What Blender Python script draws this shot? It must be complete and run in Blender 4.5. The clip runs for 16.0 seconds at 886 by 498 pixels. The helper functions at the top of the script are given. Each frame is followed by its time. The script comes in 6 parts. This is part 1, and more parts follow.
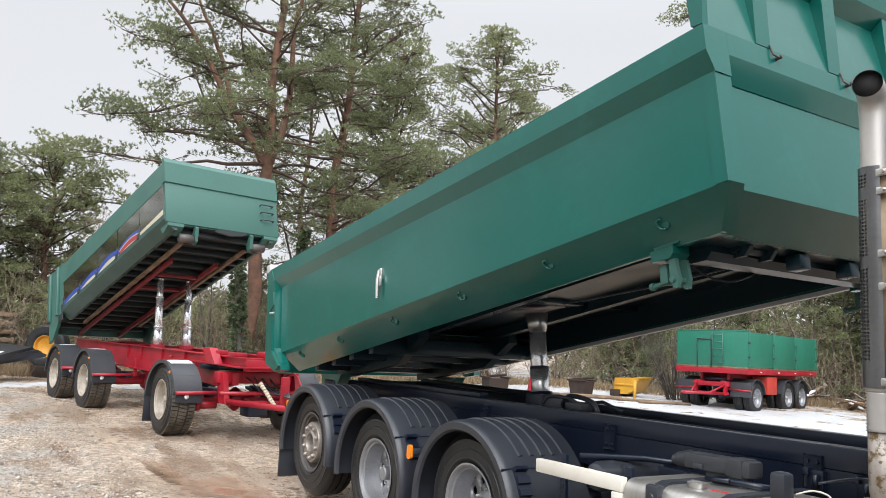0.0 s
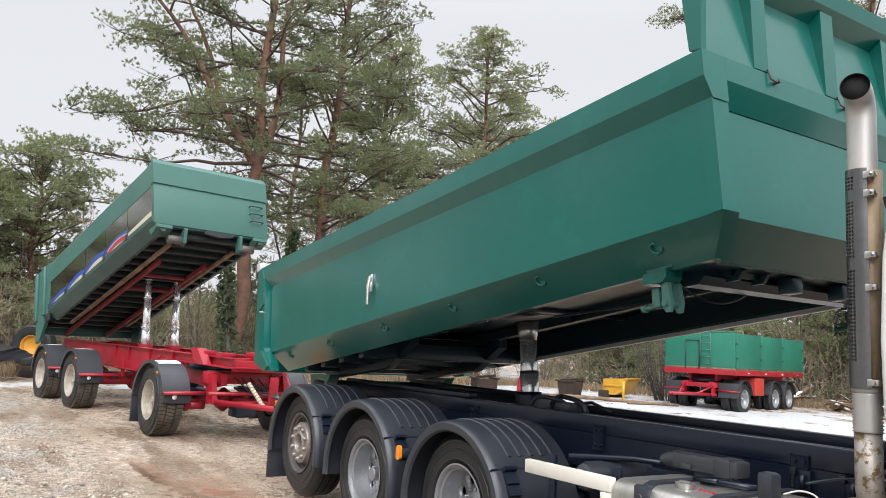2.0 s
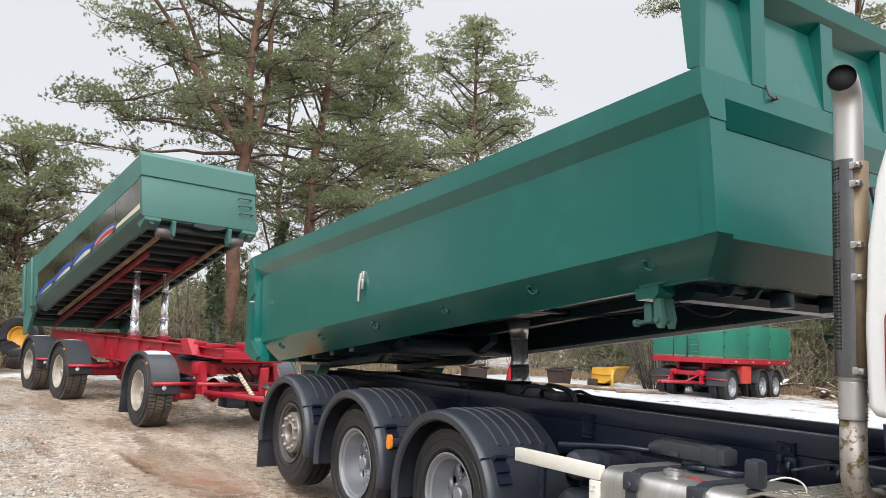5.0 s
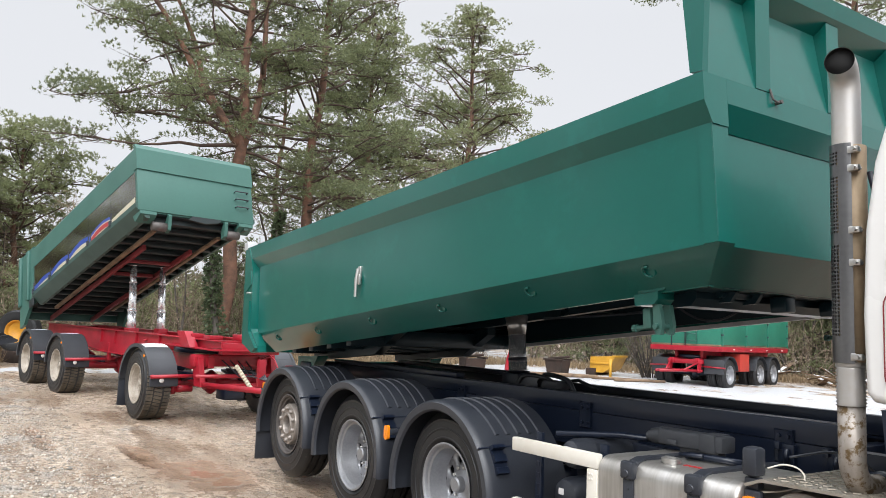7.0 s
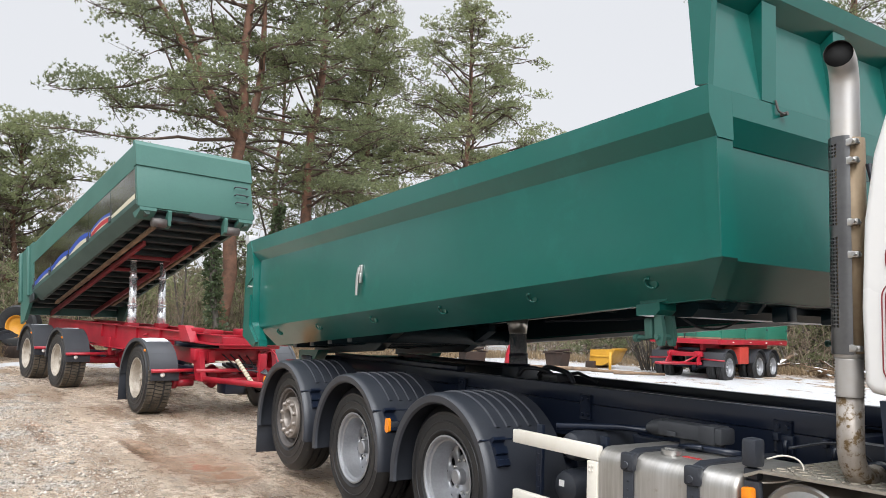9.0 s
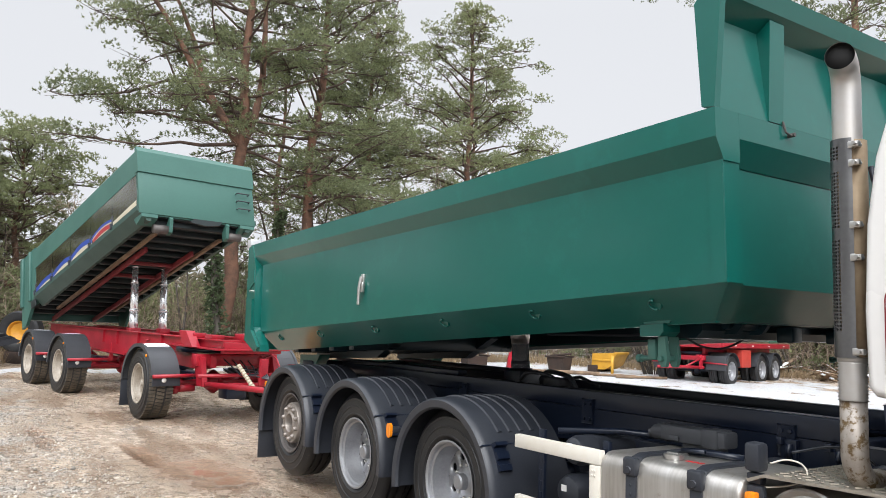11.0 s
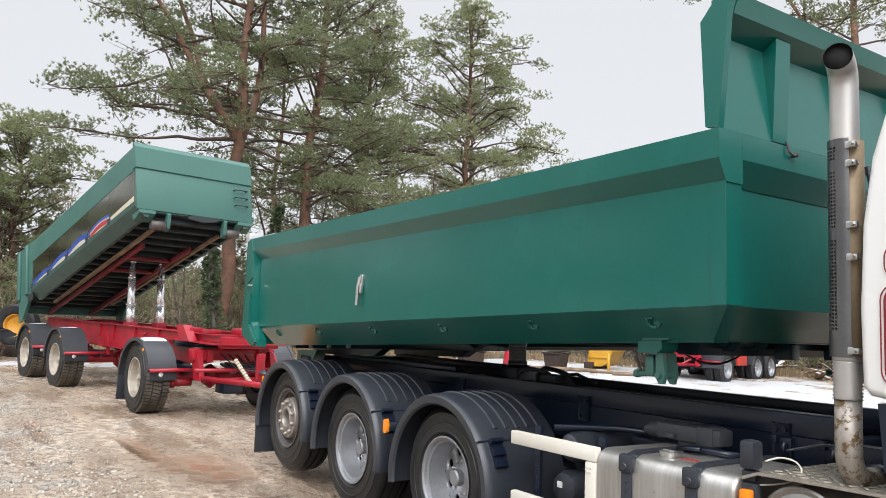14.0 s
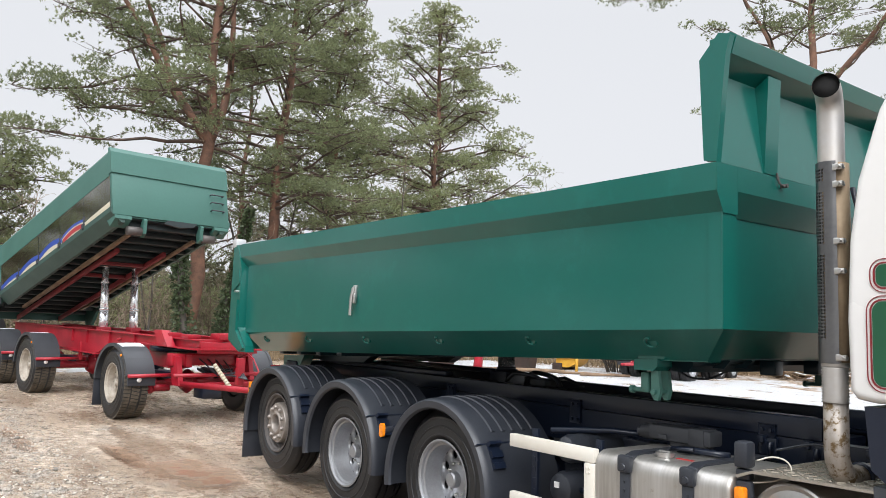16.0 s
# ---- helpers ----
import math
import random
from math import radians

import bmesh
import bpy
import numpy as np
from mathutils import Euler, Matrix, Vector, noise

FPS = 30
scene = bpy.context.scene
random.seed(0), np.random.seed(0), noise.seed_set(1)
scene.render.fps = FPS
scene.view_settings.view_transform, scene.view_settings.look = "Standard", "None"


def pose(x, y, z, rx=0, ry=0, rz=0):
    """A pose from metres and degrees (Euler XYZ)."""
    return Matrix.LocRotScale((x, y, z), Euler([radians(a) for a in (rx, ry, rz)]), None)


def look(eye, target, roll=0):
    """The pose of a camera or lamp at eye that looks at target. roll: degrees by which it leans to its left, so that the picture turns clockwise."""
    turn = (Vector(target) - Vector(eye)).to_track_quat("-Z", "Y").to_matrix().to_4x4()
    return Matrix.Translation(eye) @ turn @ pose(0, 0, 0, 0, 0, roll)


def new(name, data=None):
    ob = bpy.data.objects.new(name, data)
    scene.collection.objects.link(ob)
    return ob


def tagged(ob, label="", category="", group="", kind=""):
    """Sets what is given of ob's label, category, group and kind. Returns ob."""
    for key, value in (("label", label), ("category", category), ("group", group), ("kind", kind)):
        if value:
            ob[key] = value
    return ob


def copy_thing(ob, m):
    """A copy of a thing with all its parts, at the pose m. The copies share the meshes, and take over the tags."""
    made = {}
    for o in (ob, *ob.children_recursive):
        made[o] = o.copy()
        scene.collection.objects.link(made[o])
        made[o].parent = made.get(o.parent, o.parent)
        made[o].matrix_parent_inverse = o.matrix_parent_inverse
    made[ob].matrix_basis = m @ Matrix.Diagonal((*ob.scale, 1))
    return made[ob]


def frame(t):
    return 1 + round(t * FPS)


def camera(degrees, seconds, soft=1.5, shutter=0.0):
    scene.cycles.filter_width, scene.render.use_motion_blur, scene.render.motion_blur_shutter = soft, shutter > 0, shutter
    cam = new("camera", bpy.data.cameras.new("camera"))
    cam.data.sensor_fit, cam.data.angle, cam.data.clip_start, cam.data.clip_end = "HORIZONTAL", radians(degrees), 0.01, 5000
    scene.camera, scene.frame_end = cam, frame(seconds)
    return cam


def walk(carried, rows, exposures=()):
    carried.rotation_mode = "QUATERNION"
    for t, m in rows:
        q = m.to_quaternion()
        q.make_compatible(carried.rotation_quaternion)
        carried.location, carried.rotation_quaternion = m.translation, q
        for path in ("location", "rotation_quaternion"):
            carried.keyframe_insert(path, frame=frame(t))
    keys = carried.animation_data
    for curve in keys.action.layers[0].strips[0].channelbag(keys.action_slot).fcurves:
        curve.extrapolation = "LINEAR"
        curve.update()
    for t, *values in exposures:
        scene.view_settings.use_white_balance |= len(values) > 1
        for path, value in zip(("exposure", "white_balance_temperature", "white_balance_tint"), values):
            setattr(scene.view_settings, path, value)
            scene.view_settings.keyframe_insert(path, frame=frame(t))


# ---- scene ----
import itertools

# ---------- camera ----------
cam = camera(59.87, 16.0, soft=0.5)
PATH = [
    (0, (4.399, -4.225, 1.529), (2.713, -3.18, 1.79), 2.8),
    (0.5, (4.399, -4.229, 1.534), (2.715, -3.182, 1.794), 2.7),
    (1, (4.403, -4.24, 1.534), (2.723, -3.187, 1.796), 2.8),
    (1.5, (4.406, -4.239, 1.531), (2.73, -3.18, 1.795), 2.9),
    (2, (4.398, -4.227, 1.527), (2.728, -3.16, 1.791), 2.9),
    (2.5, (4.406, -4.241, 1.526), (2.739, -3.166, 1.786), 3.0),
    (3, (4.401, -4.235, 1.533), (2.736, -3.157, 1.787), 2.9),
    (3.5, (4.397, -4.229, 1.539), (2.733, -3.148, 1.787), 2.8),
    (4, (4.401, -4.238, 1.532), (2.739, -3.153, 1.778), 2.8),
    (6.5, (4.407, -4.236, 1.529), (2.752, -3.135, 1.749), 2.3),
    (7, (4.386, -4.207, 1.525), (2.73, -3.107, 1.74), 2.2),
    (7.5, (4.4, -4.227, 1.527), (2.746, -3.123, 1.738), 2.2),
    (8, (4.398, -4.226, 1.529), (2.743, -3.121, 1.732), 2.1),
    (8.5, (4.393, -4.216, 1.524), (2.738, -3.112, 1.723), 2.0),
    (9, (4.395, -4.219, 1.522), (2.738, -3.116, 1.721), 2.0),
    (11.5, (4.384, -4.209, 1.523), (2.726, -3.111, 1.734), 1.8),
    (12, (4.381, -4.213, 1.517), (2.722, -3.116, 1.722), 2.0),
    (12.5, (4.389, -4.223, 1.521), (2.73, -3.124, 1.721), 2.1),
    (13, (4.387, -4.216, 1.521), (2.728, -3.116, 1.718), 2.0),
    (13.5, (4.396, -4.224, 1.519), (2.738, -3.123, 1.718), 2.2),
    (14, (4.395, -4.219, 1.525), (2.74, -3.114, 1.725), 2.2),
    (14.5, (4.405, -4.247, 1.53), (2.759, -3.129, 1.734), 2.4),
    (15, (4.397, -4.288, 1.538), (2.765, -3.15, 1.745), 2.3),
    (15.5, (4.379, -4.405, 1.547), (2.764, -3.243, 1.753), 2.1),
    (16, (4.409, -4.512, 1.558), (2.808, -3.33, 1.764), 1.9),
]
walk(cam, [(t, look(eye, target, roll)) for t, eye, target, roll in PATH])

# ---------- world and sun: an even, bright overcast ----------
world = bpy.data.worlds.new("overcast_sky")
scene.world = world
world.use_nodes = True
wn, wl = world.node_tree.nodes, world.node_tree.links
wn.clear()
sky = wn.new("ShaderNodeTexSky")
sky.sky_type, sky.sun_disc = "NISHITA", False
sky.sun_elevation, sky.sun_rotation = radians(43), radians(124)
sky.air_density, sky.dust_density, sky.ozone_density = 1.0, 4.0, 1.0
grey = wn.new("ShaderNodeHueSaturation")
grey.inputs["Saturation"].default_value = 0.06
cloud = wn.new("ShaderNodeMix")
cloud.data_type = "RGBA"
cloud.inputs["Factor"].default_value = 0.82
cloud.inputs["B"].default_value = (7.5, 7.7, 8.15, 1)
# an overcast sky is about three times as bright overhead as low down
way = wn.new("ShaderNodeTexCoord")
high = wn.new("ShaderNodeSeparateXYZ")
wl.new(way.outputs["Generated"], high.inputs[0])
rise = wn.new("ShaderNodeMapRange")
rise.interpolation_type = "SMOOTHSTEP"
for key, v in (("From Min", 0.38), ("From Max", 1.0), ("To Min", 1.0), ("To Max", 3.4)):
    rise.inputs[key].default_value = v
wl.new(high.outputs["Z"], rise.inputs["Value"])
power = wn.new("ShaderNodeMath")
power.operation = "MULTIPLY"
power.inputs[1].default_value = 0.118
wl.new(rise.outputs["Result"], power.inputs[0])
bg = wn.new("ShaderNodeBackground")
wo = wn.new("ShaderNodeOutputWorld")
wl.new(power.outputs[0], bg.inputs["Strength"])
wl.new(sky.outputs["Color"], grey.inputs["Color"])
wl.new(grey.outputs["Color"], cloud.inputs["A"])
wl.new(cloud.outputs["Result"], bg.inputs["Color"])
wl.new(bg.outputs["Background"], wo.inputs["Surface"])
sun = new("sun", bpy.data.lights.new("sun", "SUN"))
sun.data.energy, sun.data.angle, sun.data.color = 3.2, radians(50), (0.97, 0.98, 1.0)
sun.matrix_world = look((27, -18, 30), (0, 0, 0))
scene.view_settings.exposure = 0.0


# ---------- materials ----------
def surface(name, colour, rough=0.5, metal=0.0, second=None, amount=0.5, scale=3.0, fine=60.0, bump=0.1, spec=0.5,
            wear=None, wear_at=0.62, coat=0.0, island=0.0, stretch=None):
    """Two tones mixed by noise at two scales, uneven gloss, fine relief and, if asked, worn or dirty patches."""
    m = bpy.data.materials.new(name)
    m.use_nodes = True
    n, l = m.node_tree.nodes, m.node_tree.links
    b = n["Principled BSDF"]
    co = n.new("ShaderNodeTexCoord")
    big, small = n.new("ShaderNodeTexNoise"), n.new("ShaderNodeTexNoise")
    big.inputs["Scale"].default_value, big.inputs["Detail"].default_value = scale, 5
    small.inputs["Scale"].default_value, small.inputs["Detail"].default_value = fine, 4
    place = co.outputs["Object"]
    if stretch:
        mp = n.new("ShaderNodeMapping")
        mp.inputs["Scale"].default_value = stretch
        l.new(place, mp.inputs["Vector"])
        place = mp.outputs["Vector"]
    for t in (big, small):
        l.new(place, t.inputs["Vector"])
    add = n.new("ShaderNodeMath")
    add.operation = "MULTIPLY_ADD"
    l.new(small.outputs["Fac"], add.inputs[0])
    add.inputs[1].default_value = 0.45
    l.new(big.outputs["Fac"], add.inputs[2])
    ramp = n.new("ShaderNodeMapRange")
    ramp.inputs["From Min"].default_value, ramp.inputs["From Max"].default_value = 0.5, 0.95
    ramp.inputs["To Max"].default_value = amount
    l.new(add.outputs[0], ramp.inputs["Value"])
    mix = n.new("ShaderNodeMix")
    mix.data_type = "RGBA"
    second = second or tuple(c * 0.6 for c in colour)
    mix.inputs["A"].default_value, mix.inputs["B"].default_value = (*colour, 1), (*second, 1)
    l.new(ramp.outputs["Result"], mix.inputs["Factor"])
    out = mix.outputs["Result"]
    if wear:
        patch = n.new("ShaderNodeTexNoise")
        patch.inputs["Scale"].default_value, patch.inputs["Detail"].default_value = scale * 2.3, 9
        patch.inputs["Roughness"].default_value = 0.7
        l.new(co.outputs["Object"], patch.inputs["Vector"])
        mask = n.new("ShaderNodeMapRange")
        mask.inputs["From Min"].default_value, mask.inputs["From Max"].default_value = wear_at, wear_at + 0.08
        l.new(patch.outputs["Fac"], mask.inputs["Value"])
        over = n.new("ShaderNodeMix")
        over.data_type = "RGBA"
        over.inputs["B"].default_value = (*wear, 1)
        l.new(mask.outputs["Result"], over.inputs["Factor"])
        l.new(out, over.inputs["A"])
        out = over.outputs["Result"]
    if island:
        geo = n.new("ShaderNodeNewGeometry")
        hsv = n.new("ShaderNodeHueSaturation")
        vary = n.new("ShaderNodeMapRange")
        vary.inputs["To Min"].default_value, vary.inputs["To Max"].default_value = 1 - island, 1 + island
        l.new(geo.outputs["Random Per Island"], vary.inputs["Value"])
        l.new(vary.outputs["Result"], hsv.inputs["Value"])
        l.new(out, hsv.inputs["Color"])
        out = hsv.outputs["Color"]
    l.new(out, b.inputs["Base Color"])
    gloss = n.new("ShaderNodeMapRange")
    gloss.inputs["To Min"].default_value, gloss.inputs["To Max"].default_value = max(0.02, rough - 0.1), min(1, rough + 0.12)
    l.new(big.outputs["Fac"], gloss.inputs["Value"])
    l.new(gloss.outputs["Result"], b.inputs["Roughness"])
    b.inputs["Metallic"].default_value = metal
    b.inputs["Specular IOR Level"].default_value = spec
    b.inputs["Coat Weight"].default_value = coat
    b.inputs["Coat Roughness"].default_value = 0.15
    if bump:
        bp = n.new("ShaderNodeBump")
        bp.inputs["Strength"].default_value, bp.inputs["Distance"].default_value = bump, 0.01
        l.new(add.outputs[0], bp.inputs["Height"])
        l.new(bp.outputs["Normal"], b.inputs["Normal"])
    return m


def leafy(m, share=0.45):
    """Thin leaves and needles let some light through."""
    n, l = m.node_tree.nodes, m.node_tree.links
    b, out = n["Principled BSDF"], n["Material Output"]
    t, mix = n.new("ShaderNodeBsdfTranslucent"), n.new("ShaderNodeMixShader")
    l.new(b.inputs["Base Color"].links[0].from_socket, t.inputs["Color"])
    mix.inputs["Fac"].default_value = share
    l.new(b.outputs["BSDF"], mix.inputs[1])
    l.new(t.outputs["BSDF"], mix.inputs[2])
    l.new(mix.outputs["Shader"], out.inputs["Surface"])
    return m


GREEN = surface("green_paint", (0.003, 0.108, 0.087), 0.34, 0, (0.003, 0.095, 0.077), 0.6, 1.3, 9, 0.02, 0.25, wear=(0.004, 0.115, 0.093), wear_at=0.55, coat=0.65)
GREEN_OLD = surface("faded_green_paint", (0.050, 0.142, 0.117), 0.45, 0, (0.040, 0.115, 0.095), 0.7, 1.1, 25, 0.06)
GREEN_TARP = surface("green_side_boards", (0.02, 0.17, 0.11), 0.4, 0, (0.015, 0.12, 0.08), 0.7, 0.8, 12, 0.05)
RED = surface("red_paint", (0.40, 0.013, 0.028), 0.36, 0, (0.22, 0.010, 0.018), 0.85, 2.6, 30, 0.08, wear=(0.10, 0.03, 0.02), wear_at=0.72)
BLACK = surface("black_chassis_paint", (0.005, 0.009, 0.021), 0.32, 0, (0.012, 0.017, 0.030), 0.6, 2.5, 40, 0.06, wear=(0.06, 0.06, 0.062), wear_at=0.70)
PLASTIC = surface("black_plastic", (0.020, 0.023, 0.031), 0.38, 0, (0.042, 0.046, 0.054), 0.6, 4.0, 90, 0.08)
RUBBER = surface("tyre_rubber", (0.007, 0.008, 0.010), 0.44, 0, (0.022, 0.021, 0.021), 0.7, 5.0, 70, 0.25, wear=(0.045, 0.04, 0.034), wear_at=0.60)
TREAD = surface("muddy_tread", (0.040, 0.036, 0.030), 0.75, 0, (0.15, 0.12, 0.085), 0.8, 5.0, 40, 0.3)
RIM = surface("silver_rim", (0.40, 0.41, 0.43), 0.42, 0.75, (0.26, 0.26, 0.27), 0.7, 6, 60, 0.05)
RIM_DARK = surface("dark_rim_barrel", (0.12, 0.11, 0.105), 0.55, 0.3, (0.07, 0.06, 0.055), 0.7, 7, 60, 0.1)
RIM_DIRTY = surface("dusty_steel_rim", (0.33, 0.29, 0.26), 0.42, 0.45, (0.22, 0.20, 0.18), 0.7, 7, 60, 0.1)
RIM_CREAM = surface("cream_rim", (0.44, 0.395, 0.335), 0.5, 0, (0.22, 0.185, 0.145), 0.95, 6, 50, 0.06)
CHROME = surface("chrome_ram", (0.88, 0.89, 0.91), 0.27, 0.8, (0.78, 0.78, 0.80), 0.5, 0.4, 5, 0.0)
STEEL = surface("stainless_steel", (0.60, 0.59, 0.57), 0.30, 0.9, (0.42, 0.41, 0.39), 0.8, 3, 40, 0.03)
TANK = surface("aluminium_tank", (0.60, 0.585, 0.56), 0.36, 0.8, (0.36, 0.335, 0.30), 0.9, 5, 34, 0.05, wear=(0.40, 0.36, 0.31), wear_at=0.60, stretch=(2.2, 0.25, 0.18))
CREAM = surface("cream_paint", (0.70, 0.67, 0.60), 0.45, 0, (0.58, 0.52, 0.42), 0.5, 3, 30, 0.05)
WHITE = surface("white_cab_paint", (0.80, 0.79, 0.77), 0.28, 0, (0.74, 0.73, 0.71), 0.5, 1.5, 20, 0.02, coat=0.3)
DARKGREEN = surface("dark_green_panel", (0.012, 0.085, 0.04), 0.3, 0, (0.01, 0.07, 0.032), 0.5, 2, 20, 0.02)
AMBER = surface("amber_lens", (0.85, 0.26, 0.01), 0.15, 0, (0.6, 0.15, 0.01), 0.5, 30, 120, 0.1)
SNOW = surface("snow", (0.82, 0.84, 0.87), 0.7, 0, (0.70, 0.72, 0.75), 0.7, 4, 40, 0.3)
GREY_DARK = surface("dark_grey_panel", (0.045, 0.048, 0.055), 0.45, 0, (0.03, 0.032, 0.036), 0.6, 3, 60, 0.08)


# ---------- mesh helpers ----------
def box(bm, x0, x1, y0, y1, z0, z1, bevel=0.0, m=None):
    ret = bmesh.ops.create_cube(bm, size=1.0)
    vs = ret["verts"]
    for v in vs:
        v.co = Vector(((x0 + x1) / 2 + v.co.x * (x1 - x0), (y0 + y1) / 2 + v.co.y * (y1 - y0), (z0 + z1) / 2 + v.co.z * (z1 - z0)))
    if bevel:
        es = list({e for v in vs for e in v.link_edges})
        vs = [v for v in bmesh.ops.bevel(bm, geom=es, offset=bevel, segments=2, affect="EDGES", profile=0.5)["verts"]] + [v for v in vs if v.is_valid]
    if m is not None:
        bmesh.ops.transform(bm, matrix=m, verts=list({v for v in vs if v.is_valid}))
    return bm


def tube(bm, pts, radii, seg=10, cap=True):
    """A round bar along points; radii: one or one a point."""
    pts = [Vector(p) for p in pts]
    if not isinstance(radii, (list, tuple)):
        radii = [radii] * len(pts)
    radii = [float(r) for r in radii]
    rings, side = [], None
    for i, p in enumerate(pts):
        d = (pts[min(i + 1, len(pts) - 1)] - pts[max(i - 1, 0)]).normalized()
        if side is None:
            side = d.orthogonal().normalized()
        side = (side - d * side.dot(d)).normalized()
        up = d.cross(side)
        rings.append([bm.verts.new(p + radii[i] * (math.cos(a) * side + math.sin(a) * up)) for a in (2 * math.pi * k / seg for k in range(seg))])
    for a, b in zip(rings, rings[1:]):
        for k in range(seg):
            f = bm.faces.new((a[k], a[(k + 1) % seg], b[(k + 1) % seg], b[k]))
            f.smooth = True
    if cap:
        bm.faces.new(rings[0][::-1])
        bm.faces.new(rings[-1])
    return bm


def curve(pts, steps=6):
    """A smooth line through points (Catmull-Rom)."""
    p = [Vector(q) for q in pts]
    p = [2 * p[0] - p[1]] + p + [2 * p[-1] - p[-2]]
    out = []
    for i in range(1, len(p) - 2):
        for k in range(steps):
            t = k / steps
            a, b, c, d = p[i - 1:i + 3]
            out.append(0.5 * (2 * b + (c - a) * t + (2 * a - 5 * b + 4 * c - d) * t * t + (3 * b - a - 3 * c + d) * t ** 3))
    return out + [p[-2]]


def prism(bm, profile, axis, a, b):
    """A polygon swept along an axis from a to b. The profile lies in the other two axes, in the order xyz."""
    def at(u, v, w):
        return {"x": (w, u, v), "y": (u, w, v), "z": (u, v, w)}[axis]
    lo = [bm.verts.new(at(u, v, a)) for u, v in profile]
    hi = [bm.verts.new(at(u, v, b)) for u, v in profile]
    n = len(profile)
    bm.faces.new(lo)
    bm.faces.new(hi[::-1])
    for i in range(n):
        bm.faces.new((lo[i], hi[i], hi[(i + 1) % n], lo[(i + 1) % n]))
    bmesh.ops.recalc_face_normals(bm, faces=bm.faces)
    return bm


def lathe(bm, profile, seg=40, centre=(0, 0, 0), start=0.0, end=360.0, closed=False):
    """A profile of (radius, y) turned about the y axis through centre; angles from +x towards +z."""
    c = Vector(centre)
    full = end - start >= 360
    steps = seg if full else seg + 1
    rings = []
    for k in range(steps):
        a = radians(start + (end - start) * k / seg)
        rings.append([bm.verts.new(c + Vector((r * math.cos(a), y, r * math.sin(a)))) for r, y in profile])
    n = len(profile)
    for k in range(seg):
        p, q = rings[k], rings[(k + 1) % steps]
        for i in range(n if closed else n - 1):
            f = bm.faces.new((p[i], p[(i + 1) % n], q[(i + 1) % n], q[i]))
            f.smooth = True
    if closed and not full:
        bm.faces.new(rings[0])
        bm.faces.new(rings[-1][::-1])
    bmesh.ops.remove_doubles(bm, verts=bm.verts, dist=1e-5)
    bmesh.ops.recalc_face_normals(bm, faces=bm.faces)
    return bm


def part(name, bm, material, parent=None, label="", sharp=35):
    """Links a bmesh as one mesh object under a thing or a part."""
    me = bpy.data.meshes.new(name)
    for e in bm.edges:
        if len(e.link_faces) == 2 and e.calc_face_angle(0) > radians(sharp):
            e.smooth = False
    for f in bm.faces:
        f.smooth = True
    bm.to_mesh(me)
    bm.free()
    for mm in (material if isinstance(material, (list, tuple)) else [material]):
        me.materials.append(mm)
    ob = new(name, me)
    if parent is not None:
        ob.parent = parent
    if label:
        tagged(ob, label)
    return ob


def thing(name, label, category, m=None, group="", kind=""):
    ob = new(name)
    ob.empty_display_size = 0.2
    if m is not None:
        ob.matrix_world = m
    return tagged(ob, label, category, group, kind)


def rounded_rect(bm, x0, x1, z0, z1, r, y, depth):
    """An upright plate with round corners, facing -y."""
    pts = []
    for cx, cz, a in ((x1 - r, z1 - r, 0), (x0 + r, z1 - r, 90), (x0 + r, z0 + r, 180), (x1 - r, z0 + r, 270)):
        pts += [(cx + r * math.cos(radians(a + b)), cz + r * math.sin(radians(a + b))) for b in range(0, 91, 15)]
    return prism(bm, pts, "y", y - depth, y)


def B():
    return bmesh.new()


def quad_mesh(name, verts, faces, material):
    me = bpy.data.meshes.new(name)
    me.from_pydata(verts, [], faces)
    me.materials.append(material)
    me.update()
    return me


# ---------- ground ----------
def ground_z(x, y):
    """The yard is level round the truck and rises a little behind the trailer and into the trees."""
    up = 0.021 * max(0.0, -6.5 - x) if x > -16 else 0.2 + 0.03 * (-16 - x)
    return min(up, 1.6) + 0.012 * math.sin(x * 0.9 + 1.3 * math.sin(y * 0.5)) * math.cos(y * 0.7)


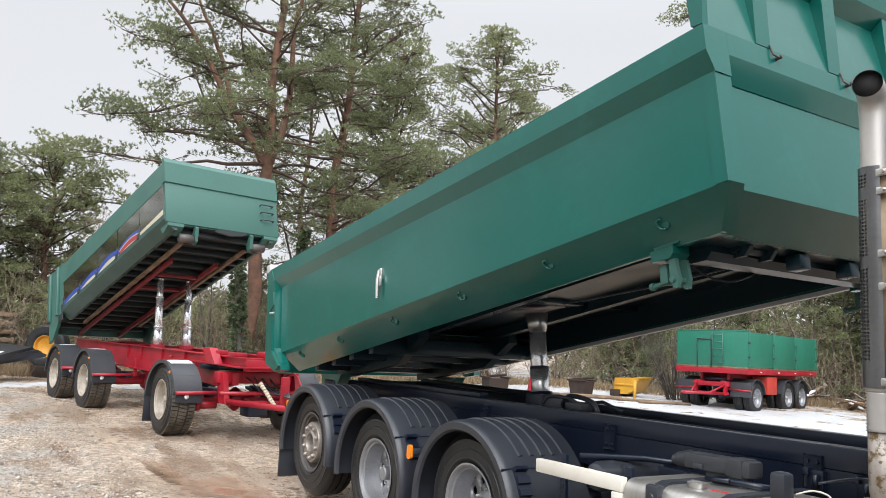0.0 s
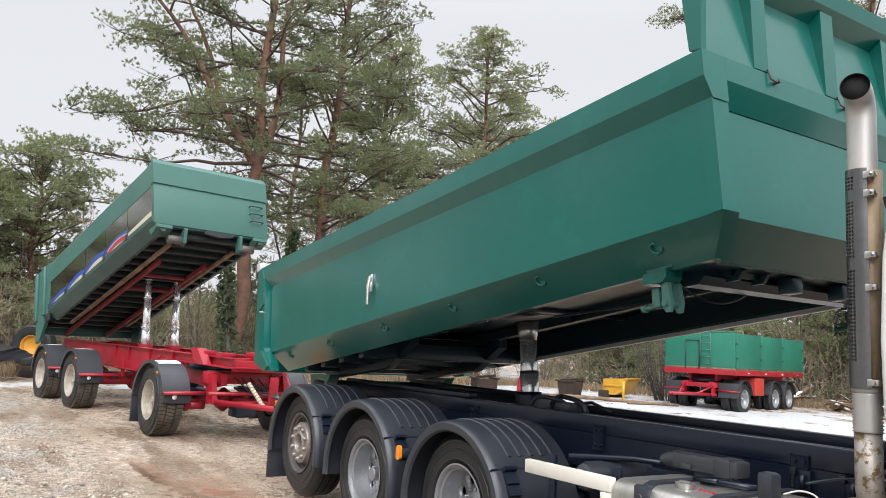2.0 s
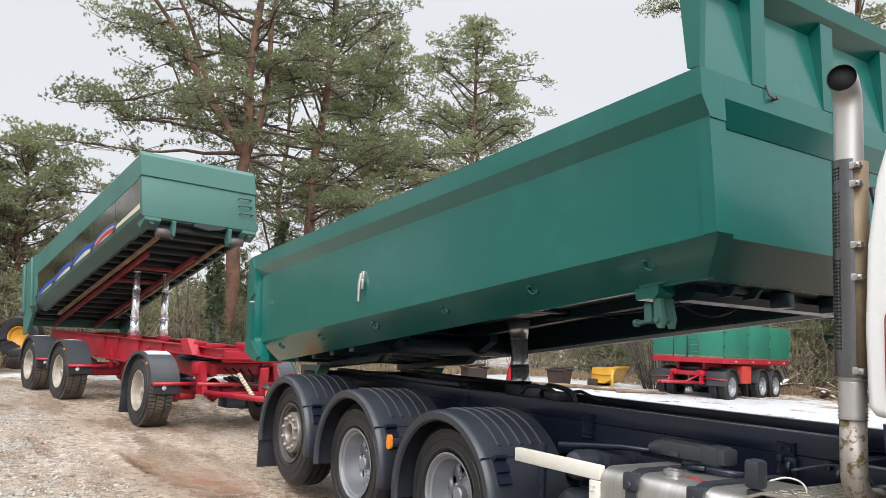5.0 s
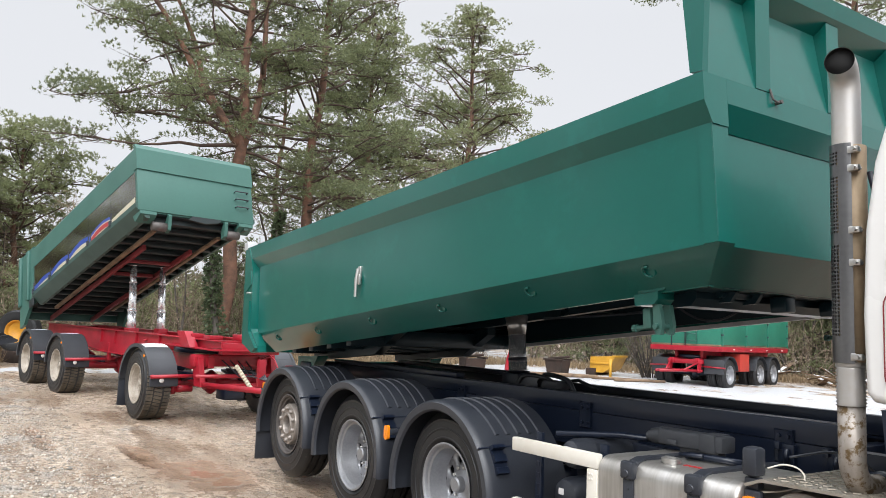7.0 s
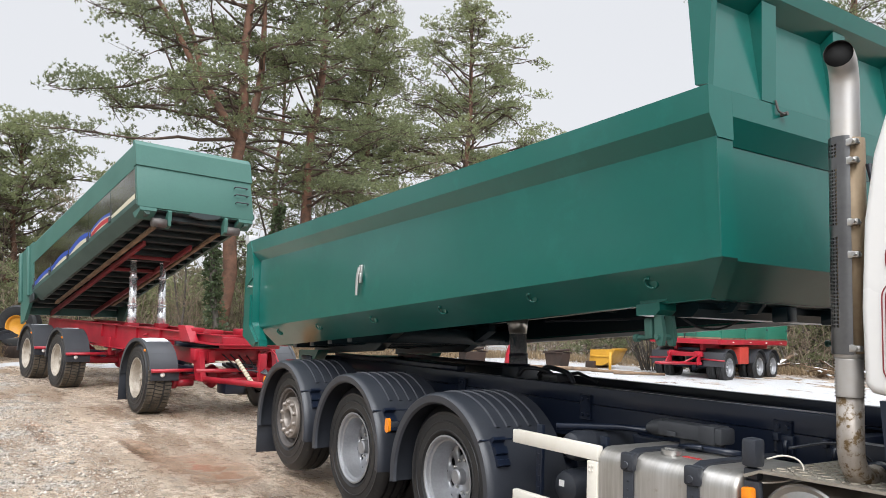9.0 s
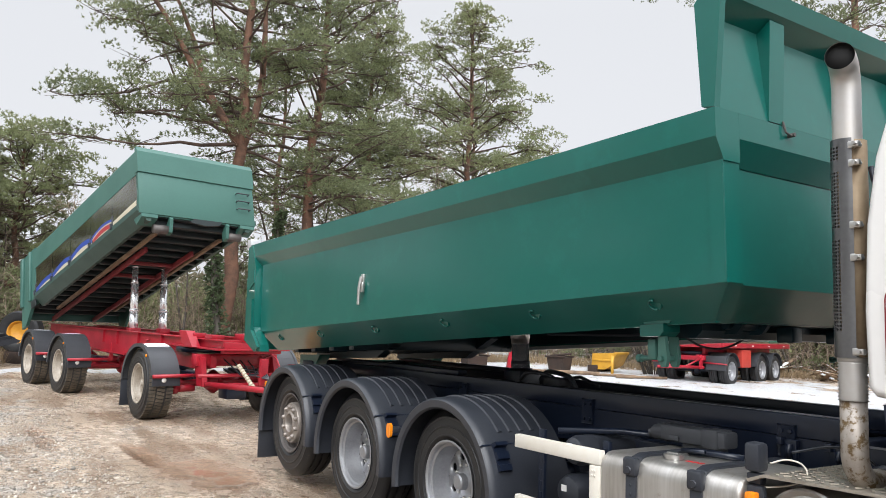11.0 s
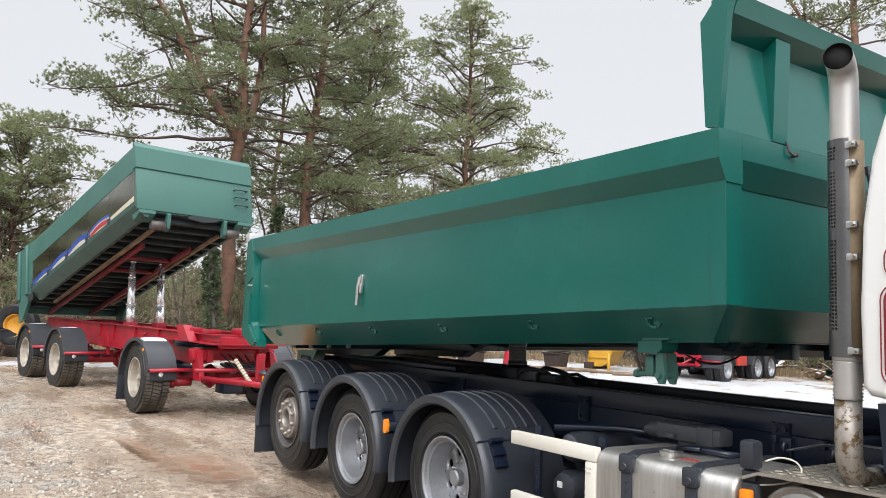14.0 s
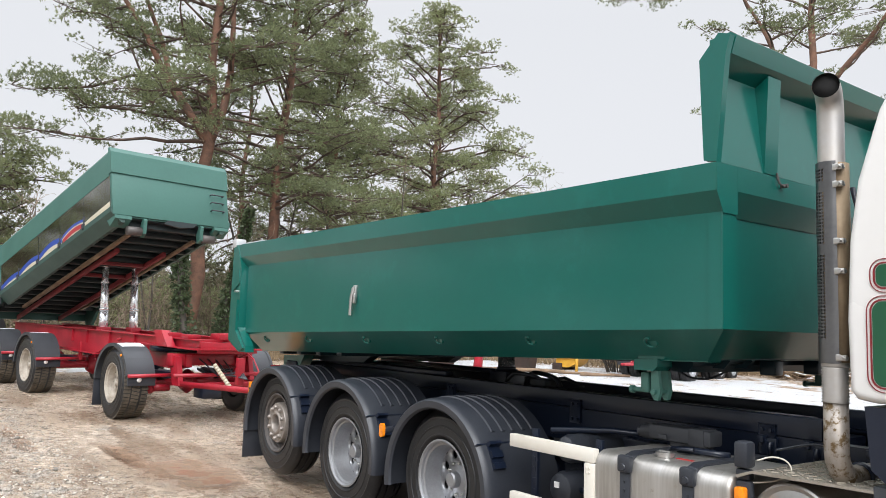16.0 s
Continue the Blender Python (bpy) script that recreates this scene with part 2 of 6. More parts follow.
def ground_material():
    m = bpy.data.materials.new("wet_yard")
    m.use_nodes = True
    n, l = m.node_tree.nodes, m.node_tree.links
    b = n["Principled BSDF"]
    geo = n.new("ShaderNodeNewGeometry")
    sep = n.new("ShaderNodeSeparateXYZ")
    l.new(geo.outputs["Position"], sep.inputs[0])

    def noise_at(scale, detail=6, rough=0.55, stretch=None):
        t = n.new("ShaderNodeTexNoise")
        t.inputs["Scale"].default_value, t.inputs["Detail"].default_value, t.inputs["Roughness"].default_value = scale, detail, rough
        if stretch:
            mp = n.new("ShaderNodeMapping")
            mp.inputs["Scale"].default_value = stretch
            mp.inputs["Rotation"].default_value = (0, 0, radians(-6))
            l.new(geo.outputs["Position"], mp.inputs["Vector"])
            l.new(mp.outputs[0], t.inputs["Vector"])
        else:
            l.new(geo.outputs["Position"], t.inputs["Vector"])
        return t.outputs["Fac"]

    def rng(src, a, c, lo=0.0, hi=1.0):
        r = n.new("ShaderNodeMapRange")
        for key, v in (("From Min", a), ("From Max", c), ("To Min", lo), ("To Max", hi)):
            r.inputs[key].default_value = v
        l.new(src, r.inputs["Value"])
        return r.outputs["Result"]

    def op(kind, a, c):
        o = n.new("ShaderNodeMath")
        o.operation = kind
        for i, v in enumerate((a, c)):
            if isinstance(v, float):
                o.inputs[i].default_value = v
            else:
                l.new(v, o.inputs[i])
        return o.outputs[0]

    def mix(f, a, c):
        x = n.new("ShaderNodeMix")
        x.data_type = "RGBA"
        l.new(f, x.inputs["Factor"])
        for key, v in (("A", a), ("B", c)):
            if isinstance(v, tuple):
                x.inputs[key].default_value = (*v, 1)
            else:
                l.new(v, x.inputs[key])
        return x.outputs["Result"]

    large, mid, ruts = noise_at(0.35), noise_at(1.6, 8), noise_at(1.0, 7, 0.6, (0.35, 1.6, 1))
    grit = noise_at(26, 5, 0.75)
    clods, specks = noise_at(7.0, 9, 0.7), noise_at(60, 3, 0.6)
    stones = n.new("ShaderNodeTexVoronoi")
    stones.inputs["Scale"].default_value = 24
    l.new(geo.outputs["Position"], stones.inputs["Vector"])
    mud = mix(rng(ruts, 0.38, 0.62), (0.29, 0.205, 0.135), (0.63, 0.505, 0.385))
    mud = mix(rng(large, 0.45, 0.65), mud, (0.48, 0.39, 0.31))
    mud = mix(rng(clods, 0.36, 0.52, 0.75, 0.0), mud, (0.15, 0.112, 0.08))
    mud = mix(rng(specks, 0.56, 0.66, 0.0, 0.75), mud, (0.68, 0.61, 0.53))
    gravel = mix(rng(grit, 0.4, 0.66), (0.18, 0.15, 0.115), (0.70, 0.66, 0.61))
    # loose pale gravel lies nearest the camera's side of the track
    side = op("ADD", op("MULTIPLY", rng(sep.outputs["Y"], -2.2, -4.2), rng(sep.outputs["X"], 0.5, -1.5)), rng(mid, 0.3, 0.75, -0.8, 0.8))
    base = mix(rng(side, 0.35, 0.75), mud, gravel)
    # snow: the open yard beyond the truck, and a strip at the foot of the trees
    yard = op("MULTIPLY", rng(sep.outputs["Y"], 5.0, 8.0), rng(sep.outputs["Y"], 30.0, 17.0, 0.1, 1.0))
    strip = op("MULTIPLY", rng(sep.outputs["X"], -15.0, -16.5), rng(sep.outputs["X"], -19.5, -17.0))
    cover = op("ADD", op("MAXIMUM", yard, op("MULTIPLY", strip, 0.8)), rng(noise_at(0.8, 10, 0.68), 0.25, 0.75, -0.95, 0.42))
    snow = rng(cover, 0.42, 0.56)
    wet = rng(op("ADD", ruts, op("MULTIPLY", large, 0.6)), 0.72, 0.9)
    # wet, darker trodden mud along the ruts
    base = mix(op("MULTIPLY", rng(noise_at(0.9, 9, 0.62, (0.5, 1.9, 1)), 0.50, 0.58), rng(side, 0.9, 0.4)), base, (0.27, 0.19, 0.13))
    # mostly unseen ground round the truck, darkened to dim what the paint mirrors
    dim_ground = op("ADD", rng(sep.outputs["X"], -3.2, -0.2), rng(mid, 0.3, 0.7, -0.35, 0.35))
    base = mix(op("MULTIPLY", rng(dim_ground, 0.25, 0.75), rng(sep.outputs["Y"], 5.0, 3.0)), base, mix(rng(clods, 0.4, 0.6), (0.15, 0.118, 0.092), (0.27, 0.215, 0.17)))
    col = mix(snow, base, mix(rng(grit, 0.35, 0.6), (0.40, 0.40, 0.40), (0.60, 0.61, 0.63)))
    pud = None
    for px, py, rx, ry in ((-3.55, -1.70, 0.75, 0.34), (-4.9, -2.05, 0.8, 0.12), (-6.6, -2.9, 0.9, 0.10)):
        dx = op("DIVIDE", op("SUBTRACT", sep.outputs["X"], px), rx)
        dy = op("DIVIDE", op("SUBTRACT", sep.outputs["Y"], py), ry)
        d = op("ADD", op("ADD", op("MULTIPLY", dx, dx), op("MULTIPLY", dy, dy)), rng(mid, 0.25, 0.75, -0.9, 0.9))
        one = rng(d, 1.5, 0.2)
        shore = rng(d, 2.3, 1.1)
        rim = shore if pud is None else op("MAXIMUM", rim, shore)
        pud = one if pud is None else op("MAXIMUM", pud, one)
    col = mix(op("MULTIPLY", rim, 0.45), col, (0.31, 0.18, 0.115))
    col = mix(op("MULTIPLY", pud, 0.8), col, (0.27, 0.175, 0.115))
    l.new(col, b.inputs["Base Color"])
    rough = op("SUBTRACT", rng(clods, 0.35, 0.65, 0.17, 0.55), op("MULTIPLY", wet, 0.20))
    rough = op("MAXIMUM", op("MULTIPLY", rough, rng(pud, 0.0, 1.0, 1.0, 0.08)), rng(snow, 0.0, 1.0, 0.0, 0.7))
    l.new(rough, b.inputs["Roughness"])
    bp = n.new("ShaderNodeBump")
    bp.inputs["Strength"].default_value, bp.inputs["Distance"].default_value = 1.0, 0.05
    height = op("ADD", op("ADD", op("MULTIPLY", grit, 0.4), op("MULTIPLY", clods, 1.1)), op("ADD", op("MULTIPLY", ruts, 1.3), op("MULTIPLY", stones.outputs["Distance"], 0.35)))
    l.new(op("MULTIPLY", height, rng(pud, 0.0, 1.0, 1.0, 0.02)), bp.inputs["Height"])
    l.new(bp.outputs["Normal"], b.inputs["Normal"])
    return m


def build_ground():
    xs = list(np.concatenate([[-900, -300, -120, -70], np.arange(-50, 12.1, 0.5), [30, 80, 300, 900]]))
    ys = list(np.concatenate([[-900, -300, -80, -30], np.arange(-14, 40.1, 0.5), [60, 120, 300, 900]]))
    verts = [(x, y, ground_z(x, y)) for y in ys for x in xs]
    w = len(xs)
    faces = [(j * w + i, j * w + i + 1, (j + 1) * w + i + 1, (j + 1) * w + i) for j in range(len(ys) - 1) for i in range(w - 1)]
    g = new("ground", quad_mesh("ground", verts, faces, ground_material()))
    for p in g.data.polygons:
        p.use_smooth = True
    tagged(g, "wet muddy gravel yard with puddles and thin patchy snow", "ground", kind="structure")


build_ground()


# ---------- wheels ----------
TYRE = {"truck": (0.5, 0.277, 0.30), "wide": (0.535, 0.300, 0.385), "far": (0.5, 0.300, 0.28)}


def tyre_mesh(bm, kind, y0):
    """A tyre turned about y; its outer side at y0 faces -y."""
    R, r, w = TYRE[kind]
    h = w / 2
    prof = [(r - 0.005, 0.03), (r + 0.012, 0.004), (r + 0.03, -0.004), (r + 0.034, -0.008), (r + 0.042, -0.008), (r + 0.046, -0.005), (r + 0.09, -0.006), (r + 0.094, -0.010), (r + 0.102, -0.010), (r + 0.106, -0.005), (R - 0.075, -0.002), (R - 0.07, -0.005), (R - 0.06, -0.005), (R - 0.055, 0.004), (R - 0.02, 0.022),
            (R - 0.004, 0.042)]
    grooves = 3
    for g in range(grooves):
        c = 0.045 + (w - 0.09) * (g + 0.5) / grooves
        prof += [(R, c - 0.012), (R - 0.014, c - 0.008), (R - 0.014, c + 0.008), (R, c + 0.012)]
    prof += [(R - 0.004, w - 0.042), (R - 0.02, w - 0.022), (R - 0.055, w - 0.004), (r + 0.10, w), (r + 0.012, w - 0.004), (r - 0.005, w - 0.03)]
    lathe(bm, [(a, y0 + b) for a, b in prof], 64)
    return bm


def lugs(bm, kind, y0, count=58):
    """Tread blocks across the running face."""
    R, r, w = TYRE[kind]
    for k in range(count):
        for s, (a, c) in enumerate(((0.012, 0.11), (0.135, 0.25), (0.275, w - 0.012))):
            if c > w:
                continue
            m = Matrix.Rotation(-2 * math.pi * (k + 0.33 * s) / count, 4, "Y")
            box(bm, -0.021, 0.021, y0 + a, y0 + c, R - 0.012, R + 0.005, 0, m @ Matrix.Rotation(0.25 * (-1) ** s, 4, "Z") if s == 1 else m)
    return bm


def holed_disc(bm, y, r_in, r_out, holes, r_hole, at, seg=8, thick=0.012):
    """A wheel disc with round holes, cut as a fan of sectors round each hole."""
    step = 2 * math.pi / holes
    for k in range(holes):
        mid = step * (k + 0.5)
        ring, rim = [], []
        steps = 24
        for i in range(steps):
            a = 2 * math.pi * i / steps
            hx, hz = at + r_hole * math.cos(a), r_hole * math.sin(a)
            # the outer boundary of the sector in the same direction
            best = 10.0
            d = (math.cos(a), math.sin(a))
            for t in [0.002 * j for j in range(1, 160)]:
                px, pz = at + d[0] * t, d[1] * t
                rad, ang = math.hypot(px, pz), abs(math.atan2(pz, px))
                if rad > r_out or rad < r_in or ang > step / 2:
                    best = t
                    break
            rx, rz = at + d[0] * max(best, r_hole + 0.001), d[1] * max(best, r_hole + 0.001)
            def turn(px, pz, yy):
                return bm.verts.new((px * math.cos(mid) - pz * math.sin(mid), yy, px * math.sin(mid) + pz * math.cos(mid)))
            ring.append((turn(hx, hz, y), turn(hx, hz, y + thick * 2)))
            rim.append(turn(rx, rz, y))
        for i in range(steps):
            j = (i + 1) % steps
            bm.faces.new((ring[i][0], ring[j][0], rim[j], rim[i]))
            bm.faces.new((ring[i][0], ring[i][1], ring[j][1], ring[j][0]))
    return bm


def wheel(name, parent, x, y, z, kind="truck", style="deep", label="", tread=True):
    """style deep: driven wheel, dished inwards; hub: single wheel with a proud hub and nuts; cream: trailer wheel."""
    R, r, w = TYRE[kind]
    m_rim = {"deep": RIM, "hub": RIM_DARK, "cream": RIM_CREAM, "far": RIM}[style]
    rim_prof = [(r + 0.006, 0.0), (r + 0.008, -0.004), (r - 0.004, -0.006), (r - 0.016, 0.004), (r - 0.020, 0.022), (r - 0.034, 0.030), (r - 0.036, 0.055)]
    deep = {"deep": 0.155, "hub": 0.085, "cream": 0.115, "far": 0.11}[style]
    rim_prof += [(r - 0.045, deep * 0.75), (r - 0.055, deep)]
    rim = B()
    lathe(rim, rim_prof, 48)
    holed_disc(rim, deep, 0.115, r - 0.054, 10 if style != "deep" else 8, {"deep": 0.036, "cream": 0.012}.get(style, 0.024), 0.176)
    wh = part(name, rim, m_rim, parent, label)
    wh.location = (x, y, z)
    part("tyre", tyre_mesh(B(), kind, 0.0), RUBBER, wh, "black rubber tyre with a muddy tread")
    if tread and kind == "wide":
        part("tread", lugs(B(), kind, 0.0), TREAD, wh, "mud-stained tread blocks")
    back = lathe(B(), [(0.0, deep + 0.05), (r - 0.03, deep + 0.05), (r - 0.03, w - 0.03), (0.0, w - 0.03)], 24)
    part("brake_drum", back, RUBBER, wh, "dark brake drum behind the rim")
    hub = B()
    if style == "deep":
        lathe(hub, [(0.0, deep - 0.085), (0.044, deep - 0.085), (0.054, deep - 0.076), (0.056, deep - 0.03), (0.075, deep - 0.022), (0.115, deep - 0.004), (0.12, deep + 0.01)], 28)
        nuts, nr = 10, 0.112
    elif style == "hub":
        lathe(hub, [(0.078, 0.06), (0.078, -0.004), (0.086, -0.016), (0.10, -0.016), (0.112, -0.002), (0.186, 0.0), (0.194, 0.015), (0.194, 0.09)], 36)
        nuts, nr = 10, 0.150
    else:
        lathe(hub, [(0.0, 0.05), (0.04, 0.05), (0.048, 0.065), (0.055, 0.10), (0.10, 0.108)], 24)
        nuts, nr = 10, 0.10
    part("hub", hub, {"deep": RIM, "hub": RIM_DIRTY, "cream": RIM_CREAM, "far": RIM}[style], wh)
    if style == "hub":
        # recess at the hub's centre, its shade given by a dark colour
        part("hub_hollow", lathe(B(), [(0.0, 0.03), (0.035, 0.03), (0.042, 0.05), (0.079, 0.054)], 28), RIM_DARK, wh, "hollow of the hub, dark in colour for its shade")
    base = {"deep": deep - 0.008, "hub": 0.0, "cream": 0.112, "far": 0.10}[style]
    nut = B()
    lathe(nut, [(0.0, -0.03), (0.013, -0.03), (0.020, -0.022), (0.023, 0.0)], 8)
    me = None
    for k in range(nuts):
        a = 2 * math.pi * (k + 0.3) / nuts
        if me is None:
            o = part("wheel_nut", nut, STEEL if style == "deep" else (RIM_DIRTY if style == "hub" else m_rim), wh)
            if style != "hub":
                o.data.transform(Matrix.Scale(0.6, 4))
            me = o.data
        else:
            o = new("wheel_nut", me)
            o.parent = wh
        o.location = (nr * math.cos(a), base, nr * math.sin(a))
    return wh


def axle(parent, x, z, half=1.0, r=0.075, material=None):
    bm = tube(B(), [(x, -half, z), (x, half, z)], r, 14)
    lathe(bm, [(0.0, -0.12), (0.13, -0.11), (0.2, 0.0), (0.13, 0.11), (0.0, 0.12)], 16, (x, 0, z))
    return part("axle", bm, material or BLACK, parent)


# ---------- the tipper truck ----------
# body underside colour, darkened to include the shade below the floor
UNDER_SHADED = surface("shaded_glossy_underside", (0.008, 0.026, 0.036), 0.3, 0, (0.012, 0.026, 0.032), 0.7, 2, 30, 0.03, 0.3)
GALV_AND_GLEAM = surface("galvanised_and_lit_edge", (0.62, 0.62, 0.63), 0.4, 0.3, (0.45, 0.45, 0.46), 0.6, 3, 30, 0.03)
HINGE = (-3.46, 0.0, 0.91)
TRUCK_LIFT = [(0, 8.06), (0.5, 7.70), (1, 7.36), (1.5, 6.98), (2, 6.64), (2.5, 6.38), (3, 6.12), (3.5, 5.85), (4, 5.58), (5.25, 4.90),
              (6.5, 4.22), (7, 3.92), (7.5, 3.66), (8, 3.39), (8.5, 3.11), (9, 2.84), (10.25, 2.19), (11.5, 1.60), (12, 1.45),
              (12.5, 1.30), (13, 1.08), (13.5, 0.90), (14, 0.71), (14.5, 0.54), (15, 0.35), (15.5, 0.16), (16, 0.0)]


def fender(parent, x, z, flap=False):
    """A black plastic mudguard: ribbed shell over the wheel, rolled outer edge, latch and a cross joint."""
    top = [(0.532, -1.280), (0.545, -1.296), (0.590, -1.300), (0.603, -1.286), (0.610, -1.25), (0.612, -1.19)]
    top += [(0.612, -0.66), (0.592, -0.66), (0.592, -1.22), (0.584, -1.27), (0.532, -1.272)]
    bm = lathe(B(), top, 44, (0, 0, 0), -8, 188, closed=True)
    f = part("mudguard", bm, PLASTIC, parent, "ribbed black plastic mudguard over a rear wheel")
    f.location = (x, 0, z)
    for c in (-1.12, -1.03, -0.94, -0.85, -0.76):
        rib = lathe(B(), [(0.609, c - 0.020), (0.622, c - 0.012), (0.622, c + 0.012), (0.609, c + 0.020)], 22, (0, 0, 0), 44, 136, closed=True)
        part("rib", rib, PLASTIC, f)
    for a in (28, 150):
        m = Matrix.Rotation(radians(-a + 90), 4, "Y")
        latch = prism(B(), [(-0.09, 0.606), (0.09, 0.606), (0.088, 0.634), (0.05, 0.634), (0.045, 0.620), (0.02, 0.620), (0.015, 0.640), (-0.03, 0.640),
                            (-0.035, 0.620), (-0.06, 0.620), (-0.068, 0.654), (-0.09, 0.648)], "y", -1.225, -1.130)
        bmesh.ops.transform(latch, matrix=m, verts=latch.verts)
        part("latch", latch, BLACK, f, "black rubber latch")
    for a in (36, 144):
        seam = B()
        m = Matrix.Rotation(radians(-a + 90), 4, "Y")
        box(seam, -0.004, 0.004, -1.302, -0.66, 0.594, 0.6145, 0, m)
        part("joint_strip", seam, BLACK, f)
    if flap:
        bm = box(B(), -0.632, -0.614, -1.28, -0.68, -0.36, 0.03, 0.006)
        part("mud_flap", bm, PLASTIC, f, "black rubber mud flap")
    return f


def shell(bm, xf, xb, top, crease, low, w, b, inset, rise):
    """The sides of a tipper: walls, sloped lower sides, hanging inner skirts and a raised floor. Values: (front, rear)."""
    rows = []
    for (x, i) in ((xb, 1), (xf, 0)):
        rows.append([Vector((x, -w, top[i])), Vector((x, -w, crease[i])), Vector((x - (inset if i == 0 else 0), -b, low[i])),
                     Vector((x - (inset if i == 0 else 0), b, low[i])), Vector((x, w, crease[i])), Vector((x, w, top[i]))])
    r, f = [[bm.verts.new(p) for p in row] for row in rows]
    # the floor lies well above the hanging lower edges
    up = Vector((0, 0, rise))
    rf = [bm.verts.new(v.co + up) for v in (r[2], r[3], f[2], f[3])]
    for i in (0, 1, 3, 4):
        bm.faces.new((r[i], f[i], f[i + 1], r[i + 1]))
    bm.faces.new((r[2], f[2], rf[2], rf[0]))
    bm.faces.new((rf[0], rf[2], rf[3], rf[1]))
    bm.faces.new((rf[1], rf[3], f[3], r[3]))
    return bm


def hexa(bm, lower, upper):
    """A solid between two four-cornered faces."""
    a, b = [[bm.verts.new(p) for p in q] for q in (lower, upper)]
    bm.faces.new(a[::-1])
    bm.faces.new(b)
    for k in range(4):
        bm.faces.new((a[k], a[(k + 1) % 4], b[(k + 1) % 4], b[k]))
    bmesh.ops.recalc_face_normals(bm, faces=bm.faces)
    return bm


def hook(parent, x, y, z, tilt=25):
    """A tarpaulin hook: a round plate with a curled bar."""
    h = B()
    lathe(h, [(0.0, -0.006), (0.036, -0.006), (0.04, 0.0), (0.04, 0.01)], 18)
    pts = [(0.028 * math.cos(radians(a)), -0.012 - 0.014 * math.sin(radians((a + 60) * 0.6)), 0.030 * math.sin(radians(a))) for a in range(60, 310, 25)]
    tube(h, pts, 0.0075, 7)
    o = part("tarp_hook", h, GREEN, parent)
    o.location = (x, y, z)
    o.rotation_euler = (radians(tilt), 0, 0)
    return o


def build_truck():
    truck = thing("tipper_truck", "tipper truck with green dump body, white cab and black chassis", "truck")
    # chassis: two rails with subframe, cross members
    for s in (-1, 1):
        y = 0.40 * s
        rail = B()
        prism(rail, [(y + 0.045 * s, 0.80), (y - 0.04 * s, 0.80), (y - 0.04 * s, 0.815), (y + 0.03 * s, 0.815), (y + 0.03 * s, 1.015),
                     (y - 0.04 * s, 1.015), (y - 0.04 * s, 1.03), (y + 0.045 * s, 1.03)], "x", -3.55, 3.6)
        part("chassis_rail", rail, BLACK, truck, "black steel chassis rail with bolted brackets")
        sub = box(B(), -3.5, 2.30, y - 0.04, y + 0.04, 1.032, 1.145, 0.006)
        part("subframe_rail", sub, BLACK, truck)
        for k in range(3):
            bx = -0.9 + 1.45 * k
            br = box(B(), bx - 0.05, bx + 0.05, y + 0.046 * s, y + 0.058 * s, 0.93, 1.09, 0.004)
            for dx, dz in itertools.product((-0.025, 0.025), (0.96, 1.06)):
                lathe(br, [(0.0, y + 0.058 * s + 0.014 * s), (0.011, y + 0.058 * s + 0.014 * s), (0.012, y + 0.058 * s)], 6, (bx + dx, 0, dz))
            part("bracket", br, BLACK, truck)
    for x in (-3.4, -2.1, -0.7, 0.9, 2.1, 3.2):
        part("cross_member", box(B(), x - 0.05, x + 0.05, -0.37, 0.37, 0.84, 1.0, 0.008), BLACK, truck)
    for s in (-1, 1):
        part("tipping_rail", box(B(), -3.35, -1.0, 0.40 * s - 0.045, 0.40 * s + 0.045, 1.147, 1.19, 0.008), BLACK, truck)
    part("rear_bearer", box(B(), -3.45, -3.2, -0.80, 0.80, 1.06, 1.16, 0.02), BLACK, truck)
    # wheels
    for s in (-1, 1):
        turn = 0 if s < 0 else 180
        for x, z, style in ((0.0, 0.5, "deep"), (-1.37, 0.5, "deep"), (-2.74, 0.585, "hub")):
            wh = wheel("wheel", truck, x, 1.2 * s, z, "truck", style,
                       {"deep": "driven wheel with a deep silver rim", "hub": "lifted tag-axle wheel with a dusty hub"}[style])
            wh.rotation_euler = (0, radians(-23 * x), radians(turn))
            if style == "deep":
                inner = tyre_mesh(B(), "truck", 0.0)
                o = part("inner_tyre", inner, RUBBER, truck, "inner tyre of the twin wheel")
                o.location, o.rotation_euler = (x, 0.86 * s, z), (0, 0, radians(turn))
    for x, z in ((0.0, 0.5), (-1.37, 0.5), (-2.74, 0.585)):
        axle(truck, x, z)
    for x, z in ((0.0, 0.462), (-1.37, 0.495), (-2.74, 0.525)):
        a = fender(truck, x, z, flap=x < -2)
        o = a.copy()
        scene.collection.objects.link(o)
        o.rotation_euler = (0, 0, math.pi)
        o.location = (x, 0, z - 0.05)
    am = rounded_rect(B(), -0.655, -0.600, 0.725, 0.83, 0.026, -1.300, 0.022)
    part("side_marker", am, AMBER, truck, "amber side marker lamp on the mudguard")
    part("marker_bracket", box(B(), -0.66, -0.60, -1.299, -1.10, 0.76, 0.80, 0.006), PLASTIC, truck)
    return truck


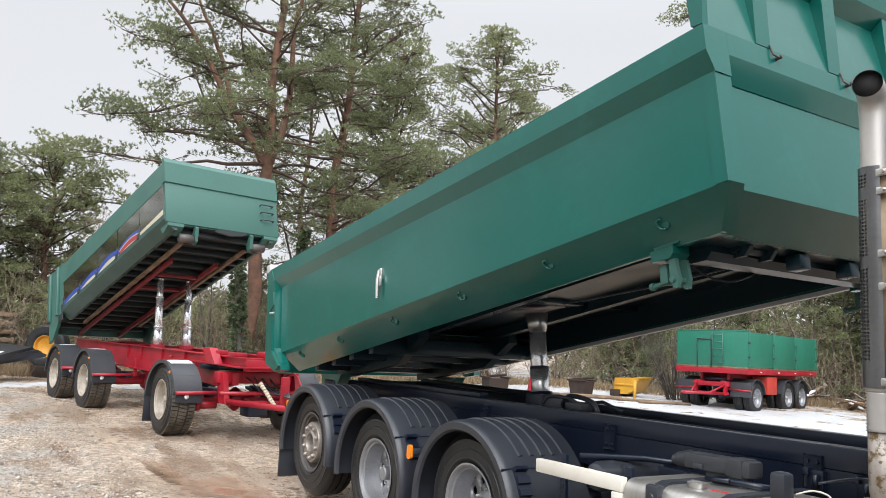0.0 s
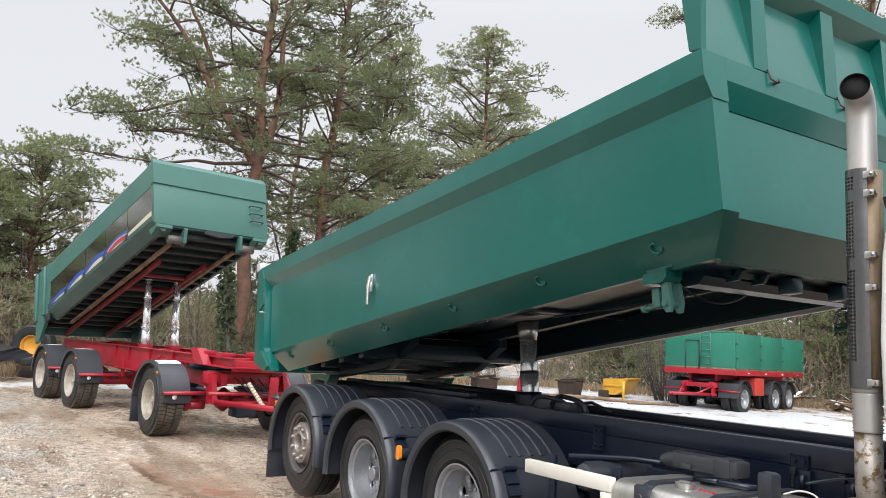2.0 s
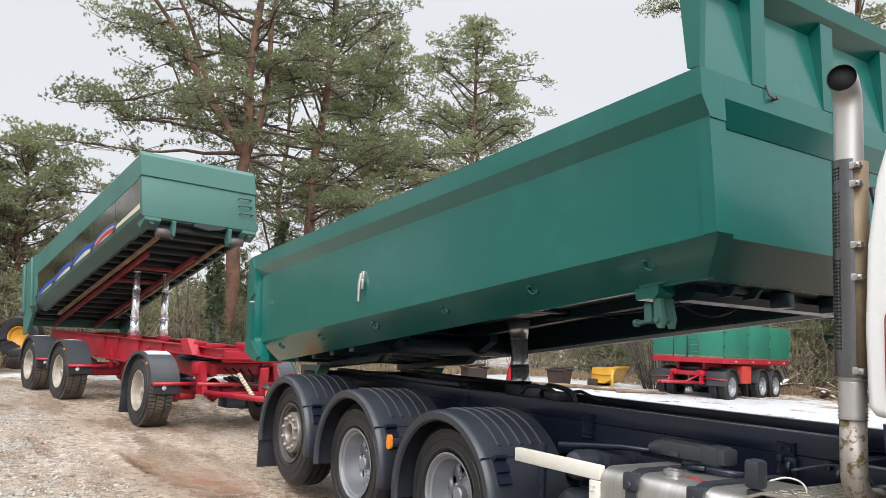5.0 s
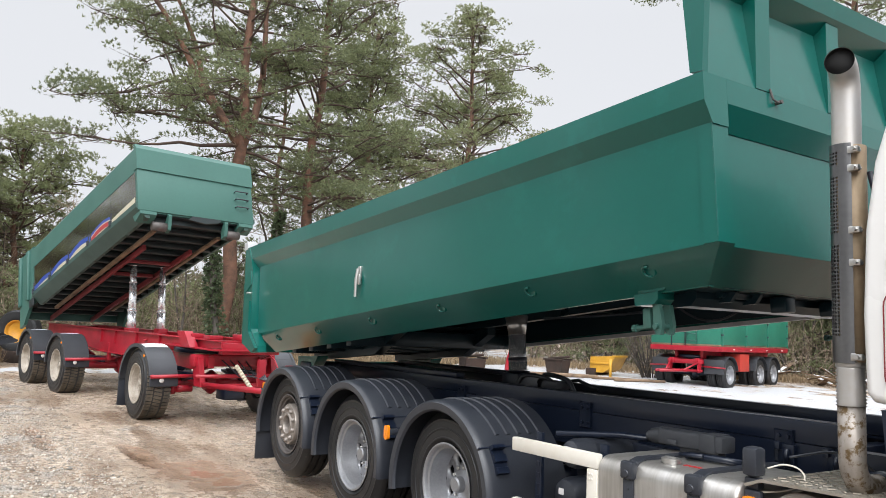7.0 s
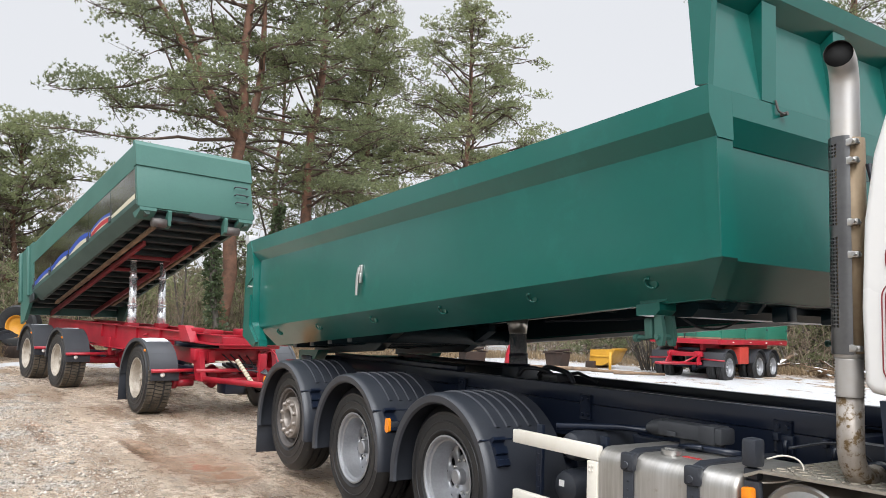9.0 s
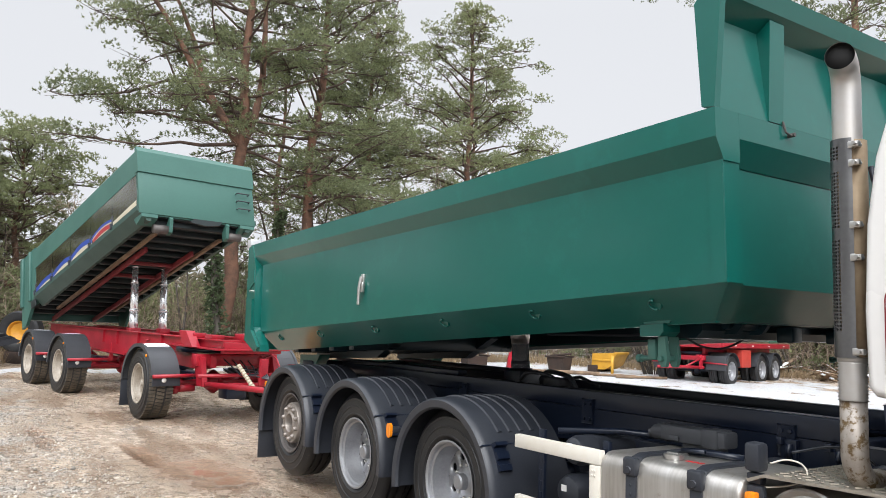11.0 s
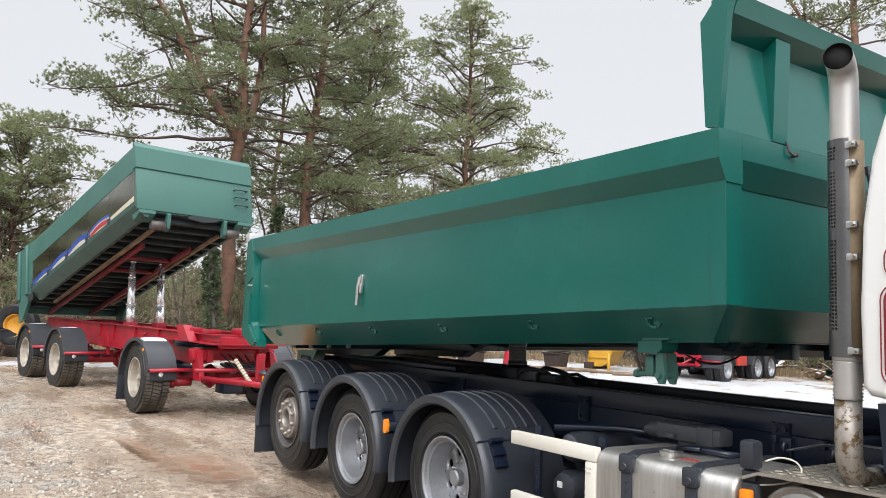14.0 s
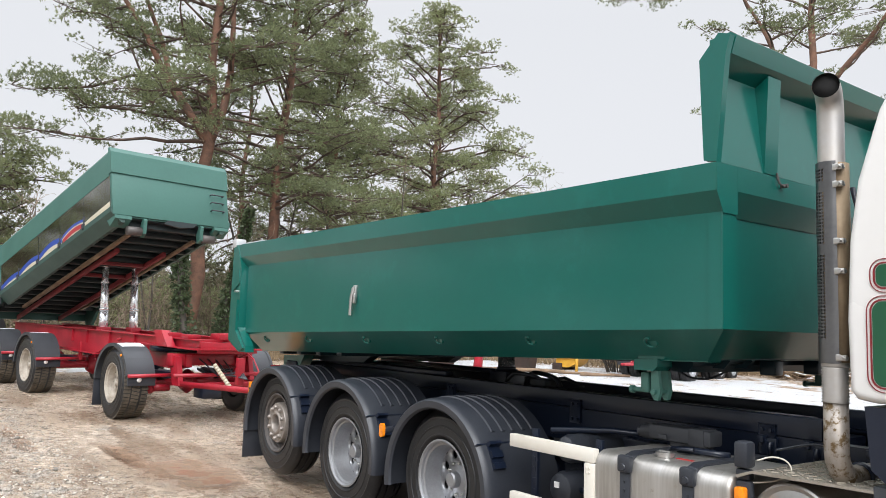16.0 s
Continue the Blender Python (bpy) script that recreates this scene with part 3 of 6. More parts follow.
def build_dump_body(truck):
    hx, hy, hz = HINGE
    M = Matrix.Translation((-hx, -hy, -hz))
    XF, XB = 2.228, -3.63
    TOP, CREASE, LOW = (2.41, 2.41), (1.60, 1.45), (1.430, 1.252)
    bm = shell(B(), XF, XB, TOP, CREASE, LOW, 1.215, 1.0, 0.243, 0.26)
    bmesh.ops.recalc_face_normals(bm, faces=bm.faces)
    bmesh.ops.solidify(bm, geom=bm.faces[:], thickness=0.02)
    bmesh.ops.transform(bm, matrix=M, verts=bm.verts)
    body = part("dump_body", bm, GREEN, truck, "glossy green steel dump body being lowered", 20)
    body.location = HINGE

    def sub(name, bm, material=GREEN, label="", sharp=30):
        bmesh.ops.transform(bm, matrix=M, verts=bm.verts)
        return part(name, bm, material, body, label, sharp)

    # top rails: an upright face over a sloped underside
    for s in (-1, 1):
        sub("side_rail", prism(B(), [(1.275 * s, 2.41), (1.275 * s, 2.272), (1.21 * s, 2.165), (1.195 * s, 2.165), (1.195 * s, 2.41)], "x", -3.90, 2.236), label="deep top rail with a sloped underside", sharp=12)
        sub("corner_post", prism(B(), [(2.232, 2.165), (2.232, 1.602), (2.15, 1.60), (2.15, 2.165)], "y", 1.10 * s, 1.222 * s))
        sub("corner_gusset", hexa(B(), [(1.93, 0.88 * s, 1.432), (1.988, 0.88 * s, 1.428), (1.988, 0.996 * s, 1.428), (1.93, 0.996 * s, 1.432)],
                                  [(2.15, 1.10 * s, 1.602), (2.232, 1.10 * s, 1.602), (2.232, 1.211 * s, 1.602), (2.15, 1.211 * s, 1.602)]), label="slanted gusset below the corner post")
        sub("rail_end", prism(B(), [(1.275 * s, 2.41), (1.275 * s, 2.27), (1.222 * s, 2.166), (1.10 * s, 2.166), (1.10 * s, 2.41)], "x", 2.2362, 2.2385))
    sub("front_rail", prism(B(), [(2.2375, 2.41), (2.2375, 2.285), (2.172, 2.165), (2.15, 2.165), (2.15, 2.41)], "y", -1.098, 1.098), label="front top rail with a sloped underside", sharp=12)
    sub("front_wall", box(B(), 2.15, 2.166, -1.099, 1.099, 1.602, 2.17, 0), label="recessed green front wall")
    sub("front_slope", hexa(B(), [(1.905, -0.878, 1.437), (1.920, -0.878, 1.437), (1.920, 0.878, 1.437), (1.905, 0.878, 1.437)],
                            [(2.15, -1.098, 1.602), (2.166, -1.098, 1.602), (2.166, 1.098, 1.602), (2.15, 1.098, 1.602)]), label="sloped lower front of the body")
    sub("front_bottom", prism(B(), [(1.50, 1.428), (1.93, 1.441), (1.93, 1.452), (1.50, 1.440)], "y", -0.985, 0.985), UNDER_SHADED, "dark closing plate under the front")
    # weld beads along the near corner
    for k in range(30):
        z = 1.63 + 0.021 * k
        wd = tube(B(), [(2.232, -1.222, z), (2.232, -1.222, z + 0.018)], 0.0035, 5)
        sub("weld_bead", wd)
    # headboard: sheet, cheeks, overhanging lip and two tapered ribs
    sub("headboard_sheet", prism(B(), [(2.235, 2.412), (2.215, 2.412), (2.16, 2.96), (2.18, 2.97)], "y", -1.24, 1.24), label="front headboard sheet")
    for s in (-1, 1):
        sub("headboard_cheek", prism(B(), [(2.165, 2.425), (2.236, 2.412), (2.290, 2.945), (2.315, 3.03), (2.25, 3.055), (2.14, 2.94)], "y", 1.235 * s, 1.275 * s))
    sub("headboard_lip", prism(B(), [(2.17, 2.865), (2.292, 2.95), (2.322, 3.035), (2.29, 3.06), (2.17, 3.05)], "y", -1.23, 1.23), label="overhanging lip of the headboard")
    for y in (-0.80, -0.15, 0.50):
        sub("headboard_rib", prism(B(), [(2.226, 2.414), (2.240, 2.414), (2.268, 2.925), (2.176, 2.865)], "y", y - 0.06, y + 0.06))
        cat = tube(B(), [(2.244, y + 0.05, 2.43), (2.252, y + 0.06, 2.375), (2.262, y + 0.085, 2.36), (2.272, y + 0.11, 2.368)], 0.006, 7)
        tube(cat, [(2.238, y + 0.10, 2.365), (2.276, y + 0.10, 2.365)], 0.011, 8)
        sub("catch", cat, RIM_DARK, "small dark steel catch")
    # tarpaulin hooks along the sloped side and at the other side
    for s in (-1, 1):
        for x, z in ((1.74, 1.527), (0.805, 1.508), (-0.18, 1.478), (-1.205, 1.447), (-2.267, 1.420), (-3.22, 1.395)):
            h = hook(body, x - hx, (1.13) * s, z - hz)
            if s > 0:
                h.rotation_euler = (radians(-25), 0, math.pi)
    # tarp handle on the side wall
    hd = box(B(), -1.30, -1.255, -1.235, -1.212, 1.80, 1.90, 0.006)
    tube(hd, [(-1.29, -1.235, 1.88), (-1.295, -1.25, 1.80), (-1.305, -1.25, 1.645)], 0.014, 8)
    box(hd, -1.275, -1.245, -1.25, -1.225, 1.745, 1.83, 0.006)
    sub("latch_handle", hd, STEEL, "small galvanised latch handle")
    # rear frame and tailgate
    for s in (-1, 1):
        sub("rear_post", prism(B(), [(-3.91, 2.385), (-3.80, 2.40), (-3.66, 2.14), (-3.66, 1.50), (-3.44, 1.31), (-3.42, 1.24), (-3.62, 1.24), (-3.93, 1.36)], "y", 1.19 * s, 1.285 * s), label="stepped rear corner post")
        sub("rear_stiffener", prism(B(), [(-3.80, 1.80), (-3.675, 1.80), (-3.675, 1.47), (-3.45, 1.285), (-3.54, 1.25), (-3.80, 1.43)], "y", 1.283 * s, 1.312 * s))
        sub("post_cap", prism(B(), [(-3.84, 2.13), (-3.70, 2.13), (-3.67, 1.98), (-3.84, 1.90)], "y", 1.284 * s, 1.296 * s))
        sub("latch_pin", tube(B(), [(-3.72, 1.28 * s, 1.80 + 0.09), (-3.72, 1.325 * s, 1.80 + 0.09)], 0.013, 8), STEEL, "small steel latch pin")
        sub("tarp_roller", box(B(), -3.99, -3.87, 1.22 * s - 0.06, 1.22 * s + 0.06, 2.39, 2.485, 0.012), GALV_AND_GLEAM, "galvanised tarpaulin roller bracket")
        sub("tarp_strip", box(B(), -3.86, -3.25, 1.20 * s - 0.02, 1.20 * s + 0.02, 2.412, 2.435, 0.004), GALV_AND_GLEAM)
        sub("gate_edge", box(B(), -3.965, -3.935, 1.20 * s - 0.06, 1.20 * s + 0.06, 1.62, 2.36, 0.006), GALV_AND_GLEAM, "galvanised edge of the tailgate")
    tg = box(B(), -3.97, -3.905, -1.13, 1.13, 1.26, 2.40, 0.012)
    sub("tailgate", tg, label="green rear tailgate")
    for y in (-0.6, 0.0, 0.6):
        sub("tailgate_rib", box(B(), -4.03, -3.968, y - 0.05, y + 0.05, 1.30, 2.34, 0.01))
    # floor bearers under the body
    for s in (-1, 1):
        sub("floor_beam", prism(B(), [(-3.35, 1.50), (1.48, 1.655), (1.48, 1.58), (-3.35, 1.40)], "y", 0.40 * s - 0.04, 0.40 * s + 0.04), UNDER_SHADED)
        # the far edge is pale to draw daylight catching it; the near stays green
        sub("edge_angle", prism(B(), [(-3.4, 1.278), (1.95, 1.440), (1.95, 1.408), (-3.4, 1.243)] if s > 0 else [(-3.3, 1.30), (2.0, 1.443), (2.0, 1.43), (-3.3, 1.285)], "y", 0.985 * s - 0.02, 0.985 * s + 0.02), GALV_AND_GLEAM if s > 0 else GREEN)
    for k in range(3):
        x = -2.4 + 1.9 * k
        z = 1.515 + (x + 3.35) * 0.0310
        sub("floor_bearer", box(B(), x - 0.04, x + 0.04, -0.96, 0.96, z - 0.05, z - 0.004, 0.006), UNDER_SHADED)
    sub("underside_sheet", prism(B(), [(-3.40, 1.508), (1.93, 1.672), (1.93, 1.660), (-3.40, 1.496)], "y", -0.965, 0.965), UNDER_SHADED, "glossy underside with shade in its dark colour")
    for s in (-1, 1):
        # thin sheets added over the green skirts to paint their inner shade
        sub("skirt_shade", prism(B(), [(-3.55, 1.285), (1.49, 1.445), (1.49, 1.655), (-3.55, 1.50)], "y", 0.968 * s, 0.976 * s), UNDER_SHADED)
        sub("hinge_beam", prism(B(), [(-3.58, 1.49), (-1.75, 1.545), (-1.75, 1.40), (-2.2, 1.20), (-3.58, 1.175)], "y", 0.52 * s - 0.05, 0.52 * s + 0.05), UNDER_SHADED, "deep dark hinge beam under the floor")
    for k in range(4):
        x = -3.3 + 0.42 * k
        sub("hinge_bearer", box(B(), x - 0.05, x + 0.05, -0.93, 0.93, 1.235 + 0.012 * k, 1.42, 0.008), UNDER_SHADED)
    sub("hinge_sheet", prism(B(), [(-3.55, 1.43), (-1.95, 1.48), (-1.95, 1.47), (-3.55, 1.42)], "y", -0.96, 0.96), UNDER_SHADED)
    # guide brackets and lock at the front underside
    for s in (-1, 1):
        lo, hi = sorted((0.90 * s, 1.03 * s))
        gb = prism(B(), [(1.47, 1.395), (1.60, 1.395), (1.63, 1.42), (1.63, 1.462), (1.47, 1.455)], "y", lo, hi)
        prism(gb, [(1.50, 1.458), (1.67, 1.464), (1.71, 1.50), (1.71, 1.535), (1.50, 1.53), (1.485, 1.50)], "y", lo, hi - 0.01)
        sub("guide_bracket", gb, label="green guide bracket under the body").location = (0.07, 0.0, -0.03)
        lock = box(B(), 1.48, 1.54, 0.95 * s - 0.04, 0.95 * s + 0.04, 1.275, 1.39, 0.014)
        prism(lock, [(1.57, 1.40), (1.57, 1.27), (1.59, 1.24), (1.615, 1.24), (1.63, 1.29), (1.615, 1.40)], "y", 0.95 * s - 0.055, 0.95 * s - 0.03)
        prism(lock, [(1.57, 1.40), (1.57, 1.27), (1.59, 1.24), (1.615, 1.24), (1.63, 1.29), (1.615, 1.40)], "y", 0.95 * s + 0.03, 0.95 * s + 0.055)
        tube(lock, [(1.595, 0.95 * s - 0.075, 1.285), (1.595, 0.95 * s + 0.075, 1.285)], 0.016, 10)
        tube(lock, [(1.40, 0.95 * s, 1.285), (1.52, 0.95 * s, 1.29)], 0.014, 10)
        tube(lock, [(1.385, 0.95 * s, 1.285), (1.41, 0.95 * s, 1.285)], 0.022, 10)
        sub("lock_pin", lock, GREEN_OLD, "weathered lock block with a cross pin").location = (0.07, 0.0, -0.035)
    sub("cross_tube", tube(B(), [(1.66, -0.80, 1.44), (1.66, 0.80, 1.44)], 0.045, 14), BLACK)
    beam = prism(B(), [(1.60, 1.43), (1.60, 1.39), (1.64, 1.36), (1.74, 1.36), (1.78, 1.40), (1.78, 1.436)], "y", -0.82, 0.82)
    sub("front_beam", beam, UNDER_SHADED, "dark cross beam under the front")
    fl = prism(B(), [(1.72, 1.50), (1.72, 1.43), (1.76, 1.385), (1.84, 1.385), (1.88, 1.43), (1.88, 1.50)], "y", -0.62, -0.59)
    prism(fl, [(1.72, 1.50), (1.72, 1.43), (1.76, 1.385), (1.84, 1.385), (1.88, 1.43), (1.88, 1.50)], "y", -0.40, -0.37)
    tube(fl, [(1.80, -0.66, 1.44), (1.80, -0.32, 1.44)], 0.032, 16)
    sub("pivot_lug", fl, UNDER_SHADED, "dark forked pivot lug with a pin")
    for y in (-0.15, 0.35, 0.62):
        sub("hanging_lug", box(B(), 1.80, 1.90, y - 0.05, y + 0.05, 1.345, 1.436, 0.01), UNDER_SHADED)
    sub("ram_socket", box(B(), -0.86, -0.54, -0.2, 0.2, 1.545, 1.60, 0.015), BLACK)
    hose = tube(B(), curve([(1.5, -0.66, 1.40), (1.53, -0.60, 1.35), (1.56, -0.52, 1.315), (1.59, -0.40, 1.31), (1.62, -0.28, 1.35), (1.66, -0.20, 1.42)]), 0.0065, 7)
    tube(hose, [(0.2, -0.5, 1.40), (0.9, -0.42, 1.39), (1.5, -0.30, 1.42)], 0.009, 7)
    sub("hydraulic_hose", hose, PLASTIC, "looping black hydraulic hose")
    return body


TRUCK = build_truck()
DUMP_BODY = build_dump_body(TRUCK)
RAM_FOOT, RAM_HEAD = Vector((-0.70, 0.0, 0.90)), Vector((-0.72, 0.0, 1.46))


def build_ram(truck):
    """The telescopic ram: foot block, outer tube and two chrome stages, which slide out."""
    part("ram_foot", box(B(), -0.81, -0.59, -0.11, 0.11, 0.88, 1.21, 0.012), BLACK, truck, "black foot block of the lifting ram")
    outer = tube(B(), [(0, 0, 0), (0, 0, 0.325)], 0.10, 24)
    ram = part("lifting_ram", outer, BLACK, truck, "telescopic hydraulic lifting ram")
    stages = []
    for r, long in ((0.079, 0.30), (0.073, 0.56)):
        st = tube(B(), [(0, 0, 0.0), (0, 0, long)], r, 32)
        stages.append(part("chrome_stage", st, CHROME, ram, "polished chrome stage of the ram"))
        part("seal_ring", tube(B(), [(0, 0, long - 0.022), (0, 0, long + 0.004)], r + 0.003, 32), BLACK, stages[-1], "dark seal ring")
    head = tube(B(), [(0, 0, -0.06), (0, 0, 0.10)], [0.073, 0.10], 24)
    stages.append(part("ram_head", head, STEEL, ram, "tapered steel ram head"))
    return ram, stages


RAM, STAGES = build_ram(TRUCK)


# ---------- the red trailer with its raised box ----------
TR_POSE = pose(-8.41, -0.21, 0.035, 0, 0.9, 9.5)
TR_HINGE = (-6.9, 0.0, 1.25)
BOX_Y = -0.07
TR_LIFT = [(0, 17.1), (4, 16.55), (8, 16.05), (12, 15.6), (16, 15.25)]
MIRROR = surface("polished_side_panel", (0.42, 0.42, 0.40), 0.08, 1.0, (0.30, 0.295, 0.28), 0.6, 1.5, 12, 0.015)
BLUE = surface("blue_stripe", (0.02, 0.06, 0.33), 0.3, 0, (0.02, 0.05, 0.25), 0.4, 3, 20, 0)
CREAM_STRIPE = surface("cream_stripe", (0.55, 0.50, 0.38), 0.35, 0, (0.42, 0.38, 0.29), 0.5, 3, 20, 0)
WOOD = surface("weathered_wood", (0.27, 0.18, 0.11), 0.8, 0, (0.11, 0.075, 0.05), 0.95, 4, 40, 0.3)
# frame red darkened to hold the shade beneath the raised box
RED_SHADED = surface("shaded_red_paint", (0.22, 0.02, 0.025), 0.6, 0, (0.12, 0.02, 0.02), 0.8, 3, 30, 0.1)
RAILGREEN = surface("dull_green_rail", (0.032, 0.075, 0.062), 0.5, 0, (0.025, 0.055, 0.046), 0.7, 2, 25, 0.05)
# green with the box's underside shade in it; also on two dark fittings
FLOOR_DARK_SHADED = surface("dark_and_shaded_green", (0.008, 0.018, 0.019), 0.6, 0, (0.017, 0.018, 0.02), 0.7, 3, 30, 0.1)


def trailer_fender(t, x, z, s, first=False):
    """A dark mudguard: arched shell, upright front plate, red carrying bar, lamp and a cap of snow."""
    y0, y1 = 1.27 * s, 0.84 * s
    bm = lathe(B(), [(0.585, y0), (0.60, y0), (0.60, y1), (0.585, y1)], 26, (0, 0, 0), 42, 178, closed=True)
    f = part("mudguard", bm, GREY_DARK, t, "dark grey trailer mudguard")
    f.location = (x, 0, z)
    part("lip", lathe(B(), [(0.56, y0 + 0.012 * s), (0.612, y0 + 0.012 * s), (0.612, y0 - 0.03 * s), (0.56, y0 - 0.004 * s)], 26, (0, 0, 0), 15, 178, closed=True), GREY_DARK, f)
    zf, zl = 0.40, 0.02
    fr = prism(B(), [(0.435, 0.412), (0.50, 0.34), (0.57, 0.20), (0.60, zl), (0.588, zl), (0.558, 0.195), (0.49, 0.33), (0.425, 0.40)], "y", min(y0, y1), max(y0, y1))
    part("front_plate", fr, GREY_DARK, f)
    part("lower_strip", box(B(), 0.592, 0.61, min(y0, y1), max(y0, y1), zl - 0.02, zl + 0.15, 0.006), PLASTIC, f)
    cap = lathe(B(), [(0.601, y0 - 0.05 * s), (0.606, y0 - 0.09 * s), (0.613, (y0 + y1) / 2), (0.612, y1 + 0.03 * s), (0.601, y1 + 0.02 * s)], 12, (0, 0, 0), 70 if first else 96, 92 if first else 108, closed=True)
    part("snow_cap", cap, SNOW, f, "thin cap of snow")
    part("carrying_bar", tube(B(), [(0.63, y0 + 0.01 * s, 0.15), (0.63, 0.48 * s, 0.16)], 0.028, 12), RED, f, "red round carrying bar")
    lamp = lathe(B(), [(0.0, y0 + 0.03 * s), (0.018, y0 + 0.026 * s), (0.024, y0)], 14, (0.34, 0, 0.44))
    part("marker_lamp", lamp, AMBER, f, "small amber marker lamp")
    part("reflector", tube(B(), [(0.608, 1.10 * s, 0.09), (0.622, 1.10 * s, 0.09)], 0.035, 16), WHITE, f, "round white reflector")
    if first:
        part("mud_flap", box(B(), -0.62, -0.605, min(y0, y1), max(y0, y1), -0.40, 0.05, 0.004), PLASTIC, f, "hanging black mud flap")


def build_trailer():
    t = thing("tipping_trailer", "red three-axle tipping trailer standing behind the truck", "trailer", TR_POSE)
    for s in (-1, 1):
        y = 0.5 * s
        prof = [(-7.0, 1.24), (1.25, 1.24), (1.25, 1.15), (0.6, 1.12), (-1.2, 1.10), (-2.0, 0.98), (-2.5, 0.84), (-3.2, 0.82), (-4.4, 0.86), (-7.0, 1.0)]
        part("frame_rail", prism(B(), prof, "y", y - 0.008, y + 0.008), RED, t, "red main frame rail with a deep belly")
        part("top_flange", box(B(), -7.0, 1.25, y - 0.065, y + 0.065, 1.24, 1.256, 0.003), RED, t)
        part("bottom_flange", box(B(), -4.6, -2.4, y - 0.06, y + 0.06, 0.815, 0.832, 0.003), RED, t)
        for x in (-0.9, -1.9, -2.9, -3.6):
            part("web_stiffener", box(B(), x - 0.008, x + 0.008, y - 0.05, y + 0.05, 1.0, 1.24, 0.0), RED, t)
        part("tie_lug", tube(B(), [(-1.5, y - 0.02, 1.13), (-1.5, y + 0.03 * s, 1.15)], 0.05, 10), RED, t)
    for x in (-6.8, -5.2, -3.4, -2.9, -1.2, 0.2, 1.2):
        part("cross_member", box(B(), x - 0.06, x + 0.06, -0.49, 0.49, 1.05, 1.22, 0.01), RED, t)
    # box rests and turntable plates at the front
    for x, y, w, z in ((0.30, -0.5, 0.16, 1.30), (0.85, -0.45, 0.12, 1.29), (1.15, -0.1, 0.14, 1.32), (0.30, 0.5, 0.16, 1.30), (0.95, 0.45, 0.12, 1.29)):
        part("rest_block", box(B(), x - w, x + w, y - 0.11, y + 0.11, 1.256, z + 0.03, 0.012), RED, t)
    part("gusset", prism(B(), [(0.12, 1.36), (0.38, 1.36), (0.62, 1.12), (0.30, 1.12)], "y", -0.70, -0.56), RED, t)
    part("deck_plate", box(B(), -0.55, 1.3, -0.62, 0.62, 1.10, 1.125, 0.004), RED, t)
    part("turntable", tube(B(), [(0.0, 0, 1.02), (0.0, 0, 1.10)], 0.62, 40), BLACK, t, "dark steering turntable ring")
    # steering dolly
    for s in (-1, 1):
        part("dolly_rail", prism(B(), [(-0.75, 1.0), (0.85, 1.0), (0.85, 0.82), (0.5, 0.76), (-0.75, 0.80)], "y", 0.44 * s - 0.05, 0.44 * s + 0.05), RED, t)
        part("dolly_upright", prism(B(), [(0.62, 0.98), (0.86, 0.98), (0.98, 0.55), (0.78, 0.55)], "y", 0.62 * s - 0.04, 0.62 * s + 0.04), RED, t, "slanted red dolly upright")
        part("drawbar_arm", tube(B(), [(0.88, 0.62 * s, 0.58), (3.0, 0.07 * s, 0.60)], 0.055, 4), RED, t, "red drawbar arm")
        part("spring", prism(B(), [(-0.55, 0.70), (0.0, 0.60), (0.55, 0.70), (0.55, 0.66), (0.0, 0.55), (-0.55, 0.66)], "y", 0.5 * s - 0.04, 0.5 * s + 0.04), BLACK, t)
        bc = tube(B(), [(0.36, 0.78 * s, 0.47), (0.36, 0.50 * s, 0.47)], 0.055, 14)
        tube(bc, [(0.36, 0.86 * s, 0.47), (0.36, 0.78 * s, 0.47)], 0.085, 16)
        part("brake_cylinder", bc, RED, t, "red brake cylinder")
    part("dolly_beam", box(B(), 0.62, 0.80, -0.70, 0.70, 0.84, 1.02, 0.012), RED, t)
    part("dolly_tube", tube(B(), [(0.92, -0.72, 0.70), (0.92, 0.72, 0.70)], 0.032, 12), RED, t)
    part("dolly_tube", box(B(), 1.25, 1.37, -0.52, 0.52, 0.55, 0.62, 0.01), RED, t)
    part("hitch_eye", tube(B(), [(2.95, 0, 0.60), (3.35, 0, 0.60)], 0.06, 14), RED, t)
    part("drawbar_post", box(B(), 1.55, 1.63, -0.06, 0.06, 0.6, 1.0, 0.01), RED, t)
    part("relay_box", box(B(), 0.62, 0.92, -0.22, 0.12, 0.33, 0.50, 0.03), BLACK, t, "dark brake relay box under the dolly")
    for k in range(4):
        y = -0.25 + 0.14 * k
        part("air_hose", tube(B(), [(0.70, y, 0.98), (0.95, y + 0.02, 0.88 - 0.02 * k), (1.2, y * 0.6, 0.72), (1.5, y * 0.3, 0.74 + 0.03 * k), (1.8, 0.0, 0.70)], 0.011, 6), PLASTIC, t, "black air hose")
    wrap = B()
    for k in range(9):
        tube(wrap, [(1.22 + 0.035 * k, -0.22 + 0.012 * k, 0.88 - 0.036 * k), (1.248 + 0.035 * k, -0.21 + 0.012 * k, 0.852 - 0.036 * k)], 0.034, 9)
    part("spiral_sleeve", wrap, CREAM_STRIPE, t, "pale spiral sleeve round the hoses")
    part("supply_line", tube(B(), [(0.9, 0.35, 0.95), (1.3, 0.3, 1.05), (1.7, 0.15, 1.0), (2.1, 0.05, 0.75)], 0.012, 6), RED, t)
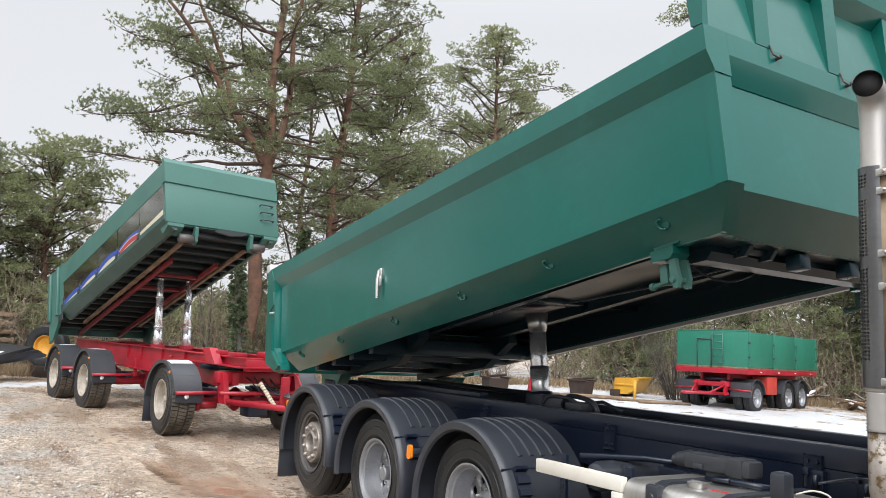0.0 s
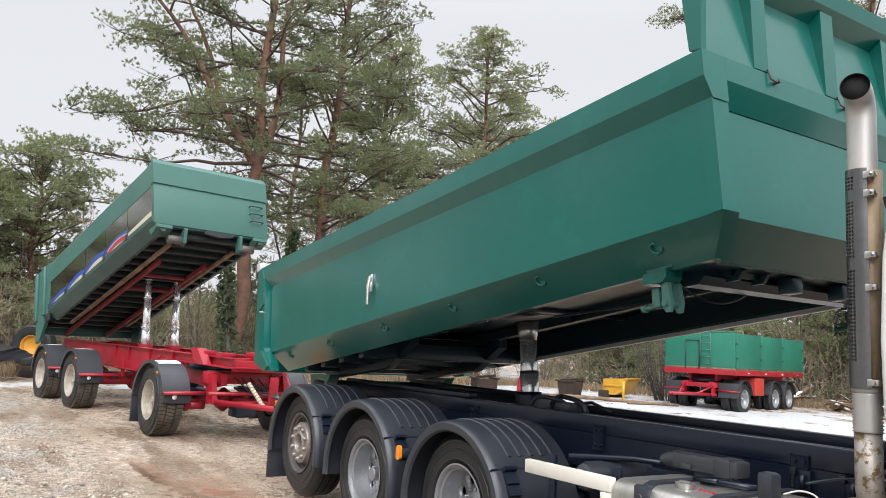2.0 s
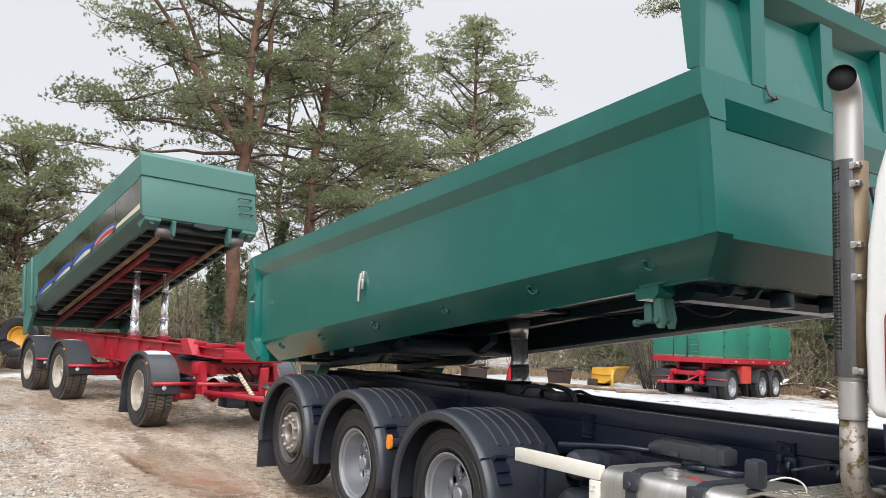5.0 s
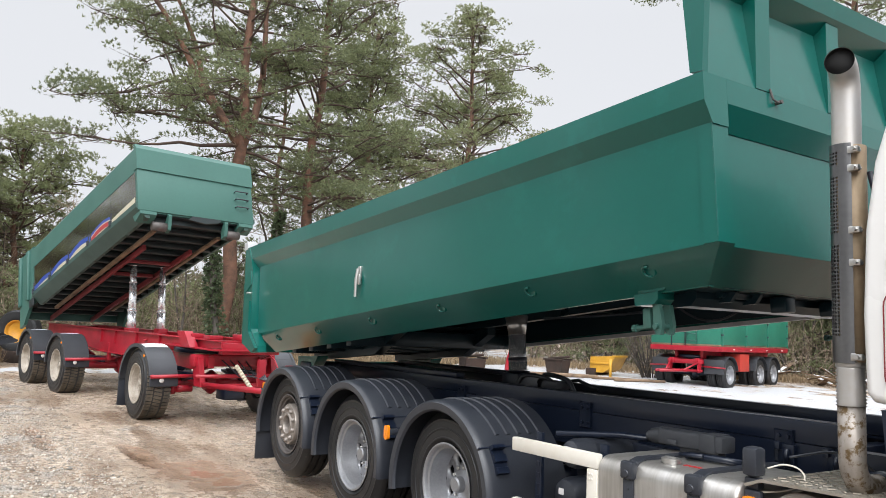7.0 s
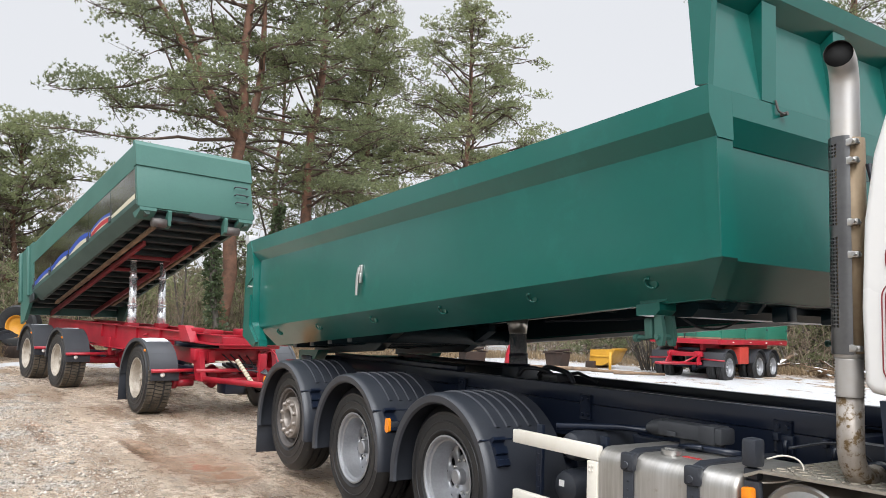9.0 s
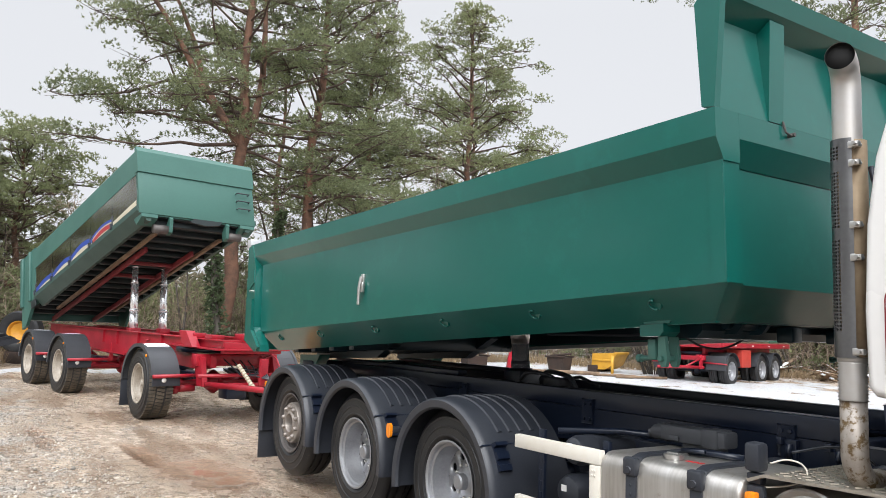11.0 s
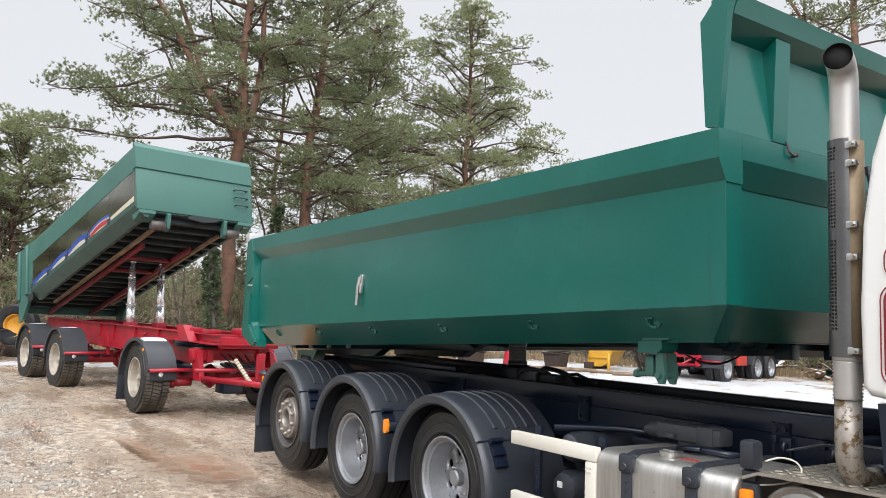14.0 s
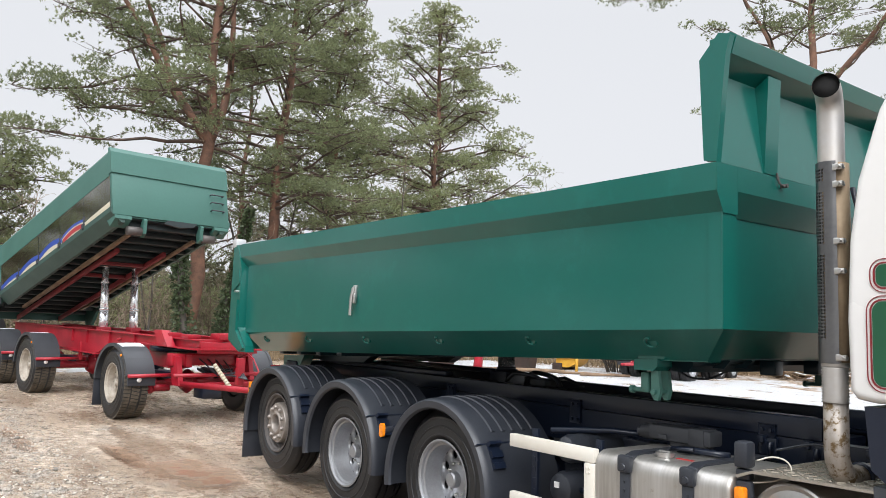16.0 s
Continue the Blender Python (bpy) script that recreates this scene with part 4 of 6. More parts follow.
    # axles, wheels, mudguards
    for n, x in enumerate((0.0, -3.85, -5.8)):
        axle(t, x, 0.53, 1.05, 0.07, RED)
        for s in (-1, 1):
            w = wheel("wheel", t, x, 1.25 * s, 0.53, "wide", "cream", "wide trailer wheel with a cream rim")
            w.rotation_euler = (0, 0.4 * x, (0 if s < 0 else math.pi) - (0.08 if n == 0 else 0.0))
            trailer_fender(t, x, 0.53, s, first=n == 0)
            part("spring_hanger", box(B(), x - 0.5, x + 0.5, 0.55 * s - 0.04, 0.55 * s + 0.04, 0.62, 0.72, 0.01), BLACK, t)
            part("fender_post", box(B(), x + 0.60, x + 0.66, 0.5 * s - 0.03, 0.5 * s + 0.03, 0.66, 1.0, 0.006), RED, t)
    part("air_tank", tube(B(), [(-2.2, 0.1, 0.72), (-1.4, 0.1, 0.72)], 0.13, 20), BLACK, t)
    part("spare_rack", box(B(), -1.9, -0.9, -0.35, 0.35, 0.55, 0.60, 0.01), BLACK, t)
    for k in range(10):
        part("chain_link", tube(B(), [(-2.05 + 0.05 * k, -0.42, 0.56), (-2.05 + 0.05 * k, -0.42, 0.48)], 0.012, 6), BLACK, t)
    return t


def build_trailer_box(t):
    """The tipping box, in its own space: u along the floor from the hinge, w up from the frame."""
    L, W = 6.46, 1.07
    bm = B()
    # tub: walls with a low front top edge
    prism(bm, [(-W, 1.03), (-W, 0.40), (-W + 0.12, 0.25), (W - 0.12, 0.25), (W, 0.40), (W, 1.03), (W - 0.03, 1.03), (W - 0.03, 0.42), (W - 0.14, 0.285), (-W + 0.14, 0.285), (-W + 0.03, 0.42), (-W + 0.03, 1.03)], "x", 0.05, L - 0.02)
    b = part("trailer_box", bm, GREEN_OLD, t, "faded green tipping box raised on two rams", 25)
    b.location = (TR_HINGE[0], BOX_Y, TR_HINGE[2])

    def sub(name, bm, material=GREEN_OLD, label="", sharp=30):
        return part(name, bm, material, b, label, sharp)

    sub("front_sheet", box(B(), L - 0.03, L + 0.01, -W, W, 0.27, 1.10, 0.004), label="plain green front sheet")
    sub("front_band", prism(B(), [(L + 0.035, 1.005), (L + 0.035, 1.38), (L - 0.02, 1.475), (L - 0.07, 1.475), (L - 0.07, 1.005)], "y", -W - 0.015, W + 0.015), label="green coaming across the front")
    for s in (-1, 1):
        y = W * s
        sub("coaming", prism(B(), [(y + 0.015 * s, 0.965), (y + 0.015 * s, 1.38), (y - 0.05 * s, 1.475), (y - 0.10 * s, 1.475), (y - 0.10 * s, 0.965)], "x", 0.75, L - 0.071), label="green side coaming")
        sub("gunwale", box(B(), 0.75, L - 0.08, y - 0.11 * s - 0.03, y - 0.11 * s + 0.03, 1.475, 1.50, 0.006))
        # bottom rail
        sub("bottom_rail", prism(B(), [(y + 0.03 * s, 0.40), (y + 0.03 * s, 0.31), (y - 0.14 * s, 0.14), (y - 0.20 * s, 0.14), (y - 0.20 * s, 0.24), (y - 0.10 * s, 0.30)], "x", 0.95, L), RAILGREEN, "dark green lower side rail")
        # polished panels, five of them, with clips and coloured stripes
        for k in range(5):
            u0 = 1.02 + 1.08 * k
            p = sub("side_panel", box(B(), u0, u0 + 1.065, y - 0.004 if s < 0 else y, y if s < 0 else y + 0.004, 0.41, 1.028, 0.0), MIRROR, "polished metal side panel that mirrors the trees")
            p.location.y = 0.004 * s
            bars = box(B(), u0 - 0.018, u0 + 0.012, y + 0.004 * s, y + 0.018 * s, 0.40, 0.60, 0.003)
            box(bars, u0 - 0.03, u0 + 0.02, y + 0.01 * s, y + 0.045 * s, 0.36, 0.45, 0.006)
            sub("panel_clip", bars, PLASTIC)
        if s < 0:
            def stripe(name, lo, hi, u0, u1, mat, proud, steps=22):
                pts = []
                for q in range(steps + 1):
                    u = u0 + (u1 - u0) * q / steps
                    pts.append((u, max(hi(u), lo(u) + 0.002)))
                for q in range(steps, -1, -1):
                    u = u0 + (u1 - u0) * q / steps
                    pts.append((u, lo(u)))
                return sub(name, prism(B(), pts, "y", -W - proud - 0.006, -W - 0.0085), mat)
            # a hill of colour on each panel
            top = lambda u: 0.485 + 0.125 * math.sin(math.pi * (0.10 + 0.72 * (((u - 1.02) / 1.08) % 1.0))) * min(1.0, 0.45 + 0.25 * (u - 1.0))
            stripe("pale_stripe", lambda u: 0.412, lambda u: top(u) - 0.095, 1.05, 4.32, CREAM_STRIPE, 0.004, 60)
            stripe("blue_stripe", lambda u: top(u) - 0.10, top, 1.05, 4.32, BLUE, 0.005, 60)
            stripe("blue_stripe", lambda u: top(u) - 0.05, top, 4.36, 5.28, BLUE, 0.005)
            stripe("pale_stripe", lambda u: top(u) - 0.075, lambda u: top(u) - 0.052, 4.36, 5.28, CREAM_STRIPE, 0.0045)
            stripe("red_stripe", lambda u: top(u) - 0.16, lambda u: top(u) - 0.078, 4.38, 5.24, REDPATCH, 0.006)
            stripe("pale_stripe", lambda u: 0.412, lambda u: 0.455 + 0.03 * (u - 4.4), 4.38, 6.38, CREAM_STRIPE, 0.004)
        # rear bay with uprights, and the rear corner
        sub("rear_bay", prism(B(), [(0.06, 1.45), (0.95, 1.45), (0.95, 0.30), (0.66, 0.10), (0.34, -0.15), (0.06, -0.17)], "y", y - 0.05 * s, y + 0.012 * s), label="green rear bay with uprights")
        for u in (0.14, 0.68):
            sub("upright", box(B(), u - 0.06, u + 0.06, y + 0.010 * s if s > 0 else y - 0.07, y + 0.07 if s > 0 else y - 0.010, 0.30, 1.42, 0.012))
        sub("bay_cap", box(B(), 0.70, 0.98, y - 0.02, y + 0.02, 0.12, 0.30, 0.02), FLOOR_DARK_SHADED)
    sub("tailgate", box(B(), 0.02, 0.07, -W + 0.05, W - 0.05, 0.05, 1.44, 0.01), label="green rear tailgate")
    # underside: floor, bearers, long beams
    sub("floor_sheet", box(B(), 0.1, L - 0.05, -W + 0.13, W - 0.13, 0.235, 0.249, 0), FLOOR_DARK_SHADED)
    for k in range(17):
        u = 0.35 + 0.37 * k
        sub("floor_bearer", box(B(), u - 0.035, u + 0.035, -W + 0.15, W - 0.15, 0.14, 0.234, 0.004), FLOOR_DARK_SHADED)
    for s in (-1, 1):
        sub("long_beam", box(B(), 0.0, 5.2, 0.44 * s - 0.03, 0.44 * s + 0.03, 0.05, 0.139, 0.006), RED_SHADED, "red long beam under the floor")
        sub("wear_strip", box(B(), 0.9, 6.0, 0.60 * s - 0.035, 0.60 * s + 0.035, 0.085, 0.139, 0.004), WOOD, "pale wooden wear strip")
        sub("front_bracket", prism(B(), [(L - 0.02, 0.28), (L + 0.02, 0.22), (L - 0.05, 0.0), (L - 0.16, -0.03), (L - 0.16, 0.13)], "y", 0.52 * s - 0.03, 0.52 * s + 0.03), GREEN_OLD)
        sub("roller", tube(B(), [(L - 0.10, 0.56 * s, 0.05), (L - 0.10, 0.80 * s, 0.05)], 0.075, 18), RIM_DARK, "dark grey rest roller")
        sub("corner_bracket", prism(B(), [(L - 0.30, 0.26), (L + 0.02, 0.26), (L + 0.02, 0.20), (L - 0.20, 0.12)], "y", 0.90 * s - 0.14, 0.90 * s + 0.14), GREEN_OLD)
    for u in (3.6, 4.4):
        sub("red_cross_piece", box(B(), u - 0.03, u + 0.03, -0.395, 0.395, 0.06, 0.12, 0.006), RED_SHADED)
    sub("latch_plate", prism(B(), [(-0.42 + 0.3, 0.27), (0.42, 0.27), (0.36, 0.20), (0.10, 0.16), (-0.20, 0.20)], "x", L - 0.03, L + 0.02), FLOOR_DARK_SHADED)
    for w in (0.56, 0.71, 0.86):
        h = tube(B(), [(L + 0.012, 0.72, w), (L + 0.075, 0.72, w), (L + 0.075, 0.96, w), (L + 0.012, 0.96, w)], 0.012, 7)
        sub("grab_handle", h, PLASTIC, "black grab handle")
    return b


REDPATCH = surface("red_stripe", (0.40, 0.02, 0.03), 0.3, 0, (0.3, 0.015, 0.02), 0.4, 3, 20, 0)
TRAILER = build_trailer()
TRAILER_BOX = build_trailer_box(TRAILER)


def build_trailer_rams(t):
    rams = []
    for y in (-0.22, 0.36):
        part("ram_foot", box(B(), -3.07, -2.83, y - 0.10, y + 0.10, 1.12, 1.30, 0.012), RED, t, "red ram foot")
        lo = tube(B(), [(0, 0, 0), (0, 0, 0.42)], 0.082, 24)
        tube(lo, [(0, 0, 0.40), (0, 0, 0.432)], 0.089, 24)
        ram = part("lifting_ram", lo, CHROME, t, "chrome lifting ram")
        st = []
        for r in (0.071, 0.060):
            s = tube(B(), [(0, 0, 0.0), (0, 0, 0.70)], r, 24)
            tube(s, [(0, 0, 0.68), (0, 0, 0.705)], r + 0.004, 24)
            st.append(part("chrome_stage", s, CHROME, ram, "polished chrome ram stage"))
        rams.append((ram, st, y))
    return rams


TRAILER_RAMS = build_trailer_rams(TRAILER)


# ---------- the parked trailer across the yard ----------
FAR_POSE = pose(-12.43, 17.1, 0.0, 0, 0, -77.3)


def build_far_trailer():
    t = thing("parked_trailer", "parked green drop-side trailer on a red frame", "trailer", FAR_POSE)
    L0, L1 = -5.15, 0.55
    part("load_floor", box(B(), L0, L1, -1.2, 1.2, 1.40, 1.46, 0.01), WOOD, t)
    part("front_board", box(B(), L1 - 0.04, L1, -1.2, 1.2, 1.462, 2.58, 0.008), GREEN_TARP, t, "green front board")
    for s in (-1, 1):
        for k in range(3):
            u0, u1 = L0 + 0.05 + 1.87 * k, L0 + 1.85 + 1.87 * k
            part("side_board", box(B(), u0, u1, 1.2 * s - 0.02, 1.2 * s + 0.02, 1.462, 2.56 - 0.0 * k, 0.008), GREEN_TARP, t, "green drop-side board")
        for k in range(4):
            u = L0 + 0.02 + 1.87 * k
            post = box(B(), u - 0.04, u + 0.03, 1.2 * s - 0.045, 1.2 * s + 0.045, 1.44, 2.58, 0.008)
            part("side_post", post, GREEN_TARP, t)
            for z in (1.75, 2.2):
                part("hinge", box(B(), u - 0.06, u + 0.06, 1.2 * s - 0.06, 1.2 * s + 0.06, z, z + 0.05, 0.006), PLASTIC, t)
        part("frame_edge", box(B(), L0, L1 + 0.03, 1.2 * s - 0.04, 1.2 * s + 0.04, 1.24, 1.398, 0.008), RED, t, "red outer frame")
        for k in range(4):
            u = L0 + 0.6 + 1.4 * k
            part("reflector", box(B(), u - 0.06, u + 0.06, 1.244 * s - 0.006, 1.244 * s + 0.006, 1.30, 1.34, 0.0), CREAM, t)
        part("main_rail", box(B(), L0, 0.3, 0.45 * s - 0.05, 0.45 * s + 0.05, 1.02, 1.24, 0.01), RED, t)
    part("rear_board", box(B(), L0 - 0.04, L0, -1.2, 1.2, 1.462, 2.56, 0.008), GREEN_TARP, t)
    part("front_edge", box(B(), L1 - 0.02, L1 + 0.05, -1.16, 1.16, 1.24, 1.398, 0.01), RED, t)
    part("top_rail", box(B(), L1 - 0.05, L1 + 0.01, -1.22, 1.22, 2.582, 2.62, 0.008), GREEN_TARP, t)
    # hatch and ladder on the front board
    for y in (-0.48, 0.0):
        part("hatch_bar", tube(B(), [(L1 + 0.02, y, 1.35), (L1 + 0.02, y, 2.32)], 0.016, 6), PLASTIC, t)
    part("hatch_bar", tube(B(), [(L1 + 0.03, -0.48, 2.32), (L1 + 0.03, 0.0, 2.32)], 0.016, 6), PLASTIC, t)
    lad = B()
    for y in (0.05, 0.40):
        tube(lad, [(L1 + 0.05, y, 1.5), (L1 + 0.05, y, 2.55)], 0.014, 6)
    for k in range(5):
        tube(lad, [(L1 + 0.05, 0.05, 1.58 + 0.22 * k), (L1 + 0.05, 0.40, 1.58 + 0.22 * k)], 0.013, 6)
    part("ladder", lad, GREEN_OLD, t, "small steel ladder")
    # wheels and mudguards
    for n, x in enumerate((-0.15, -2.65, -3.85)):
        axle(t, x, 0.5, 1.0)
        for s in (-1, 1):
            w = wheel("wheel", t, x, 1.2 * s, 0.5, "far", "far", "twin wheel with a silver rim", tread=False)
            w.rotation_euler = (0, 0.4 * x, 0 if s < 0 else math.pi)
            o = part("inner_tyre", tyre_mesh(B(), "far", 0.0), RUBBER, t)
            o.location, o.rotation_euler = (x, 0.88 * s, 0.5), (0, 0, 0 if s < 0 else math.pi)
            f = lathe(B(), [(0.56, 1.24 * s), (0.575, 1.24 * s), (0.575, 0.58 * s), (0.56, 0.58 * s)], 18, (x, 0, 0.52), 10, 170, closed=True)
            part("mudguard", f, GREY_DARK, t, "dark grey mudguard")
            if n == 0:
                part("guard_plate", box(B(), x + 0.56, x + 0.58, min(0.58 * s, 1.24 * s), max(0.58 * s, 1.24 * s), 0.52, 0.98, 0.004), GREY_DARK, t)
                part("carrying_bar", tube(B(), [(x + 0.6, 1.3 * s, 0.72), (x + 0.6, 0.5 * s, 0.75)], 0.025, 8), RED, t)
    part("toolbox", box(B(), -1.75, -1.0, 0.65, 1.18, 0.60, 1.18, 0.015), REDBOX, t, "red toolbox under the bed")
    # dolly and drawbar
    part("turntable", tube(B(), [(-0.15, 0, 1.0), (-0.15, 0, 1.10)], 0.55, 28), BLACK, t)
    for s in (-1, 1):
        part("dolly_rail", box(B(), -0.8, 0.62, 0.4 * s - 0.05, 0.4 * s + 0.05, 0.82, 1.0, 0.01), RED, t)
        part("upright", prism(B(), [(0.4, 1.0), (0.6, 1.0), (0.72, 0.55), (0.55, 0.55)], "y", 0.5 * s - 0.03, 0.5 * s + 0.03), RED, t)
        part("drawbar_arm", tube(B(), [(0.6, 0.5 * s, 0.60), (2.4, 0.05 * s, 0.62)], 0.045, 6), RED, t)
        part("brace", tube(B(), [(0.6, 0.5 * s, 0.88), (1.3, 0.3 * s, 0.62)], 0.03, 6), RED, t)
    part("dolly_beam", box(B(), 0.45, 0.6, -0.6, 0.6, 0.82, 0.96, 0.01), RED, t)
    part("dolly_beam", box(B(), 0.55, 0.65, -0.6, 0.6, 0.56, 0.64, 0.01), RED, t)
    return t


REDBOX = surface("red_toolbox_paint", (0.50, 0.045, 0.03), 0.5, 0, (0.36, 0.03, 0.02), 0.6, 3, 30, 0.05)
FAR_TRAILER = build_far_trailer()


# ---------- trees and undergrowth ----------
BARK = surface("pine_bark", (0.25, 0.125, 0.08), 0.85, 0, (0.07, 0.05, 0.04), 0.9, 3, 30, 0.6)
LIMB = surface("limb_bark", (0.13, 0.085, 0.062), 0.85, 0, (0.06, 0.045, 0.038), 0.9, 3, 30, 0.3)
BARK_GREY = surface("grey_bark", (0.11, 0.095, 0.08), 0.9, 0, (0.05, 0.045, 0.038), 0.9, 4, 40, 0.5)
NEEDLES = leafy(surface("pine_needles", (0.265, 0.295, 0.15), 0.6, 0, (0.17, 0.20, 0.11), 0.9, 0.5, 3, 0, island=0.45))
NEEDLES_DARK = leafy(surface("dark_needles", (0.25, 0.24, 0.15), 0.65, 0, (0.165, 0.165, 0.105), 0.9, 0.5, 3, 0, island=0.45))
NEEDLES_OLIVE = leafy(surface("olive_needles", (0.33, 0.355, 0.18), 0.6, 0, (0.215, 0.25, 0.13), 0.9, 0.5, 3, 0, island=0.4))
TWIGS = surface("bare_twigs", (0.32, 0.25, 0.18), 0.85, 0, (0.18, 0.14, 0.105), 0.9, 1.0, 8, 0, island=0.45)
DRY = surface("dry_grass", (0.30, 0.22, 0.13), 0.85, 0, (0.17, 0.12, 0.07), 0.9, 1.0, 8, 0, island=0.4)
IVY = leafy(surface("ivy_leaves", (0.115, 0.15, 0.075), 0.45, 0, (0.07, 0.10, 0.05), 0.9, 2, 8, 0, island=0.5))


def blades(rng, centres, ways, count, length, width, spread):
    """Thin triangles that fan out from each centre round its way. Returns vertices and faces."""
    c = np.repeat(np.asarray(centres), count, 0)
    w = np.repeat(np.asarray(ways), count, 0)
    n = len(c)
    d = w + rng.normal(0, spread, (n, 3))
    d /= np.linalg.norm(d, axis=1, keepdims=True) + 1e-9
    side = np.cross(d, rng.normal(0, 1, (n, 3)))
    side /= np.linalg.norm(side, axis=1, keepdims=True) + 1e-9
    ln = length * rng.uniform(0.6, 1.25, (n, 1))
    wd = width * rng.uniform(0.7, 1.3, (n, 1))
    v = np.stack([c - side * wd, c + side * wd, c + d * ln], 1).reshape(-1, 3)
    return v, np.arange(3 * n).reshape(-1, 3)


def tri_mesh(name, v, f, material):
    me = bpy.data.meshes.new(name)
    me.vertices.add(len(v))
    me.vertices.foreach_set("co", np.asarray(v, np.float32).ravel())
    me.loops.add(f.size)
    me.loops.foreach_set("vertex_index", f.ravel().astype(np.int32))
    me.polygons.add(len(f))
    me.polygons.foreach_set("loop_start", np.arange(0, f.size, f.shape[1], dtype=np.int32))
    me.materials.append(material)
    me.update(calc_edges=True)
    return me


def twig_tubes(paths, radii, sides=4):
    """Many thin tapered bars as arrays: paths (n, k, 3), radii (n, k)."""
    paths, radii = np.asarray(paths, float), np.asarray(radii, float)
    n, k, _ = paths.shape
    d = np.gradient(paths, axis=1)
    d /= np.linalg.norm(d, axis=2, keepdims=True) + 1e-9
    ref = np.where(np.abs(d[..., 2:3]) < 0.9, np.array([0, 0, 1.0]), np.array([1.0, 0, 0]))
    a = np.cross(d, ref)
    a /= np.linalg.norm(a, axis=2, keepdims=True) + 1e-9
    b = np.cross(d, a)
    ang = 2 * np.pi * np.arange(sides) / sides
    ring = paths[:, :, None] + radii[:, :, None, None] * (np.cos(ang)[:, None] * a[:, :, None] + np.sin(ang)[:, None] * b[:, :, None])
    v = ring.reshape(-1, 3)
    i = np.arange(n * k * sides).reshape(n, k, sides)
    j = np.roll(i, -1, 2)
    f = np.stack([i[:, :-1], j[:, :-1], j[:, 1:], i[:, 1:]], -1).reshape(-1, 4)
    return v, f


def curve_path(start, way, length, rng, k=7, droop=0.0, wobble=0.12):
    pts, p, d = [np.array(start, float)], np.array(start, float), np.array(way, float)
    d /= np.linalg.norm(d)
    for _ in range(k - 1):
        d = d + rng.normal(0, wobble, 3) + np.array([0, 0, -droop])
        d /= np.linalg.norm(d)
        p = p + d * length / (k - 1)
        pts.append(p.copy())
    return np.array(pts)


def pine(name, label, base, height, crown_from, reach, seed, lean=(0, 0), radius=0.2, limbs=40, density=1.0, extra=(), forks=0,
         needles=None, bark=None, shape=0.6, long=0.100, wide=0.0140):
    """A pine: tapered trunk, crooked limbs, twigs and pads of needles at their ends."""
    rng = np.random.default_rng(seed)
    t = thing(name, label, "tree", Matrix.Translation(base))
    k = 12
    trunk = np.array([[lean[0] * (i / (k - 1)) + 0.10 * math.sin(2.2 * i + seed), lean[1] * (i / (k - 1)) + 0.10 * math.cos(1.7 * i + seed), height * i / (k - 1) - 0.15] for i in range(k)])
    stems = [(trunk, radius, 0.0)]
    for q in range(forks):
        a = rng.uniform(0, 2 * math.pi)
        s = trunk[int(k * crown_from / height)]
        stems.append((curve_path(s, (math.cos(a) * 0.45, math.sin(a) * 0.45, 1.0), (height - s[2]) * 0.8, rng, k, -0.05, 0.10), radius * 0.55, s[2]))
    paths, radii, ends, ways, twigs, thin = [], [], [], [], [], []
    specs = []
    for i in range(limbs):
        f = (i + rng.uniform(0, 1)) / limbs
        z = crown_from + (height - crown_from) * f ** 0.9
        # widest low in the crown, rounded to the top
        r = reach * (1 - f) ** shape * rng.uniform(0.55, 1.1) + 0.5
        az = i * 2.399 + rng.normal(0, 0.4)
        specs.append((z, az, r, rng.uniform(-0.15, 0.45) + 0.6 * f))
    specs += list(extra)
    for z, az, r, rise in specs:
        stem, sr, z0 = stems[rng.integers(len(stems))] if rng.uniform() < 0.5 and z > crown_from + 1 else stems[0]
        zz = np.clip(z, stem[0, 2], stem[-1, 2])
        s = np.array([np.interp(zz, stem[:, 2], stem[:, c]) for c in range(3)])
        limb = curve_path(s, (math.cos(az), math.sin(az), rise), r, rng, 9, 0.015, 0.16)
        paths.append(limb)
        lr = max(0.015, 0.0125 * r + 0.008)
        radii.append(np.linspace(lr, 0.008, 9))
        for q in range(int(2.5 + 1.35 * r)):
            u = rng.uniform(0.30, 1.0) ** 0.75 * 8
            p = np.array([np.interp(u, range(9), limb[:, c]) for c in range(3)])
            size = rng.uniform(0.30, 0.66) * (0.62 + 0.10 * r)
            mid = p + rng.normal(0, 1, 3) * np.array([0.12 * r + 0.15, 0.12 * r + 0.15, 0.08]) + np.array([0, 0, 0.10])
            tilt = rng.normal(0, 0.22, 2)
            for _ in range(3):
                a = rng.uniform(0, 2 * math.pi)
                tip = mid + size * np.array([math.cos(a), math.sin(a), tilt[0] * math.cos(a) + tilt[1] * math.sin(a)]) * rng.uniform(0.5, 1.0)
                tw = p + (tip - p) * np.linspace(0, 1, 4)[:, None] + np.array([0, 0, -0.10]) * np.sin(np.linspace(0, math.pi, 4))[:, None] * rng.uniform(-0.6, 1.0)
                twigs.append(tw)
                thin.append(np.linspace(0.015, 0.004, 4))
            m = int(max(8, 135 * size * size * density))
            a, far = rng.uniform(0, 2 * math.pi, m), np.sqrt(rng.uniform(0, 1, m)) * rng.uniform(0.6, 1.12, m)
            out = np.column_stack([np.cos(a), np.sin(a), tilt[0] * np.cos(a) + tilt[1] * np.sin(a)]) * far[:, None] * size
            out[:, 2] += 0.30 * size * (1 - far ** 2) + rng.normal(0, 0.15, m) * size
            ends.append(mid + out)
